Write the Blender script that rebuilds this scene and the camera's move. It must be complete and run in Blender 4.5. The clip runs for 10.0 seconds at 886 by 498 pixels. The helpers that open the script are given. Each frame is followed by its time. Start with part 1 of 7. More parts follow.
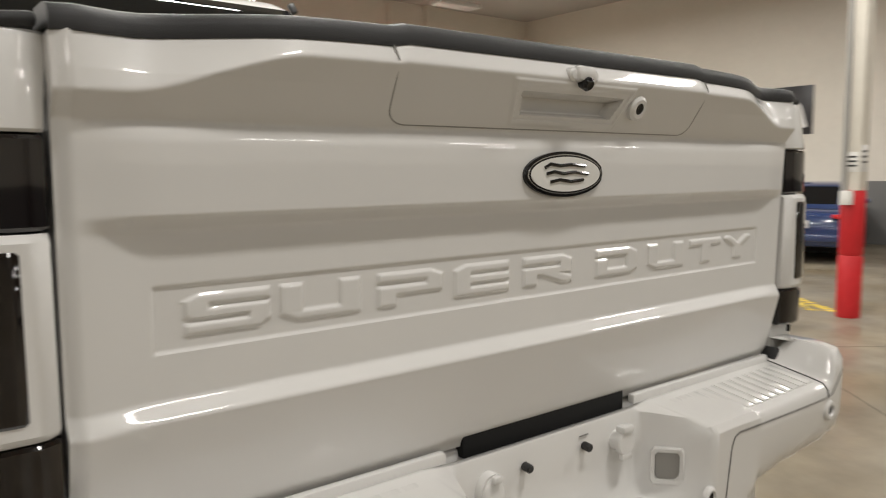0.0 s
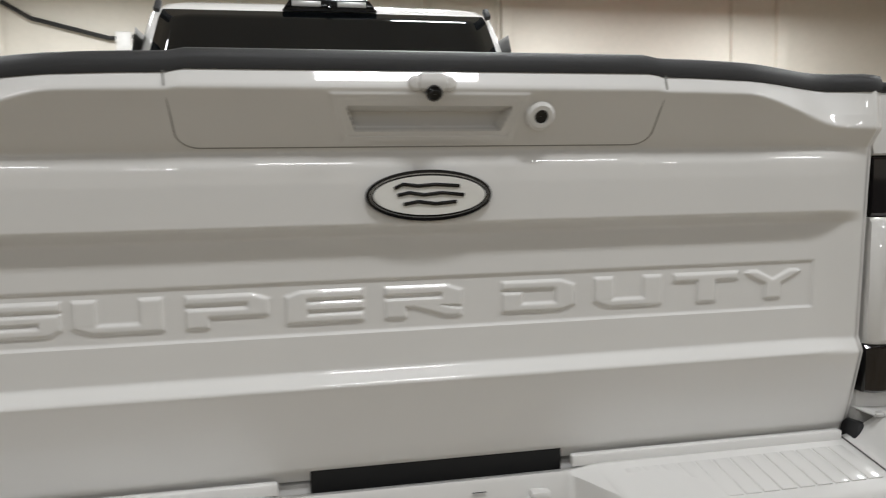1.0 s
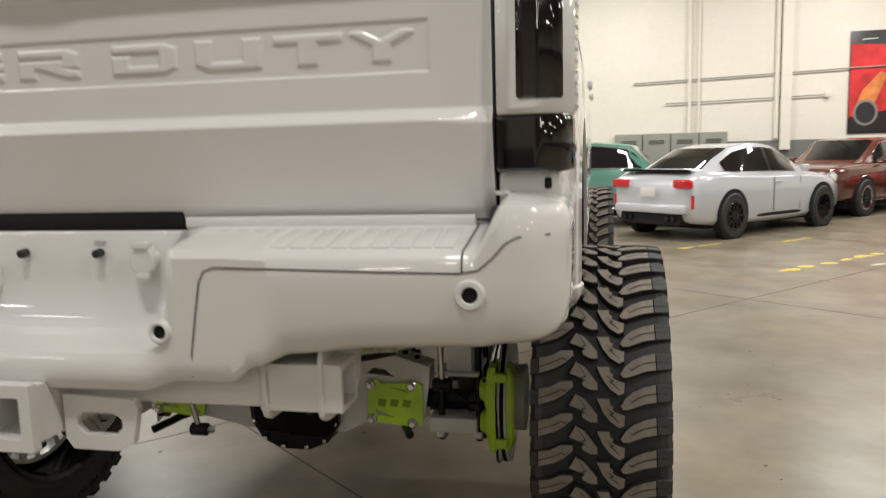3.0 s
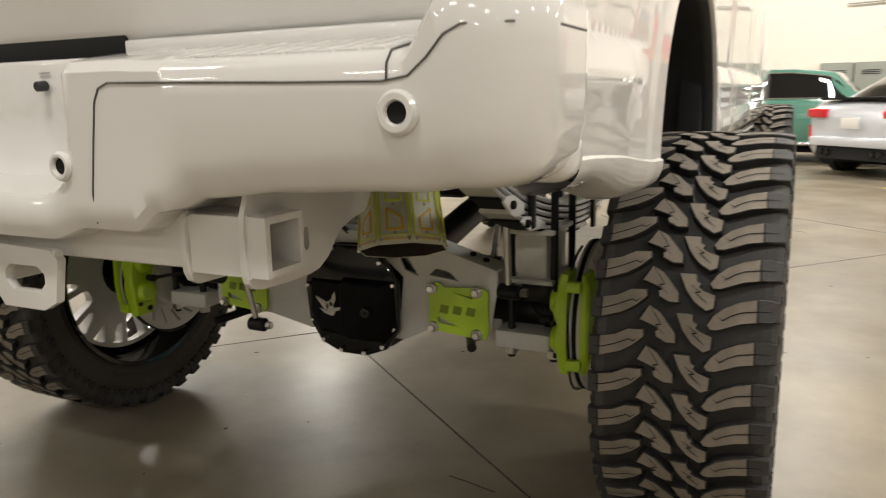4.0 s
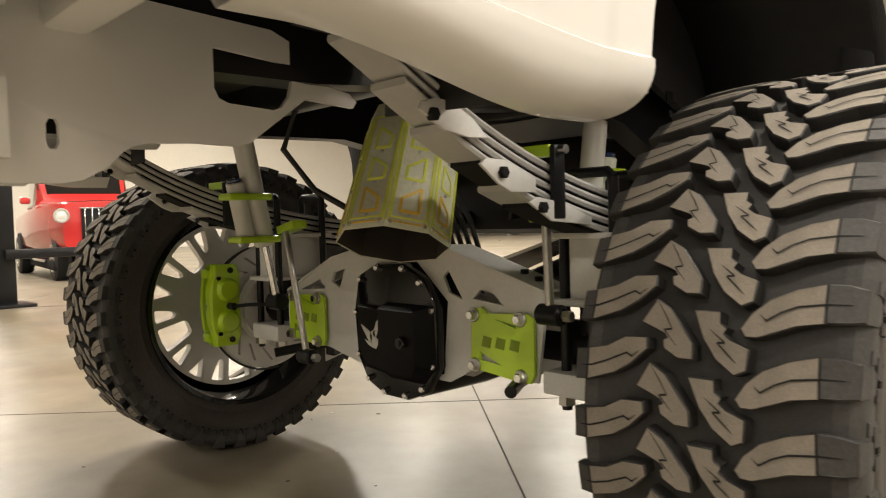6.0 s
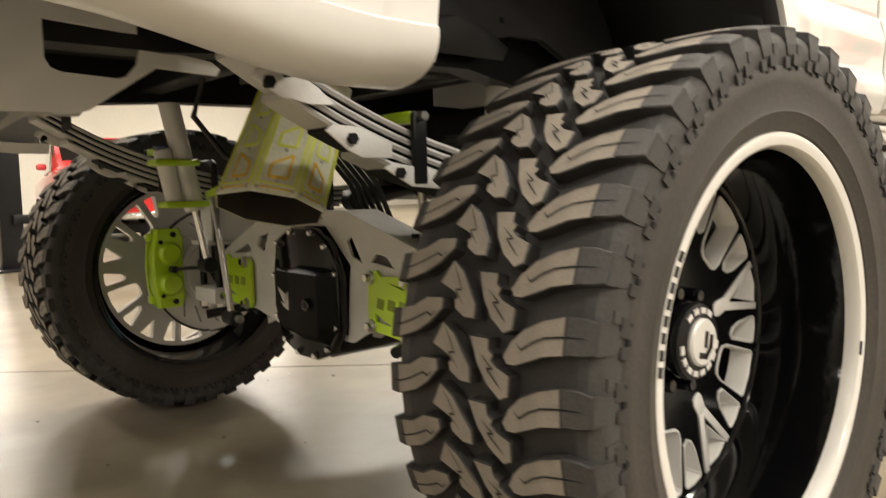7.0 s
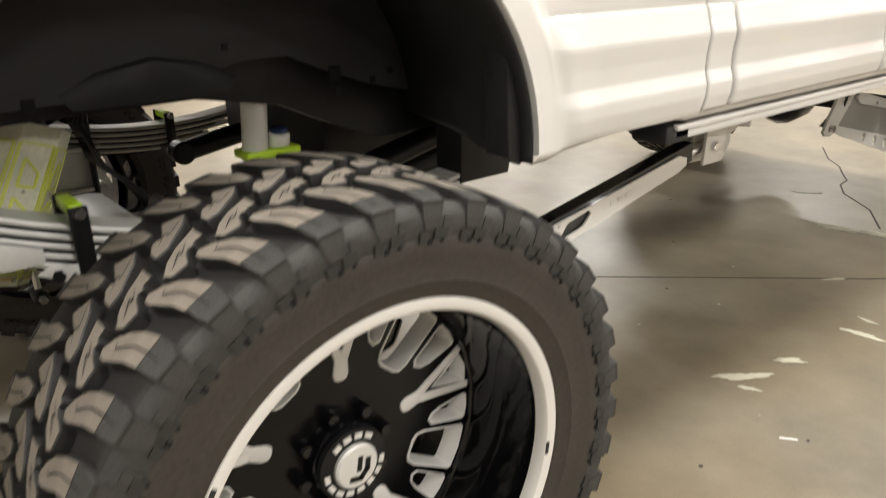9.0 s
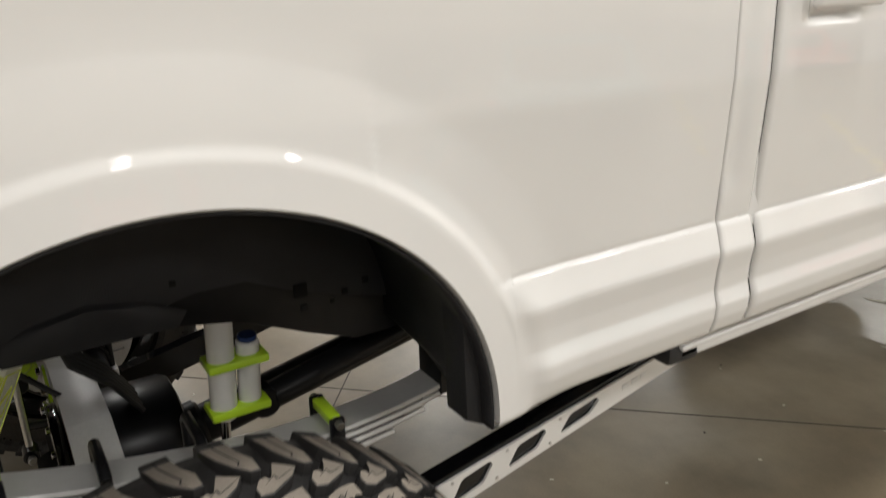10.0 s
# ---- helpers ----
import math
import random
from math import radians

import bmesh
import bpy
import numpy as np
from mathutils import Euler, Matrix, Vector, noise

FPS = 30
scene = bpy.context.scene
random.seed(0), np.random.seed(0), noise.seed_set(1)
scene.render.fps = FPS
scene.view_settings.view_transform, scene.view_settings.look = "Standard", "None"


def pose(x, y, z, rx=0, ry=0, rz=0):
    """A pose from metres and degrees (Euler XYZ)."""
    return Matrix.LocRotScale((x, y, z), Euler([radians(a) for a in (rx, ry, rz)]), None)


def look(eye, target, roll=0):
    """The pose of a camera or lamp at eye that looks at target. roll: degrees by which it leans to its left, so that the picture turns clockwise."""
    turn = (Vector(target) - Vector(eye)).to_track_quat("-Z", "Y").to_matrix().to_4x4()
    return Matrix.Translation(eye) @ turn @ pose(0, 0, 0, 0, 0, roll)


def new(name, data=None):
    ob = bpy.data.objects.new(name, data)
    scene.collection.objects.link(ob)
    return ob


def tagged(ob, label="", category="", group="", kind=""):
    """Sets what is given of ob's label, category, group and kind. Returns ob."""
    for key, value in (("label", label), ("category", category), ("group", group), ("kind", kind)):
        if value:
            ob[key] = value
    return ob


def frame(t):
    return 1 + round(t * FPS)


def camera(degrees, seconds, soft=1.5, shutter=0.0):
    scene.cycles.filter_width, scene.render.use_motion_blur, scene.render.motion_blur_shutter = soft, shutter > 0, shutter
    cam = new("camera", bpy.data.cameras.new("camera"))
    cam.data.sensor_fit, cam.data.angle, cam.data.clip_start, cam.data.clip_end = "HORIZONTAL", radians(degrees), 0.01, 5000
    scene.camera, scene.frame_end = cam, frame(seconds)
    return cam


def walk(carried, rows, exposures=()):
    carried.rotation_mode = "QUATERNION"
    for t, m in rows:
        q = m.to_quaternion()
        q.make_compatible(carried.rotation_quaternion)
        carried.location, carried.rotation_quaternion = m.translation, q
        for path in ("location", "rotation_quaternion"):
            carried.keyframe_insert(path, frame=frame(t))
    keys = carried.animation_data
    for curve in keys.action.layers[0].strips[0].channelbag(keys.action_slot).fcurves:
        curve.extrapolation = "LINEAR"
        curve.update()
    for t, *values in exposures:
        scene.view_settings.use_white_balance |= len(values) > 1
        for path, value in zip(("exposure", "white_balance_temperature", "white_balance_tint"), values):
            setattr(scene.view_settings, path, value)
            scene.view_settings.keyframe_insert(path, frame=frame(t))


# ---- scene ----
cam = camera(61.0, 10.0, soft=1.1, shutter=0.4)
PATH = [
    (0, (-1.065, -1.017, 1.715), (0.172, 0.541, 1.51), -0.5),
    (0.5, (-0.654, -1.166, 1.734), (0.149, 0.655, 1.531), -0.7),
    (1, (-0.231, -1.28, 1.745), (0.168, 0.67, 1.543), -0.9),
    (1.5, (0.165, -1.391, 1.698), (0.262, 0.595, 1.502), -1.2),
    (2, (0.532, -1.474, 1.576), (0.414, 0.516, 1.404), -1.6),
    (2.5, (0.822, -1.462, 1.448), (0.566, 0.513, 1.257), -1.8),
    (2.7, (0.924, -1.43, 1.402), (0.614, 0.535, 1.195), -1.8),
    (3.8, (1.236, -0.996, 1.158), (0.495, 0.819, 0.764), -1.0),
    (4, (1.261, -0.922, 1.122), (0.412, 0.845, 0.726), -1.2),
    (4.5, (1.276, -0.698, 1.035), (0.216, 0.952, 0.643), -1.5),
    (5, (1.335, -0.506, 0.979), (0.119, 1.043, 0.632), -1.9),
    (5.2, (1.359, -0.447, 0.956), (0.086, 1.067, 0.658), -2.4),
    (6.3, (1.606, -0.186, 0.775), (0.114, 1.144, 0.725), -1.3),
    (6.5, (1.665, -0.149, 0.78), (0.164, 1.171, 0.727), -1.4),
    (7, (1.757, -0.053, 0.788), (0.254, 1.256, 0.623), -1.4),
    (7.5, (1.814, 0.139, 0.775), (0.333, 1.435, 0.417), -1.4),
    (8, (1.868, 0.283, 0.85), (0.415, 1.561, 0.345), -1.4),
    (8.5, (1.954, 0.399, 1.065), (0.528, 1.638, 0.409), -1.2),
    (9, (2.018, 0.569, 1.316), (0.56, 1.734, 0.598), -1.0),
    (9.5, (1.979, 0.773, 1.54), (0.453, 1.849, 0.823), -0.8),
    (10, (1.924, 0.935, 1.698), (0.333, 1.934, 1.013), -1.1),
]
EXPOSURES = [(0, -0.14, 6350, 9), (0.5, -0.18, 6250, 9), (1.0, -0.16, 5900, 8), (2.6, -0.22, 6150, 8), (3.9, 0.14, 6550, 9), (5.0, 0.56, 6750, 8), (6.4, 0.78, 7000, 9), (8.2, 0.72, 6600, 8), (9.3, 0.38, 6400, 9), (9.5, 0.31, 6500, 9), (10, 0.02, 6200, 9)]
walk(cam, [(t, look(eye, target, roll)) for t, eye, target, roll in PATH], exposures=EXPOSURES)

# ---- light ----
scene.view_settings.exposure = 0.0
world = bpy.data.worlds.new("world")
scene.world = world
world.use_nodes = True
world.node_tree.nodes["Background"].inputs[0].default_value = (0.9, 0.85, 0.78, 1)
world.node_tree.nodes["Background"].inputs[1].default_value = 0.015
CEILING = 6.6
COLUMNS = ((-15.0, 210.0), (-9.5, 240.0), (-4.2, 215.0), (1.4, 215.0), (6.2, 225.0), (11.5, 265.0))
LAMPS = [(x, y, e * k) for x, e in COLUMNS for y, k in ((2.4, 0.68), (8.0, 0.85), (14.2, 1.2))]
LAMPS += [(x, -2.0, e) for x, e in ((-15.0, 105.0), (-9.5, 85.0), (-4.2, 58.0), (0.6, 120.0), (6.2, 150.0), (11.5, 125.0))]
LAMPS += [(-10.8 + 3.6 * k, -7.4, 42.0) for k in range(7)]
# Unseen row added as low fill that reaches under the truck.
LAMPS += [(-13.0 + 5.2 * k, -13.5, 125.0) for k in range(6)]
# Unseen lamps added to brighten the far west floor.
LAMPS += [(-16.0, 18.0, 220.0), (-21.0, 12.0, 220.0), (-21.0, 4.0, 220.0)]
for lx, ly, watts in LAMPS:
    lamp = bpy.data.lights.new("high_bay_light", "AREA")
    lamp.shape, lamp.size, lamp.size_y = "RECTANGLE", 1.2, 0.4
    lamp.energy, lamp.color = watts, (1.0, 0.95, 0.885)
    ob = new("high_bay_light", lamp)
    ob.location = (lx, ly, CEILING - 0.75)


# ---- materials ----
def material(name, color, rough=0.5, metal=0.0, coat=0.0, var=0.0, scale=8.0, fine=0.0, bump=0.0, bump_scale=200.0, island=0.0, spec=0.5):
    m = bpy.data.materials.new(name)
    m.use_nodes = True
    nt = m.node_tree
    b = nt.nodes["Principled BSDF"]
    b.inputs["Base Color"].default_value = (*color, 1)
    b.inputs["Roughness"].default_value = rough
    b.inputs["Metallic"].default_value = metal
    b.inputs["Coat Weight"].default_value = coat
    b.inputs["Coat Roughness"].default_value = 0.03
    b.inputs["Specular IOR Level"].default_value = spec
    tc = nt.nodes.new("ShaderNodeTexCoord")
    if var or fine or island:
        n1 = nt.nodes.new("ShaderNodeTexNoise")
        n1.inputs["Scale"].default_value, n1.inputs["Detail"].default_value = scale, 5
        nt.links.new(tc.outputs["Object"], n1.inputs["Vector"])
        n2 = nt.nodes.new("ShaderNodeTexNoise")
        n2.inputs["Scale"].default_value, n2.inputs["Detail"].default_value = scale * 14, 3
        nt.links.new(tc.outputs["Object"], n2.inputs["Vector"])
        r1 = nt.nodes.new("ShaderNodeMapRange")
        r1.inputs["From Min"].default_value, r1.inputs["From Max"].default_value = 0.3, 0.7
        r1.inputs["To Min"].default_value, r1.inputs["To Max"].default_value = 1 - var, 1 + var
        nt.links.new(n1.outputs["Fac"], r1.inputs["Value"])
        r2 = nt.nodes.new("ShaderNodeMapRange")
        r2.inputs["From Min"].default_value, r2.inputs["From Max"].default_value = 0.3, 0.7
        r2.inputs["To Min"].default_value, r2.inputs["To Max"].default_value = 1 - fine, 1 + fine
        nt.links.new(n2.outputs["Fac"], r2.inputs["Value"])
        mul = nt.nodes.new("ShaderNodeMath")
        mul.operation = "MULTIPLY"
        nt.links.new(r1.outputs[0], mul.inputs[0])
        nt.links.new(r2.outputs[0], mul.inputs[1])
        value = mul.outputs[0]
        if island:
            info = nt.nodes.new("ShaderNodeObjectInfo")
            r3 = nt.nodes.new("ShaderNodeMapRange")
            r3.inputs["To Min"].default_value, r3.inputs["To Max"].default_value = 1 - island, 1 + island
            nt.links.new(info.outputs["Random"], r3.inputs["Value"])
            mul2 = nt.nodes.new("ShaderNodeMath")
            mul2.operation = "MULTIPLY"
            nt.links.new(value, mul2.inputs[0])
            nt.links.new(r3.outputs[0], mul2.inputs[1])
            value = mul2.outputs[0]
        mix = nt.nodes.new("ShaderNodeMix")
        mix.data_type, mix.blend_type = "RGBA", "MULTIPLY"
        mix.inputs[0].default_value = 1.0
        mix.inputs[6].default_value = (*color, 1)
        nt.links.new(value, mix.inputs[7])
        nt.links.new(mix.outputs[2], b.inputs["Base Color"])
    if bump:
        n3 = nt.nodes.new("ShaderNodeTexNoise")
        n3.inputs["Scale"].default_value, n3.inputs["Detail"].default_value = bump_scale, 4
        nt.links.new(tc.outputs["Object"], n3.inputs["Vector"])
        bp = nt.nodes.new("ShaderNodeBump")
        bp.inputs["Strength"].default_value, bp.inputs["Distance"].default_value = bump, 0.002
        nt.links.new(n3.outputs["Fac"], bp.inputs["Height"])
        nt.links.new(bp.outputs["Normal"], b.inputs["Normal"])
    return m


WHITE = material("white_paint", (0.75, 0.74, 0.72), 0.42, spec=0.3, coat=1.0, var=0.012, scale=3, bump=0.006, bump_scale=90)
CHASSIS = material("white_powder_coat", (0.72, 0.71, 0.69), 0.38, coat=0.2, var=0.02, bump=0.05, bump_scale=400)
BLACK_TRIM = material("black_plastic", (0.018, 0.018, 0.019), 0.5, var=0.1, bump=0.3, bump_scale=700)
BLACK_GLOSS = material("black_gloss", (0.004, 0.004, 0.005), 0.08, spec=0.5)
BLACK_SATIN = material("black_satin", (0.008, 0.008, 0.009), 0.34, var=0.15, scale=20, spec=0.3)
BLACK_CAST = material("cast_black", (0.006, 0.006, 0.007), 0.45, var=0.2, scale=30, spec=0.12, bump=0.2, bump_scale=300)
LINER = material("wheel_liner", (0.023, 0.023, 0.025), 0.55, spec=0.35, var=0.25, scale=6, bump=0.4, bump_scale=300)
BARREL = material("barrel_black", (0.003, 0.003, 0.0035), 0.10, spec=0.28, bump=0.9, bump_scale=9)
LENS = material("smoked_lens", (0.004, 0.002, 0.0025), 0.06, coat=1.0)
GLASS = material("tinted_glass", (0.004, 0.005, 0.006), 0.03, coat=1.0)
CHROME = material("chrome", (0.75, 0.75, 0.76), 0.12, metal=1.0)
SILVER = material("brushed_silver", (0.62, 0.62, 0.61), 0.3, metal=0.6, var=0.05, scale=30)
STEEL = material("zinc_steel", (0.55, 0.54, 0.52), 0.3, metal=1.0, var=0.1, scale=40)
GREY = material("grey_steel_paint", (0.72, 0.71, 0.69), 0.4, var=0.05, scale=10, fine=0.03)
LIME = material("lime_paint", (0.52, 0.78, 0.03), 0.3, coat=0.5, var=0.05)
RUBBER = material("tyre_rubber", (0.024, 0.0225, 0.0215), 0.6, var=0.2, scale=12, fine=0.15, bump=0.3, bump_scale=250)
# Greyer rubber for the shoulder; its contrast is sheen put into the colour.
FLANK = material("shoulder_sheen_grey", (0.042, 0.040, 0.038), 0.65, var=0.22, scale=14, fine=0.2, bump=0.2, bump_scale=250)
SIDE_RUBBER = material("dusty_sidewall", (0.040, 0.034, 0.029), 0.6, var=0.15, scale=9, fine=0.2, bump=0.2, bump_scale=250)
DUSTY = material("worn_tread", (0.205, 0.178, 0.146), 0.85, var=0.12, scale=25, fine=0.1, bump=0.3, bump_scale=500, island=0.1)
LEAF = material("spring_leaf", (0.60, 0.59, 0.57), 0.35, metal=0.2, var=0.06, scale=15)
OLIVE = material("olive_line", (0.22, 0.32, 0.02), 0.5)
# Near-black for dark parts; also painted where gaps and holes are only shaded.
DARK = material("dark_parts_gap_shade", (0.004, 0.004, 0.004), 0.9)
SHIELD = material("heat_shield", (0.76, 0.76, 0.60), 0.34, metal=0.0, var=0.12, scale=9, fine=0.08)
YELLOW_PRINT = material("yellow_print", (0.75, 0.80, 0.12), 0.4, var=0.1, scale=20)
ORANGE_PRINT = material("amber_print", (0.80, 0.52, 0.06), 0.4, var=0.1, scale=20)
SEAM = material("shaded_seam", (0.09, 0.085, 0.08), 0.8)
INK = material("dark_print", (0.02, 0.02, 0.02), 0.5)
PALE = material("pale_print", (0.75, 0.74, 0.70), 0.5)
WALL = material("cream_wall", (0.72, 0.68, 0.60), 0.8, var=0.03, scale=0.7, fine=0.02, bump=0.2, bump_scale=60)
WAINSCOT = material("grey_wainscot", (0.16, 0.16, 0.155), 0.6, var=0.05, scale=1.2)
CEIL = material("ceiling_paint", (0.46, 0.44, 0.41), 0.9, var=0.05, scale=0.5)
RED = material("red_paint", (0.55, 0.02, 0.02), 0.25, coat=1.0)
POST_RED = material("post_red", (0.55, 0.015, 0.02), 0.45, var=0.06, scale=6)
BROWN = material("brown_paint", (0.10, 0.027, 0.016), 0.2, coat=1.0)
PEARL = material("pearl_silver_paint", (0.60, 0.62, 0.66), 0.25, metal=0.2, coat=1.0)
GREEN = material("green_paint", (0.10, 0.26, 0.20), 0.25, coat=1.0)
WALL_GREY = material("conduit_grey", (0.30, 0.29, 0.27), 0.6)
LOCKER = material("locker_paint", (0.22, 0.23, 0.20), 0.5, var=0.06, scale=3)
GREEN_TEAL = material("teal_paint", (0.02, 0.22, 0.26), 0.2, coat=1.0)
NAVY = material("navy_paint", (0.02, 0.04, 0.12), 0.25, coat=1.0)
RED_LENS = material("red_lens", (0.6, 0.01, 0.02), 0.1, coat=1.0)


def concrete():
    """Sealed and polished concrete: broad tone drift, mottling, fine grain, and a gloss that wears in patches."""
    m = material("polished_concrete", (0.22, 0.185, 0.13), 0.2, spec=0.38)
    nt = m.node_tree
    b = nt.nodes["Principled BSDF"]
    tc = nt.nodes.new("ShaderNodeTexCoord")

    def noise_node(sc, det, rough=0.5):
        n = nt.nodes.new("ShaderNodeTexNoise")
        n.inputs["Scale"].default_value, n.inputs["Detail"].default_value, n.inputs["Roughness"].default_value = sc, det, rough
        nt.links.new(tc.outputs["Object"], n.inputs["Vector"])
        return n.outputs["Fac"]

    def ranged(v, a, c, lo, hi):
        r = nt.nodes.new("ShaderNodeMapRange")
        for k, q in zip(("From Min", "From Max", "To Min", "To Max"), (a, c, lo, hi)):
            r.inputs[k].default_value = q
        nt.links.new(v, r.inputs["Value"])
        return r.outputs[0]

    def joined(op, a, c):
        q = nt.nodes.new("ShaderNodeMath")
        q.operation = op
        nt.links.new(a, q.inputs[0])
        nt.links.new(c, q.inputs[1])
        return q.outputs[0]
    broad, mottle, grain = noise_node(0.45, 3), noise_node(2.2, 8, 0.62), noise_node(160, 3)
    tone = joined("MULTIPLY", ranged(broad, 0.3, 0.7, 0.84, 1.16), ranged(mottle, 0.3, 0.7, 0.72, 1.24))
    tone = joined("MULTIPLY", tone, ranged(grain, 0.3, 0.7, 0.95, 1.05))
    warm = nt.nodes.new("ShaderNodeMix")
    warm.data_type = "RGBA"
    warm.inputs[6].default_value, warm.inputs[7].default_value = (0.205, 0.166, 0.108, 1), (0.222, 0.196, 0.152, 1)
    nt.links.new(ranged(noise_node(0.9, 3), 0.35, 0.65, 0.0, 1.0), warm.inputs[0])
    mix = nt.nodes.new("ShaderNodeMix")
    mix.data_type, mix.blend_type = "RGBA", "MULTIPLY"
    mix.inputs[0].default_value = 1.0
    nt.links.new(warm.outputs[2], mix.inputs[6])
    nt.links.new(tone, mix.inputs[7])
    nt.links.new(mix.outputs[2], b.inputs["Base Color"])
    nt.links.new(ranged(noise_node(1.3, 6, 0.6), 0.3, 0.7, 0.27, 0.40), b.inputs["Roughness"])
    bp = nt.nodes.new("ShaderNodeBump")
    bp.inputs["Strength"].default_value, bp.inputs["Distance"].default_value = 0.06, 0.001
    nt.links.new(noise_node(70.0, 3), bp.inputs["Height"])
    nt.links.new(bp.outputs["Normal"], b.inputs["Normal"])
    return m


CONCRETE = concrete()


# ---- building helpers ----
def link_mesh(name, me, mats, parent, label="", angle=35):
    for m in mats if isinstance(mats, (list, tuple)) else (mats,):
        me.materials.append(m)
    if angle:
        for p in me.polygons:
            p.use_smooth = True
        me.set_sharp_from_angle(angle=radians(angle))
    ob = new(name, me)
    if parent is not None:
        ob.parent = parent
    if label:
        tagged(ob, label)
    return ob


def part(name, bm, mats, parent, label="", angle=35):
    bmesh.ops.recalc_face_normals(bm, faces=bm.faces)
    me = bpy.data.meshes.new(name)
    bm.to_mesh(me)
    bm.free()
    return link_mesh(name, me, mats, parent, label, angle)


def raw(name, verts, faces, mats, parent, label="", angle=35):
    me = bpy.data.meshes.new(name)
    me.from_pydata([tuple(v) for v in verts], [], faces)
    me.update()
    return link_mesh(name, me, mats, parent, label, angle)


def thing(name, label, category, at=(0, 0, 0), group=""):
    ob = new(name)
    ob.location = at
    ob.empty_display_size = 0.1
    return tagged(ob, label, category, group)


def box(c, s, bevel=0.0, rot=(0, 0, 0), bm=None, seg=2):
    bm = bm or bmesh.new()
    m = pose(*c, *rot) @ Matrix.Diagonal((*s, 1))
    r = bmesh.ops.create_cube(bm, size=1.0, matrix=m)
    if bevel:
        es = list({e for v in r["verts"] for e in v.link_edges})
        bmesh.ops.bevel(bm, geom=es, offset=bevel, segments=seg, affect="EDGES", profile=0.5)
    return bm


def prism(poly, axis, a, b, bevel=0.0, bm=None):
    """A polygon of two coordinates, drawn out from a to b along the axis left over."""
    bm = bm or bmesh.new()
    put = {"x": lambda p, d: (d, p[0], p[1]), "y": lambda p, d: (p[0], d, p[1]), "z": lambda p, d: (p[0], p[1], d)}[axis]
    lo = [bm.verts.new(put(p, a)) for p in poly]
    hi = [bm.verts.new(put(p, b)) for p in poly]
    n = len(poly)
    fs = [bm.faces.new(lo), bm.faces.new(hi[::-1])]
    for i in range(n):
        fs.append(bm.faces.new((lo[i], lo[(i + 1) % n], hi[(i + 1) % n], hi[i])))
    if bevel:
        es = [e for f in fs[:2] for e in f.edges]
        bmesh.ops.bevel(bm, geom=es, offset=bevel, segments=2, affect="EDGES", profile=0.5)
    return bm


def tube(pts, r, n=10, bm=None, closed=False):
    """A round bar along points; r is one radius or one for each point."""
    bm = bm or bmesh.new()
    pts = [Vector(p) for p in pts]
    rings = []
    k = len(pts)
    for i, p in enumerate(pts):
        a, b = pts[(i - 1) % k if closed else max(i - 1, 0)], pts[(i + 1) % k if closed else min(i + 1, k - 1)]
        q = (b - a).normalized().to_track_quat("Z", "Y")
        rad = r[i] if isinstance(r, (list, tuple)) else r
        rings.append([bm.verts.new(p + q @ Vector((rad * math.cos(2 * math.pi * j / n), rad * math.sin(2 * math.pi * j / n), 0))) for j in range(n)])
    for i in range(k if closed else k - 1):
        r0, r1 = rings[i], rings[(i + 1) % k]
        for j in range(n):
            bm.faces.new((r0[j], r0[(j + 1) % n], r1[(j + 1) % n], r1[j]))
    if not closed:
        bm.faces.new(rings[0][::-1])
        bm.faces.new(rings[-1])
    return bm


def rod(a, b, r, n=14, bevel=0.0, bm=None):
    """A round bar from a to b with chamfered ends."""
    a, b = Vector(a), Vector(b)
    if not bevel:
        return tube([a, b], r, n, bm)
    d = (b - a).normalized() * bevel
    return tube([a, a + d, b - d, b], [r - bevel, r, r, r - bevel], n, bm)


def lathe(profile, n=64, c=(0, 0, 0), bm=None, closed=True):
    """Profile of (radius, x) turned about the x axis through c."""
    bm = bm or bmesh.new()
    rings = []
    for i in range(n):
        a = 2 * math.pi * i / n
        rings.append([bm.verts.new((c[0] + x, c[1] + r * math.cos(a), c[2] + r * math.sin(a))) for r, x in profile])
    m = len(profile)
    for i in range(n):
        r0, r1 = rings[i], rings[(i + 1) % n]
        for j in range(m if closed else m - 1):
            bm.faces.new((r0[j], r0[(j + 1) % m], r1[(j + 1) % m], r1[j]))
    return bm


def loft(sections, caps=True, bm=None, ring=True):
    bm = bm or bmesh.new()
    rows = [[bm.verts.new(p) for p in s] for s in sections]
    for r0, r1 in zip(rows, rows[1:]):
        m = len(r0)
        for j in range(m if ring else m - 1):
            bm.faces.new((r0[j], r0[(j + 1) % m], r1[(j + 1) % m], r1[j]))
    if caps:
        bm.faces.new(rows[0][::-1])
        bm.faces.new(rows[-1])
    return bm


def sheet(us, vs, f):
    """A surface over a grid: f(u, v) gives the place."""
    nu, nv = len(us), len(vs)
    verts = [f(u, v) for u in us for v in vs]
    faces = [(i * nv + j, (i + 1) * nv + j, (i + 1) * nv + j + 1, i * nv + j + 1) for i in range(nu - 1) for j in range(nv - 1)]
    return verts, faces


def ease(a, b, x):
    t = min(max((x - a) / (b - a), 0.0), 1.0)
    return t * t * (3 - 2 * t)


def table(pts, x):
    """Value at x on a line through points, with rounded corners."""
    def lin(q):
        if q <= pts[0][0]:
            return pts[0][1]
        for (a, u), (b, v) in zip(pts, pts[1:]):
            if q <= b:
                return u + (v - u) * (q - a) / (b - a)
        return pts[-1][1]
    return sum(lin(x + d) for d in (-0.003, -0.0015, 0, 0.0015, 0.003)) / 5


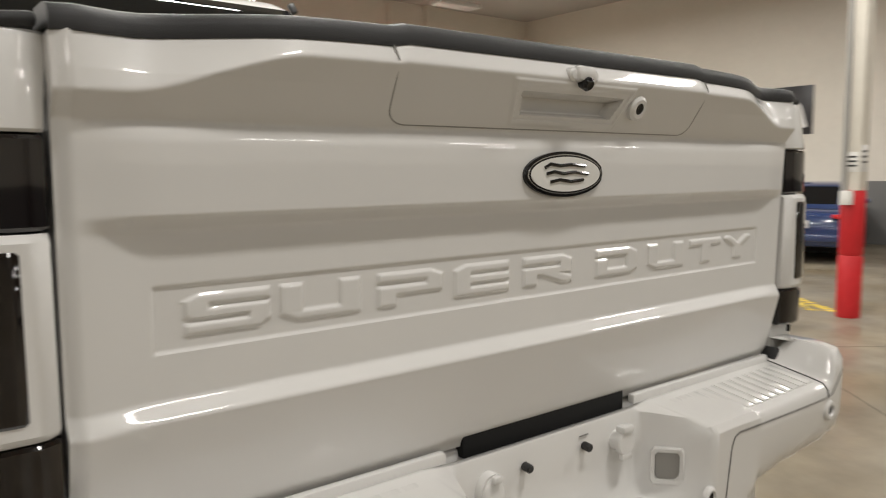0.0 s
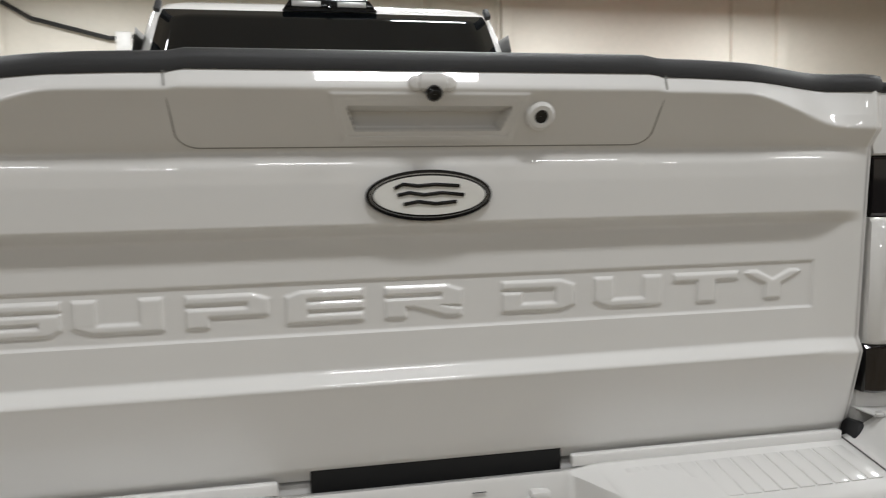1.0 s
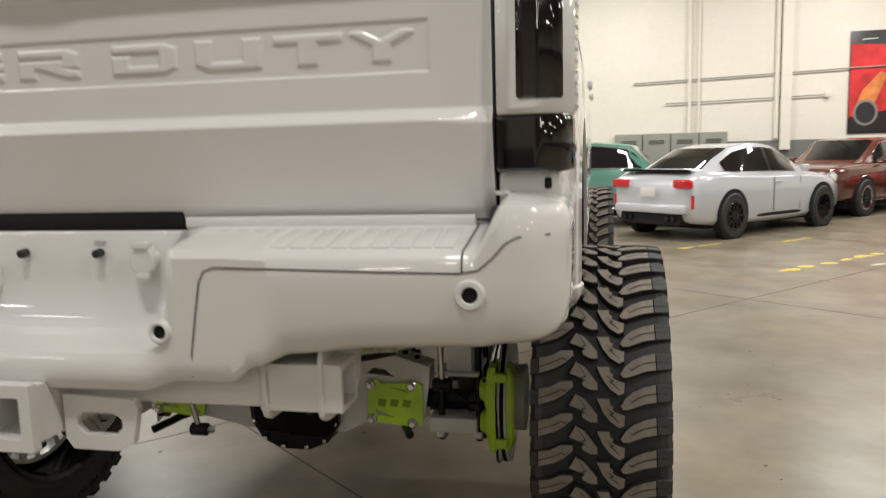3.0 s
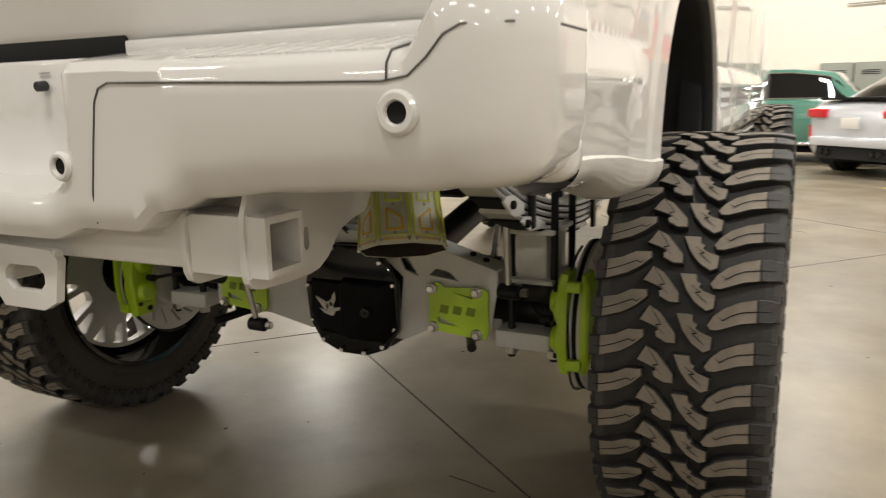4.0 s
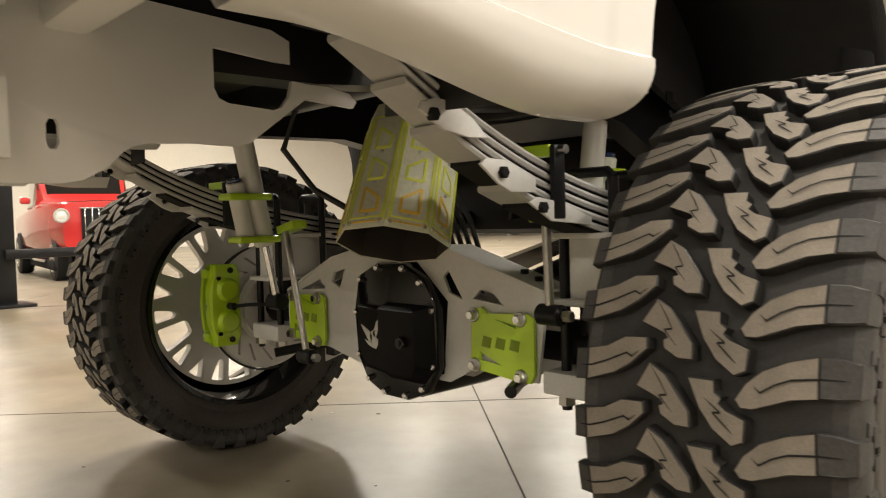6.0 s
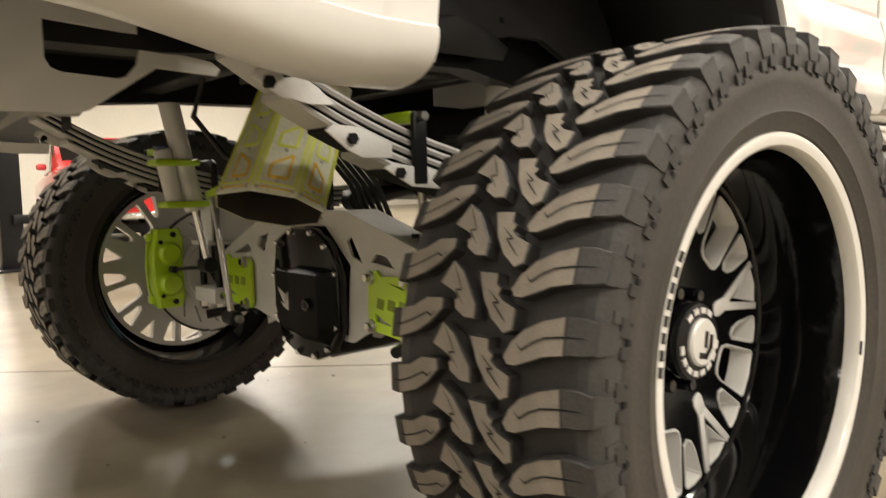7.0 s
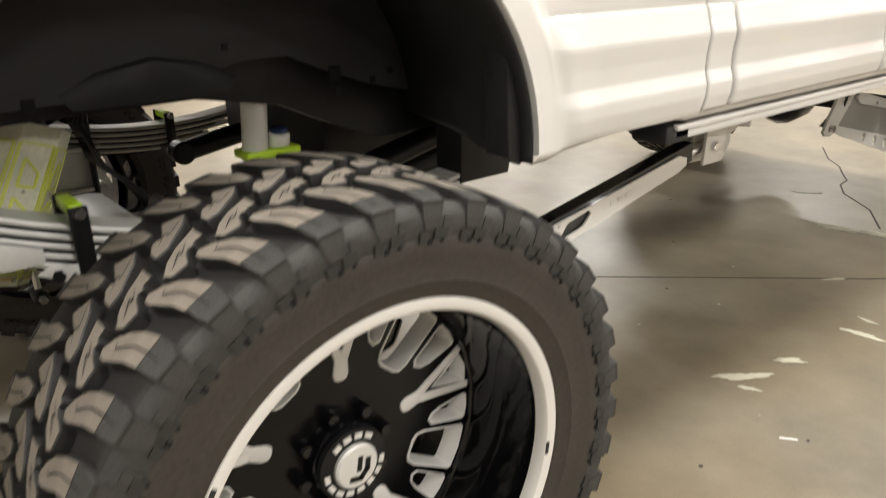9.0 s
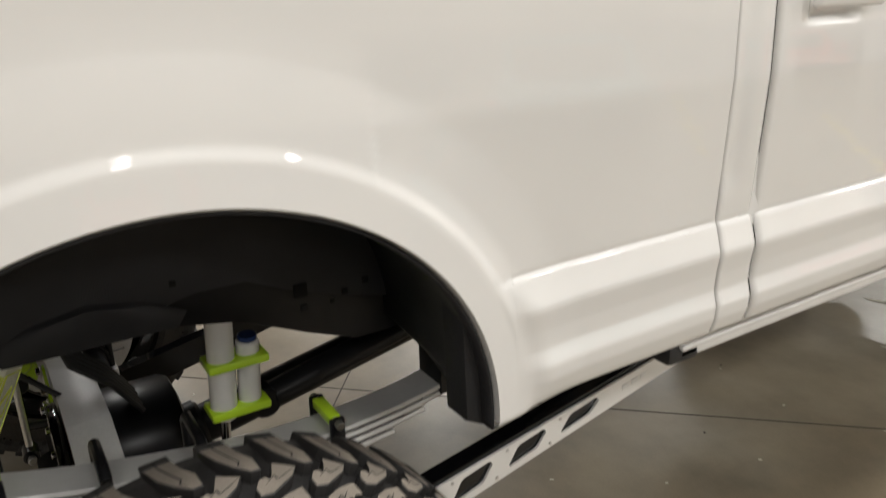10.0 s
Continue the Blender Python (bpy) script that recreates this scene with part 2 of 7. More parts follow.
# ---- the hall ----
X0, X1, Y0, Y1, Y2, XS = -26.0, 17.0, -20.0, 17.2, 25.0, -12.0
floor = tagged(raw("floor", [(X0, Y0, 0), (X1, Y0, 0), (X1, Y2, 0), (X0, Y2, 0)], [(0, 1, 2, 3)], CONCRETE, None, angle=0), "polished beige concrete floor with stains and joints", "floor", kind="structure")


def wall(name, a, b, t, label, band=True, top=1.42):
    """A wall from a to b in plan, of thickness t to its left, with a grey band below."""
    a, b = Vector((*a, 0)), Vector((*b, 0))
    d = (b - a)
    n = Vector((-d.y, d.x, 0)).normalized() * t
    w = tagged(new(name), label, "wall", kind="structure")
    for nm, z0, z1, mat, out in (("upper_wall", top, CEILING, WALL, 0.0), ("wainscot" if band else "lower_wall", 0.0, top, WAINSCOT if band else WALL, 0.006)):
        off = -n.normalized() * out
        p = [a + off, b + off, b + n, a + n]
        part(nm, prism([(v.x, v.y) for v in p], "z", z0, z1), mat, w, angle=0)
    return w


wall("wall_north", (X1, Y1), (XS, Y1), -0.2, "cream painted block wall with a dark grey lower band")
wall("wall_north_far", (XS, Y2), (X0, Y2), -0.2, "cream painted far wall", False)
wall("wall_return", (XS, Y1), (XS, Y2), -0.2, "cream painted return wall with a dark grey lower band")
wall("wall_east", (X1, Y0), (X1, Y1), -0.2, "cream painted wall with a dark grey lower band")
wall("wall_west", (X0, Y2), (X0, Y0), -0.2, "cream painted wall", False)
wall("wall_south", (X0, Y0), (X1, Y0), -0.2, "cream painted wall with a dark grey lower band")
tagged(part("ceiling", box(((X0 + X1) / 2, (Y0 + Y2) / 2, CEILING + 0.1), (X1 - X0 + 0.6, Y2 - Y0 + 0.6, 0.2)), CEIL, None, angle=0), "plain grey-beige hall ceiling", "ceiling", kind="structure")
# Every lamp gets a housing, the added fill lamps too.
for lx, ly, watts in LAMPS:
    f = thing("high_bay_fixture", "white rectangular high-bay light fixture hanging from the ceiling", "ceiling light", (lx, ly, CEILING), "high-bay lights")
    part("housing", box((0, 0, -0.66), (1.3, 0.46, 0.1), 0.02), CHASSIS, f)
    for sx in (-0.5, 0.5):
        part("cable", rod((sx, 0, 0), (sx, 0, -0.62), 0.004, 6), DARK, f)

# ---- the truck ----
truck = thing("pickup_truck", "lifted white pickup truck with lime green suspension parts and deep-dish wheels", "pickup truck")

GATE_W = 0.868


def gate_top(x):
    return 1.911 - 0.006 * ease(0.385, 0.41, abs(x)) - 0.019 * ease(0.41, 0.9, abs(x))


def gate_y(x, z):
    """How far back the tailgate's outer skin stands at x, z."""
    ax = abs(x)
    end = ease(0.868, 0.74, ax)
    brk = 1.876 - 0.062 * ease(0.55, 0.79, ax)
    out = 0.040 + 0.048 * min(1, (brk - 1.785) / 0.09)
    top = table([(1.18, 0.020), (1.222, 0.012), (1.236, 0.002), (1.26, -0.005), (1.384, -0.034), (1.390, -0.036), (1.411, -0.012), (1.640, -0.014), (1.660, -0.041), (1.730, -0.0425), (1.757, -0.0415), (1.772, -0.0375), (1.782, -0.032),
                 (brk, -out), (brk + 0.004, -out - 0.001), (1.92, -out + 0.020 * (1.92 - brk) / 0.044)], z)
    flat = table([(1.18, 0.020), (1.222, 0.012), (1.236, 0.002), (1.26, -0.005), (1.384, -0.034), (1.411, -0.020), (1.70, -0.030), (1.782, -0.034), (brk, -0.058), (1.92, -0.05)], z)
    y = flat + (top - flat) * end
    return y + 0.012 * ease(0.845, 0.868, ax)


def in_stroke(px, pz, quad):
    """Depth inside a convex polygon (metres), negative outside."""
    d = 1.0
    n = len(quad)
    for i in range(n):
        (ax, az), (bx, bz) = quad[i], quad[(i + 1) % n]
        ex, ez = bx - ax, bz - az
        d = min(d, ((px - ax) * ez - (pz - az) * ex) / math.hypot(ex, ez))
    return d


# raised strokes of the pressed lettering: convex pieces on a unit cell, clockwise
ST = 0.24
BAR_T = [(0, 1 - ST), (0, 1), (1, 1), (1, 1 - ST)]
BAR_B = [(0, 0), (0, ST), (1, ST), (1, 0)]
BAR_M = [(0.04, 0.40), (0.04, 0.62), (1, 0.62), (1, 0.40)]
LEG_R = [(0.74, 0), (0.74, 1), (1, 1), (1, 0)]
GLYPHS = {
    "S": [[(0.12, 1 - ST), (0, 0.86), (0.16, 1), (1, 1), (1, 1 - ST)], [(0, 0.45), (0, 0.86), (0.26, 0.86), (0.26, 0.45)], BAR_M, [(0.74, 0.14), (0.74, 0.62), (1, 0.55), (1, 0.14)], [(0, 0), (0, ST), (1, ST), (0.88, 0)]],
    "U": [[(0, 0.2), (0, 1), (0.26, 1), (0.26, 0.2)], LEG_R, [(0.2, 0), (0, 0.2), (0.04, ST), (1, ST), (1, 0)]],
    "P": [[(0, 1 - ST), (0, 1), (0.82, 1), (1, 0.84), (0.9, 1 - ST)], [(0.74, 0.36), (0.74, 0.9), (1, 0.84), (1, 0.36)], [(0, 0.34), (0, 0.58), (1, 0.58), (1, 0.34)], [(0, 0), (0, 0.4), (0.26, 0.4), (0.26, 0)]],
    "E": [[(0.1, 1 - ST), (0, 0.84), (0.18, 1), (1, 1), (1, 1 - ST)], [(0, 0), (0, 0.86), (0.27, 0.9), (0.27, 0)], BAR_M, BAR_B],
    "R": [[(0, 1 - ST), (0, 1), (0.82, 1), (1, 0.84), (0.9, 1 - ST)], [(0.74, 0.36), (0.74, 0.9), (1, 0.84), (1, 0.36)], [(0, 0.36), (0, 0.6), (1, 0.6), (1, 0.36)], [(0.3, 0.4), (0.6, 0.45), (1, 0.2), (1, 0), (0.8, 0)], [(0, 0), (0, 0.4), (0.26, 0.4), (0.26, 0)]],
    "D": [[(0, 1 - ST), (0, 1), (0.82, 1), (1, 0.84), (0.9, 1 - ST)], [(0.74, 0.12), (0.74, 0.88), (1, 0.84), (1, 0.16)], [(0, 0), (0, ST), (0.95, ST), (1, 0.16), (0.82, 0)], [(0, 0), (0, 0.62), (0.26, 0.62), (0.26, 0)]],
    "T": [BAR_T, [(0.36, 0), (0.36, 0.9), (0.64, 0.9), (0.64, 0)]],
    "Y": [[(0, 0.93), (0.05, 1), (0.2, 1), (0.62, 0.55), (0.40, 0.5)], [(0.38, 0.55), (0.8, 1), (0.95, 1), (1, 0.93), (0.60, 0.5)], [(0.36, 0), (0.36, 0.6), (0.64, 0.6), (0.64, 0)]],
}
CELLS = [("S", -0.714, -0.59), ("U", -0.572, -0.436), ("P", -0.40, -0.27), ("E", -0.24, -0.112), ("R", -0.073, 0.059), ("D", 0.135, 0.268), ("U", 0.309, 0.439), ("T", 0.466, 0.596), ("Y", 0.613, 0.729)]
STROKES = []
for ch, xa, xb in CELLS:
    for q in GLYPHS[ch]:
        STROKES.append([(xa + (xb - xa) * u, 1.497 + 0.0525 * v) for u, v in q])
BOUNDS = [(min(p[0] for p in q), max(p[0] for p in q)) for q in STROKES]


def gate_relief(x, z):
    """Pressed lettering, its shallow frame, and the pocket of the handle."""
    y = 0.0
    if 1.468 < z < 1.575:
        d = min(0.756 - abs(x), z - 1.477, 1.5645 - z)
        y += 0.0036 * ease(-0.0035, 0.0025, d)
        best = max((in_stroke(x, z, q) for q, (a, b) in zip(STROKES, BOUNDS) if a - 0.01 < x < b + 0.01), default=-1)
        y -= 0.0046 * ease(-0.0035, 0.0025, best)
    if 1.79 < z < 1.88 and abs(x) < 0.2:
        half = 0.136 + 0.019 * (z - 1.803) / 0.063
        d = min(half - abs(x), z - 1.803, 1.864 - z)
        rim = ease(-0.010, -0.004, d) * (1 - ease(0.0, 0.004, d))
        y -= 0.003 * rim
        e = min(half - 0.012 - abs(x) - 0.6 * (1.86 - z) * 0.2, (z - 1.812) * 0.55, 1.853 - z)
        y += 0.034 * ease(0.0, 0.007, e)
    return y


xs = [-GATE_W + 2 * GATE_W * i / 520 for i in range(521)]
zs = [1.212]
while zs[-1] < 1.905:
    z = zs[-1]
    zs.append(z + (0.0022 if 1.375 < z < 1.418 or 1.466 < z < 1.576 or 1.63 < z < 1.668 or 1.772 < z < 1.88 else 0.0048))
zs[-1] = 1.911


def gate_point(x, z):
    y = gate_y(x, z) + gate_relief(x, z)
    k = max(0.0, (z - 1.84) / (1.911 - 1.84))
    return (x, y, z + k * (gate_top(x) - 1.911))


vs, fs = sheet(xs, zs, gate_point)
nz = len(zs)
rim = [i * nz for i in range(len(xs))] + [(len(xs) - 1) * nz + j for j in range(1, nz)] + [i * nz + nz - 1 for i in range(len(xs) - 2, -1, -1)] + [j for j in range(nz - 2, 0, -1)]
base = len(vs)
vs += [(vs[i][0], 0.03, vs[i][2]) for i in rim]
fs += [(rim[k], base + k, base + (k + 1) % len(rim), rim[(k + 1) % len(rim)]) for k in range(len(rim))]
fs.append(tuple(base + k for k in range(len(rim))))
gate = raw("tailgate", vs, fs, WHITE, truck, "glossy white tailgate with pressed lettering in a shallow frame", angle=30)

# black cap along the gate's top
sec = []
for i in range(61):
    x = -GATE_W + 2 * GATE_W * i / 60
    zt, yf = gate_top(x), gate_y(x, 1.91)
    sec.append([(x, yf - 0.004, zt - 0.004), (x, yf - 0.006, zt + 0.012), (x, yf + 0.002, zt + 0.026), (x, yf + 0.02, zt + 0.031), (x, 0.03, zt + 0.031), (x, 0.04, zt + 0.01), (x, 0.04, zt - 0.01)])
part("top_cap", loft(sec), BLACK_TRIM, gate, "textured black plastic cap", angle=50)


# ---- bed sides ----
ARCH = (1.11, 0.955)


def arch_point(a, grow=0.0):
    return (ARCH[0] - (0.512 + grow) * math.cos(a), ARCH[1] + (0.476 + grow) * math.sin(a) ** 0.96 if math.sin(a) > 0 else ARCH[1])


PROFILE = [(0.90, 0.945), (0.93, 0.972), (0.965, 0.993), (1.0, 1.003), (1.03, 1.004), (1.062, 0.994), (1.10, 0.995), (1.14, 1.000), (1.150, 0.9995), (1.205, 0.982), (1.210, 0.975), (1.217, 0.977), (1.5, 0.985), (1.7, 0.978), (1.80, 0.962), (1.86, 0.935)]


def side_x(y, z):
    """Half width of the bed's outer skin."""
    ty, tz = (y - ARCH[0]) / 0.512, max(z - ARCH[1], 0) / 0.476
    r = math.hypot(ty, tz)
    flare = 0.004 * (1 - ease(1.12, 1.17, r)) + 0.018 * max(0.0, 1 - max(r - 1.0, 0) / 0.40) ** 1.2
    top = table(PROFILE, z)
    mid = 0.986 - 0.02 * ease(1.6, 1.86, z)
    w = ease(1.10, 1.24, r) if y > ARCH[0] + 0.3 else ease(1.2, 1.5, r) * ease(1.0, 1.2, z)
    return (top * w + mid * (1 - w)) + flare


def bed_side(sgn):
    ys0, ys1, yf, zt = 0.045, 2.1905, 1.66, 1.868
    na, ns = 260, 110
    verts = []
    for i in range(na + 1):
        a = math.pi * i / na
        p0 = arch_point(a)
        dy, dz = -math.cos(a), math.sin(a) * 0.95
        # to the panel's edge
        if i == 0:
            q = (ys0, ARCH[1] + 0.02)
        ts = [((ys0 if dy < 0 else yf) - p0[0]) / dy if abs(dy) > 1e-6 else 99, (zt - p0[1]) / dz if dz > 1e-6 else 99]
        t = min(ts)
        for j in range(ns + 1):
            s = (j / ns) ** 1.25
            y, z = p0[0] + dy * t * s, p0[1] + dz * t * s
            verts.append((sgn * side_x(y, z), y, z))
    nv = ns + 1
    faces = [(i * nv + j, (i + 1) * nv + j, (i + 1) * nv + j + 1, i * nv + j + 1) for i in range(na) for j in range(ns)]
    # regular panel between the arch and the cab, with lines along the side crease
    edge = {round(verts[i * nv + ns][2], 5): i * nv + ns for i in range(na + 1) if abs(verts[i * nv + ns][1] - yf) < 1e-4 and -math.cos(math.pi * i / na) > 0}
    goals = [1.062, 1.10, 1.14, 1.150, 1.178, 1.203, 1.205, 1.2105, 1.217, 1.2195, zt]
    rows = sorted(edge)
    last = edge[rows[-1]]
    rows = sorted(set(rows) | {g for g in goals if min(abs(g - q) for q in rows) > 4e-4})
    cols = [yf + (ys1 - yf) * c / 44 for c in range(45)]
    grid = []
    for c, y in enumerate(cols):
        line = []
        for z in rows:
            if c == 0 and z in edge:
                line.append(edge[z])
            else:
                line.append(len(verts))
                verts.append((sgn * side_x(y, z), y, z))
        grid.append(line)
    for c in range(44):
        for k in range(len(rows) - 1):
            faces.append((grid[c][k + 1], grid[c][k], grid[c + 1][k], grid[c + 1][k + 1]))
    if grid[0][-1] != last:
        faces.append((last - nv, last, grid[0][-1]))
    # below the crease behind the arch the skin ends in a strip that turns under
    def crease(y):
        return 1.037 - 0.034 * ease(0.0, 0.62, y) - 0.010 * ease(0.35, 0.56, y)
    for i, (x, y, z) in enumerate(verts):
        if y < 0.64 and z < crease(y):
            verts[i] = (sgn * side_x(y, crease(y)), y, crease(y))
    b = len(verts)
    n1, n2 = 34, 14
    for i in range(n1 + 1):
        y = ARCH[0] - 0.512 + (0.062 - ARCH[0] + 0.512) * i / n1
        zc = crease(y)
        x0 = side_x(y, zc)
        zl = 0.987 - 0.062 * ease(0.12, 0.52, y)
        verts += [(sgn * (x0 - 0.001), y, zc + 0.004), (sgn * (x0 + 0.006), y, zc - 0.001)]
        for j in range(1, n2 + 1):
            v = j / n2
            verts.append((sgn * (x0 + 0.006 - (x0 - 0.905) * v ** 2.1), y, zc - 0.001 + (zl - zc) * math.sin(v * math.pi / 2) ** 0.9))
        verts.append((sgn * 0.88, y, zl + 0.03))
    for i in range(n1):
        for j in range(n2 + 2):
            k = n2 + 3
            faces.append((b + i * k + j, b + (i + 1) * k + j, b + (i + 1) * k + j + 1, b + i * k + j + 1))
    # lower strip before the arch
    b = len(verts)
    n1, n2 = 40, 14
    for i in range(n1 + 1):
        for j in range(n2 + 1):
            u, v = i / n1, j / n2
            y0 = ARCH[0] + 0.512 - 0.004 * v
            y = y0 + (ys1 - y0) * u
            z = ARCH[1] + (0.925 + 0.055 * ease(0.1, 0.9, u) - ARCH[1]) * v
            verts.append((sgn * (side_x(y, z) - 0.03 * v ** 2), y, z))
    for i in range(n1):
        for j in range(n2):
            faces.append((b + i * (n2 + 1) + j, b + (i + 1) * (n2 + 1) + j, b + (i + 1) * (n2 + 1) + j + 1, b + i * (n2 + 1) + j + 1))
    # lip turned in along the arch
    b = len(verts)
    for i in range(na + 1):
        y, z = arch_point(math.pi * i / na)
        x = side_x(y, z)
        verts += [(sgn * (x - 0.006), y, z - 0.004), (sgn * (x - 0.06), y, z - 0.006)]
    for i in range(na):
        faces.append((i * nv, (i + 1) * nv, b + 2 * (i + 1), b + 2 * i))
        faces.append((b + 2 * i, b + 2 * (i + 1), b + 2 * (i + 1) + 1, b + 2 * i + 1))
    ob = raw("bed_side", verts, faces, WHITE, truck, "glossy white bed side with a flared wheel arch", angle=30)
    return ob


for sgn in (1, -1):
    bed_side(sgn)

# ---- rear bumper ----
def bumper_path(s):
    """Plan of the bumper's face: s is the way from the middle; place and inward direction."""
    if s <= 0.9:
        return s, -0.184 + 0.014 * (s / 0.9) ** 2, 0.0, 1.0
    if s <= 1.07:
        a = (s - 0.9) / 0.17 * math.pi / 2
        return 0.9 + 0.105 * math.sin(a), -0.17 + 0.115 * (1 - math.cos(a)), -math.sin(a), math.cos(a)
    return 1.005, -0.055 + (s - 1.07), -1.0, 0.0


RECESS = [(0.175, 1.197), (0.163, 1.197), (0.16, 1.19), (0.16, 1.11), (0.158, 1.03), (0.14, 1.006), (0.05, 0.998), (0.012, 0.992), (0.0, 0.975), (0.0, 0.945), (0.012, 0.925), (0.10, 0.915)]
BLOCKP = [(0.175, 1.205), (0.16, 1.203), (0.05, 1.188), (0.012, 1.180), (0.0, 1.165), (0.0, 1.12), (0.0, 1.06), (0.0, 1.02), (0.0, 0.985), (0.002, 0.96), (0.014, 0.945), (0.10, 0.94)]
STEP = [(0.175, 1.205), (0.16, 1.203), (0.05, 1.182), (0.012, 1.174), (0.0, 1.160), (-0.002, 1.13), (0.0, 1.10), (0.003, 1.068), (0.009, 1.044), (0.020, 1.024), (0.036, 1.012), (0.11, 1.006)]
CORNER = [(0.13, 1.262), (0.11, 1.262), (0.04, 1.256), (0.012, 1.246), (0.0, 1.225), (-0.001, 1.18), (0.0, 1.13), (0.002, 1.085), (0.010, 1.050), (0.022, 1.030), (0.04, 1.018), (0.11, 1.014)]
STATIONS = [(0.0, RECESS), (0.235, RECESS), (0.25, RECESS), (0.325, BLOCKP), (0.345, BLOCKP), (0.42, BLOCKP), (0.47, [(d, z * 0.55 + w * 0.45) for (d, z), (e, w) in zip(BLOCKP, STEP)]), (0.53, [(d, z - 0.018 * (k > 6)) for k, (d, z) in enumerate(STEP)]), (0.66, [(d, z - 0.006 * (k > 6)) for k, (d, z) in enumerate(STEP)]), (0.828, STEP), (0.85, STEP), (0.905, CORNER), (1.0, CORNER), (1.17, CORNER)]


def bumper_section(s):
    for (a, p), (b, q) in zip(STATIONS, STATIONS[1:]):
        if s <= b + 1e-9:
            k = ease(a, b, s)
            return [(d + (e - d) * k, z + (w - z) * k) for (d, z), (e, w) in zip(p, q)]
    return STATIONS[-1][1]


def bumper_point(s, d, z):
    x, y, nx, ny = bumper_path(abs(s))
    return (math.copysign(1, s) * (x + nx * d) if s else 0.0, y + ny * d, z)


sec = []
for i in range(-150, 151):
    s = 1.17 * i / 150
    sec.append([bumper_point(s, d, z) for d, z in bumper_section(abs(s))])
bumper = part("rear_bumper", loft(sec, caps=False, ring=False), WHITE, truck, "white painted step bumper with a number plate recess", angle=38)
sol = bumper.modifiers.new("thickness", "SOLIDIFY")
sol.thickness, sol.offset = 0.004, -1


def ring_on_face(s, d, z, r_in, r_out, thick, mats, parent, name, hole=True, tilt=0.0):
    """A round bezel with a dark hole, standing on the bumper's face."""
    x, y, nx, ny = bumper_path(abs(s))
    c = Vector(bumper_point(s, d, z))
    out = Vector((math.copysign(1, s) * -nx, -ny, tilt)).normalized()
    q = out.to_track_quat("X", "Z")
    bm = lathe([(r_in, -0.004), (r_out, -0.004), (r_out, thick * 0.4), (r_out - 0.004, thick), (r_in + 0.002, thick), (r_in, thick * 0.6)], 28)
    bmesh.ops.transform(bm, matrix=Matrix.Translation(c) @ q.to_matrix().to_4x4(), verts=bm.verts)
    ob = part(name, bm, mats, parent)
    if hole:
        bm = bmesh.new()
        bmesh.ops.create_circle(bm, cap_ends=True, radius=r_in + 0.001, segments=24, matrix=Matrix.Translation(c + out * 0.002) @ out.to_track_quat("Z", "Y").to_matrix().to_4x4())
        part("hole", bm, DARK, ob, angle=0)
    return ob


for s in (0.848, -0.848):
    ring_on_face(s, 0.0, 1.106, 0.013, 0.026, 0.008, WHITE, bumper, "sensor_bezel")
for s in (0.302, -0.302):
    ring_on_face(s, 0.002, 1.036, 0.012, 0.022, 0.008, WHITE, bumper, "sensor_bezel")


def bumper_line(pts, r=0.0022):
    return tube([bumper_point(s, d - 0.0005, z) for s, d, z in pts], r, 6)


def face_d(s, z):
    """Depth of the face below its plan line at a height."""
    p = bumper_section(abs(s))[4:]
    for (d0, z0), (d1, z1) in zip(p, p[1:]):
        if z0 >= z >= z1:
            return d0 + (d1 - d0) * (z0 - z) / max(z0 - z1, 1e-6)
    return 0.0


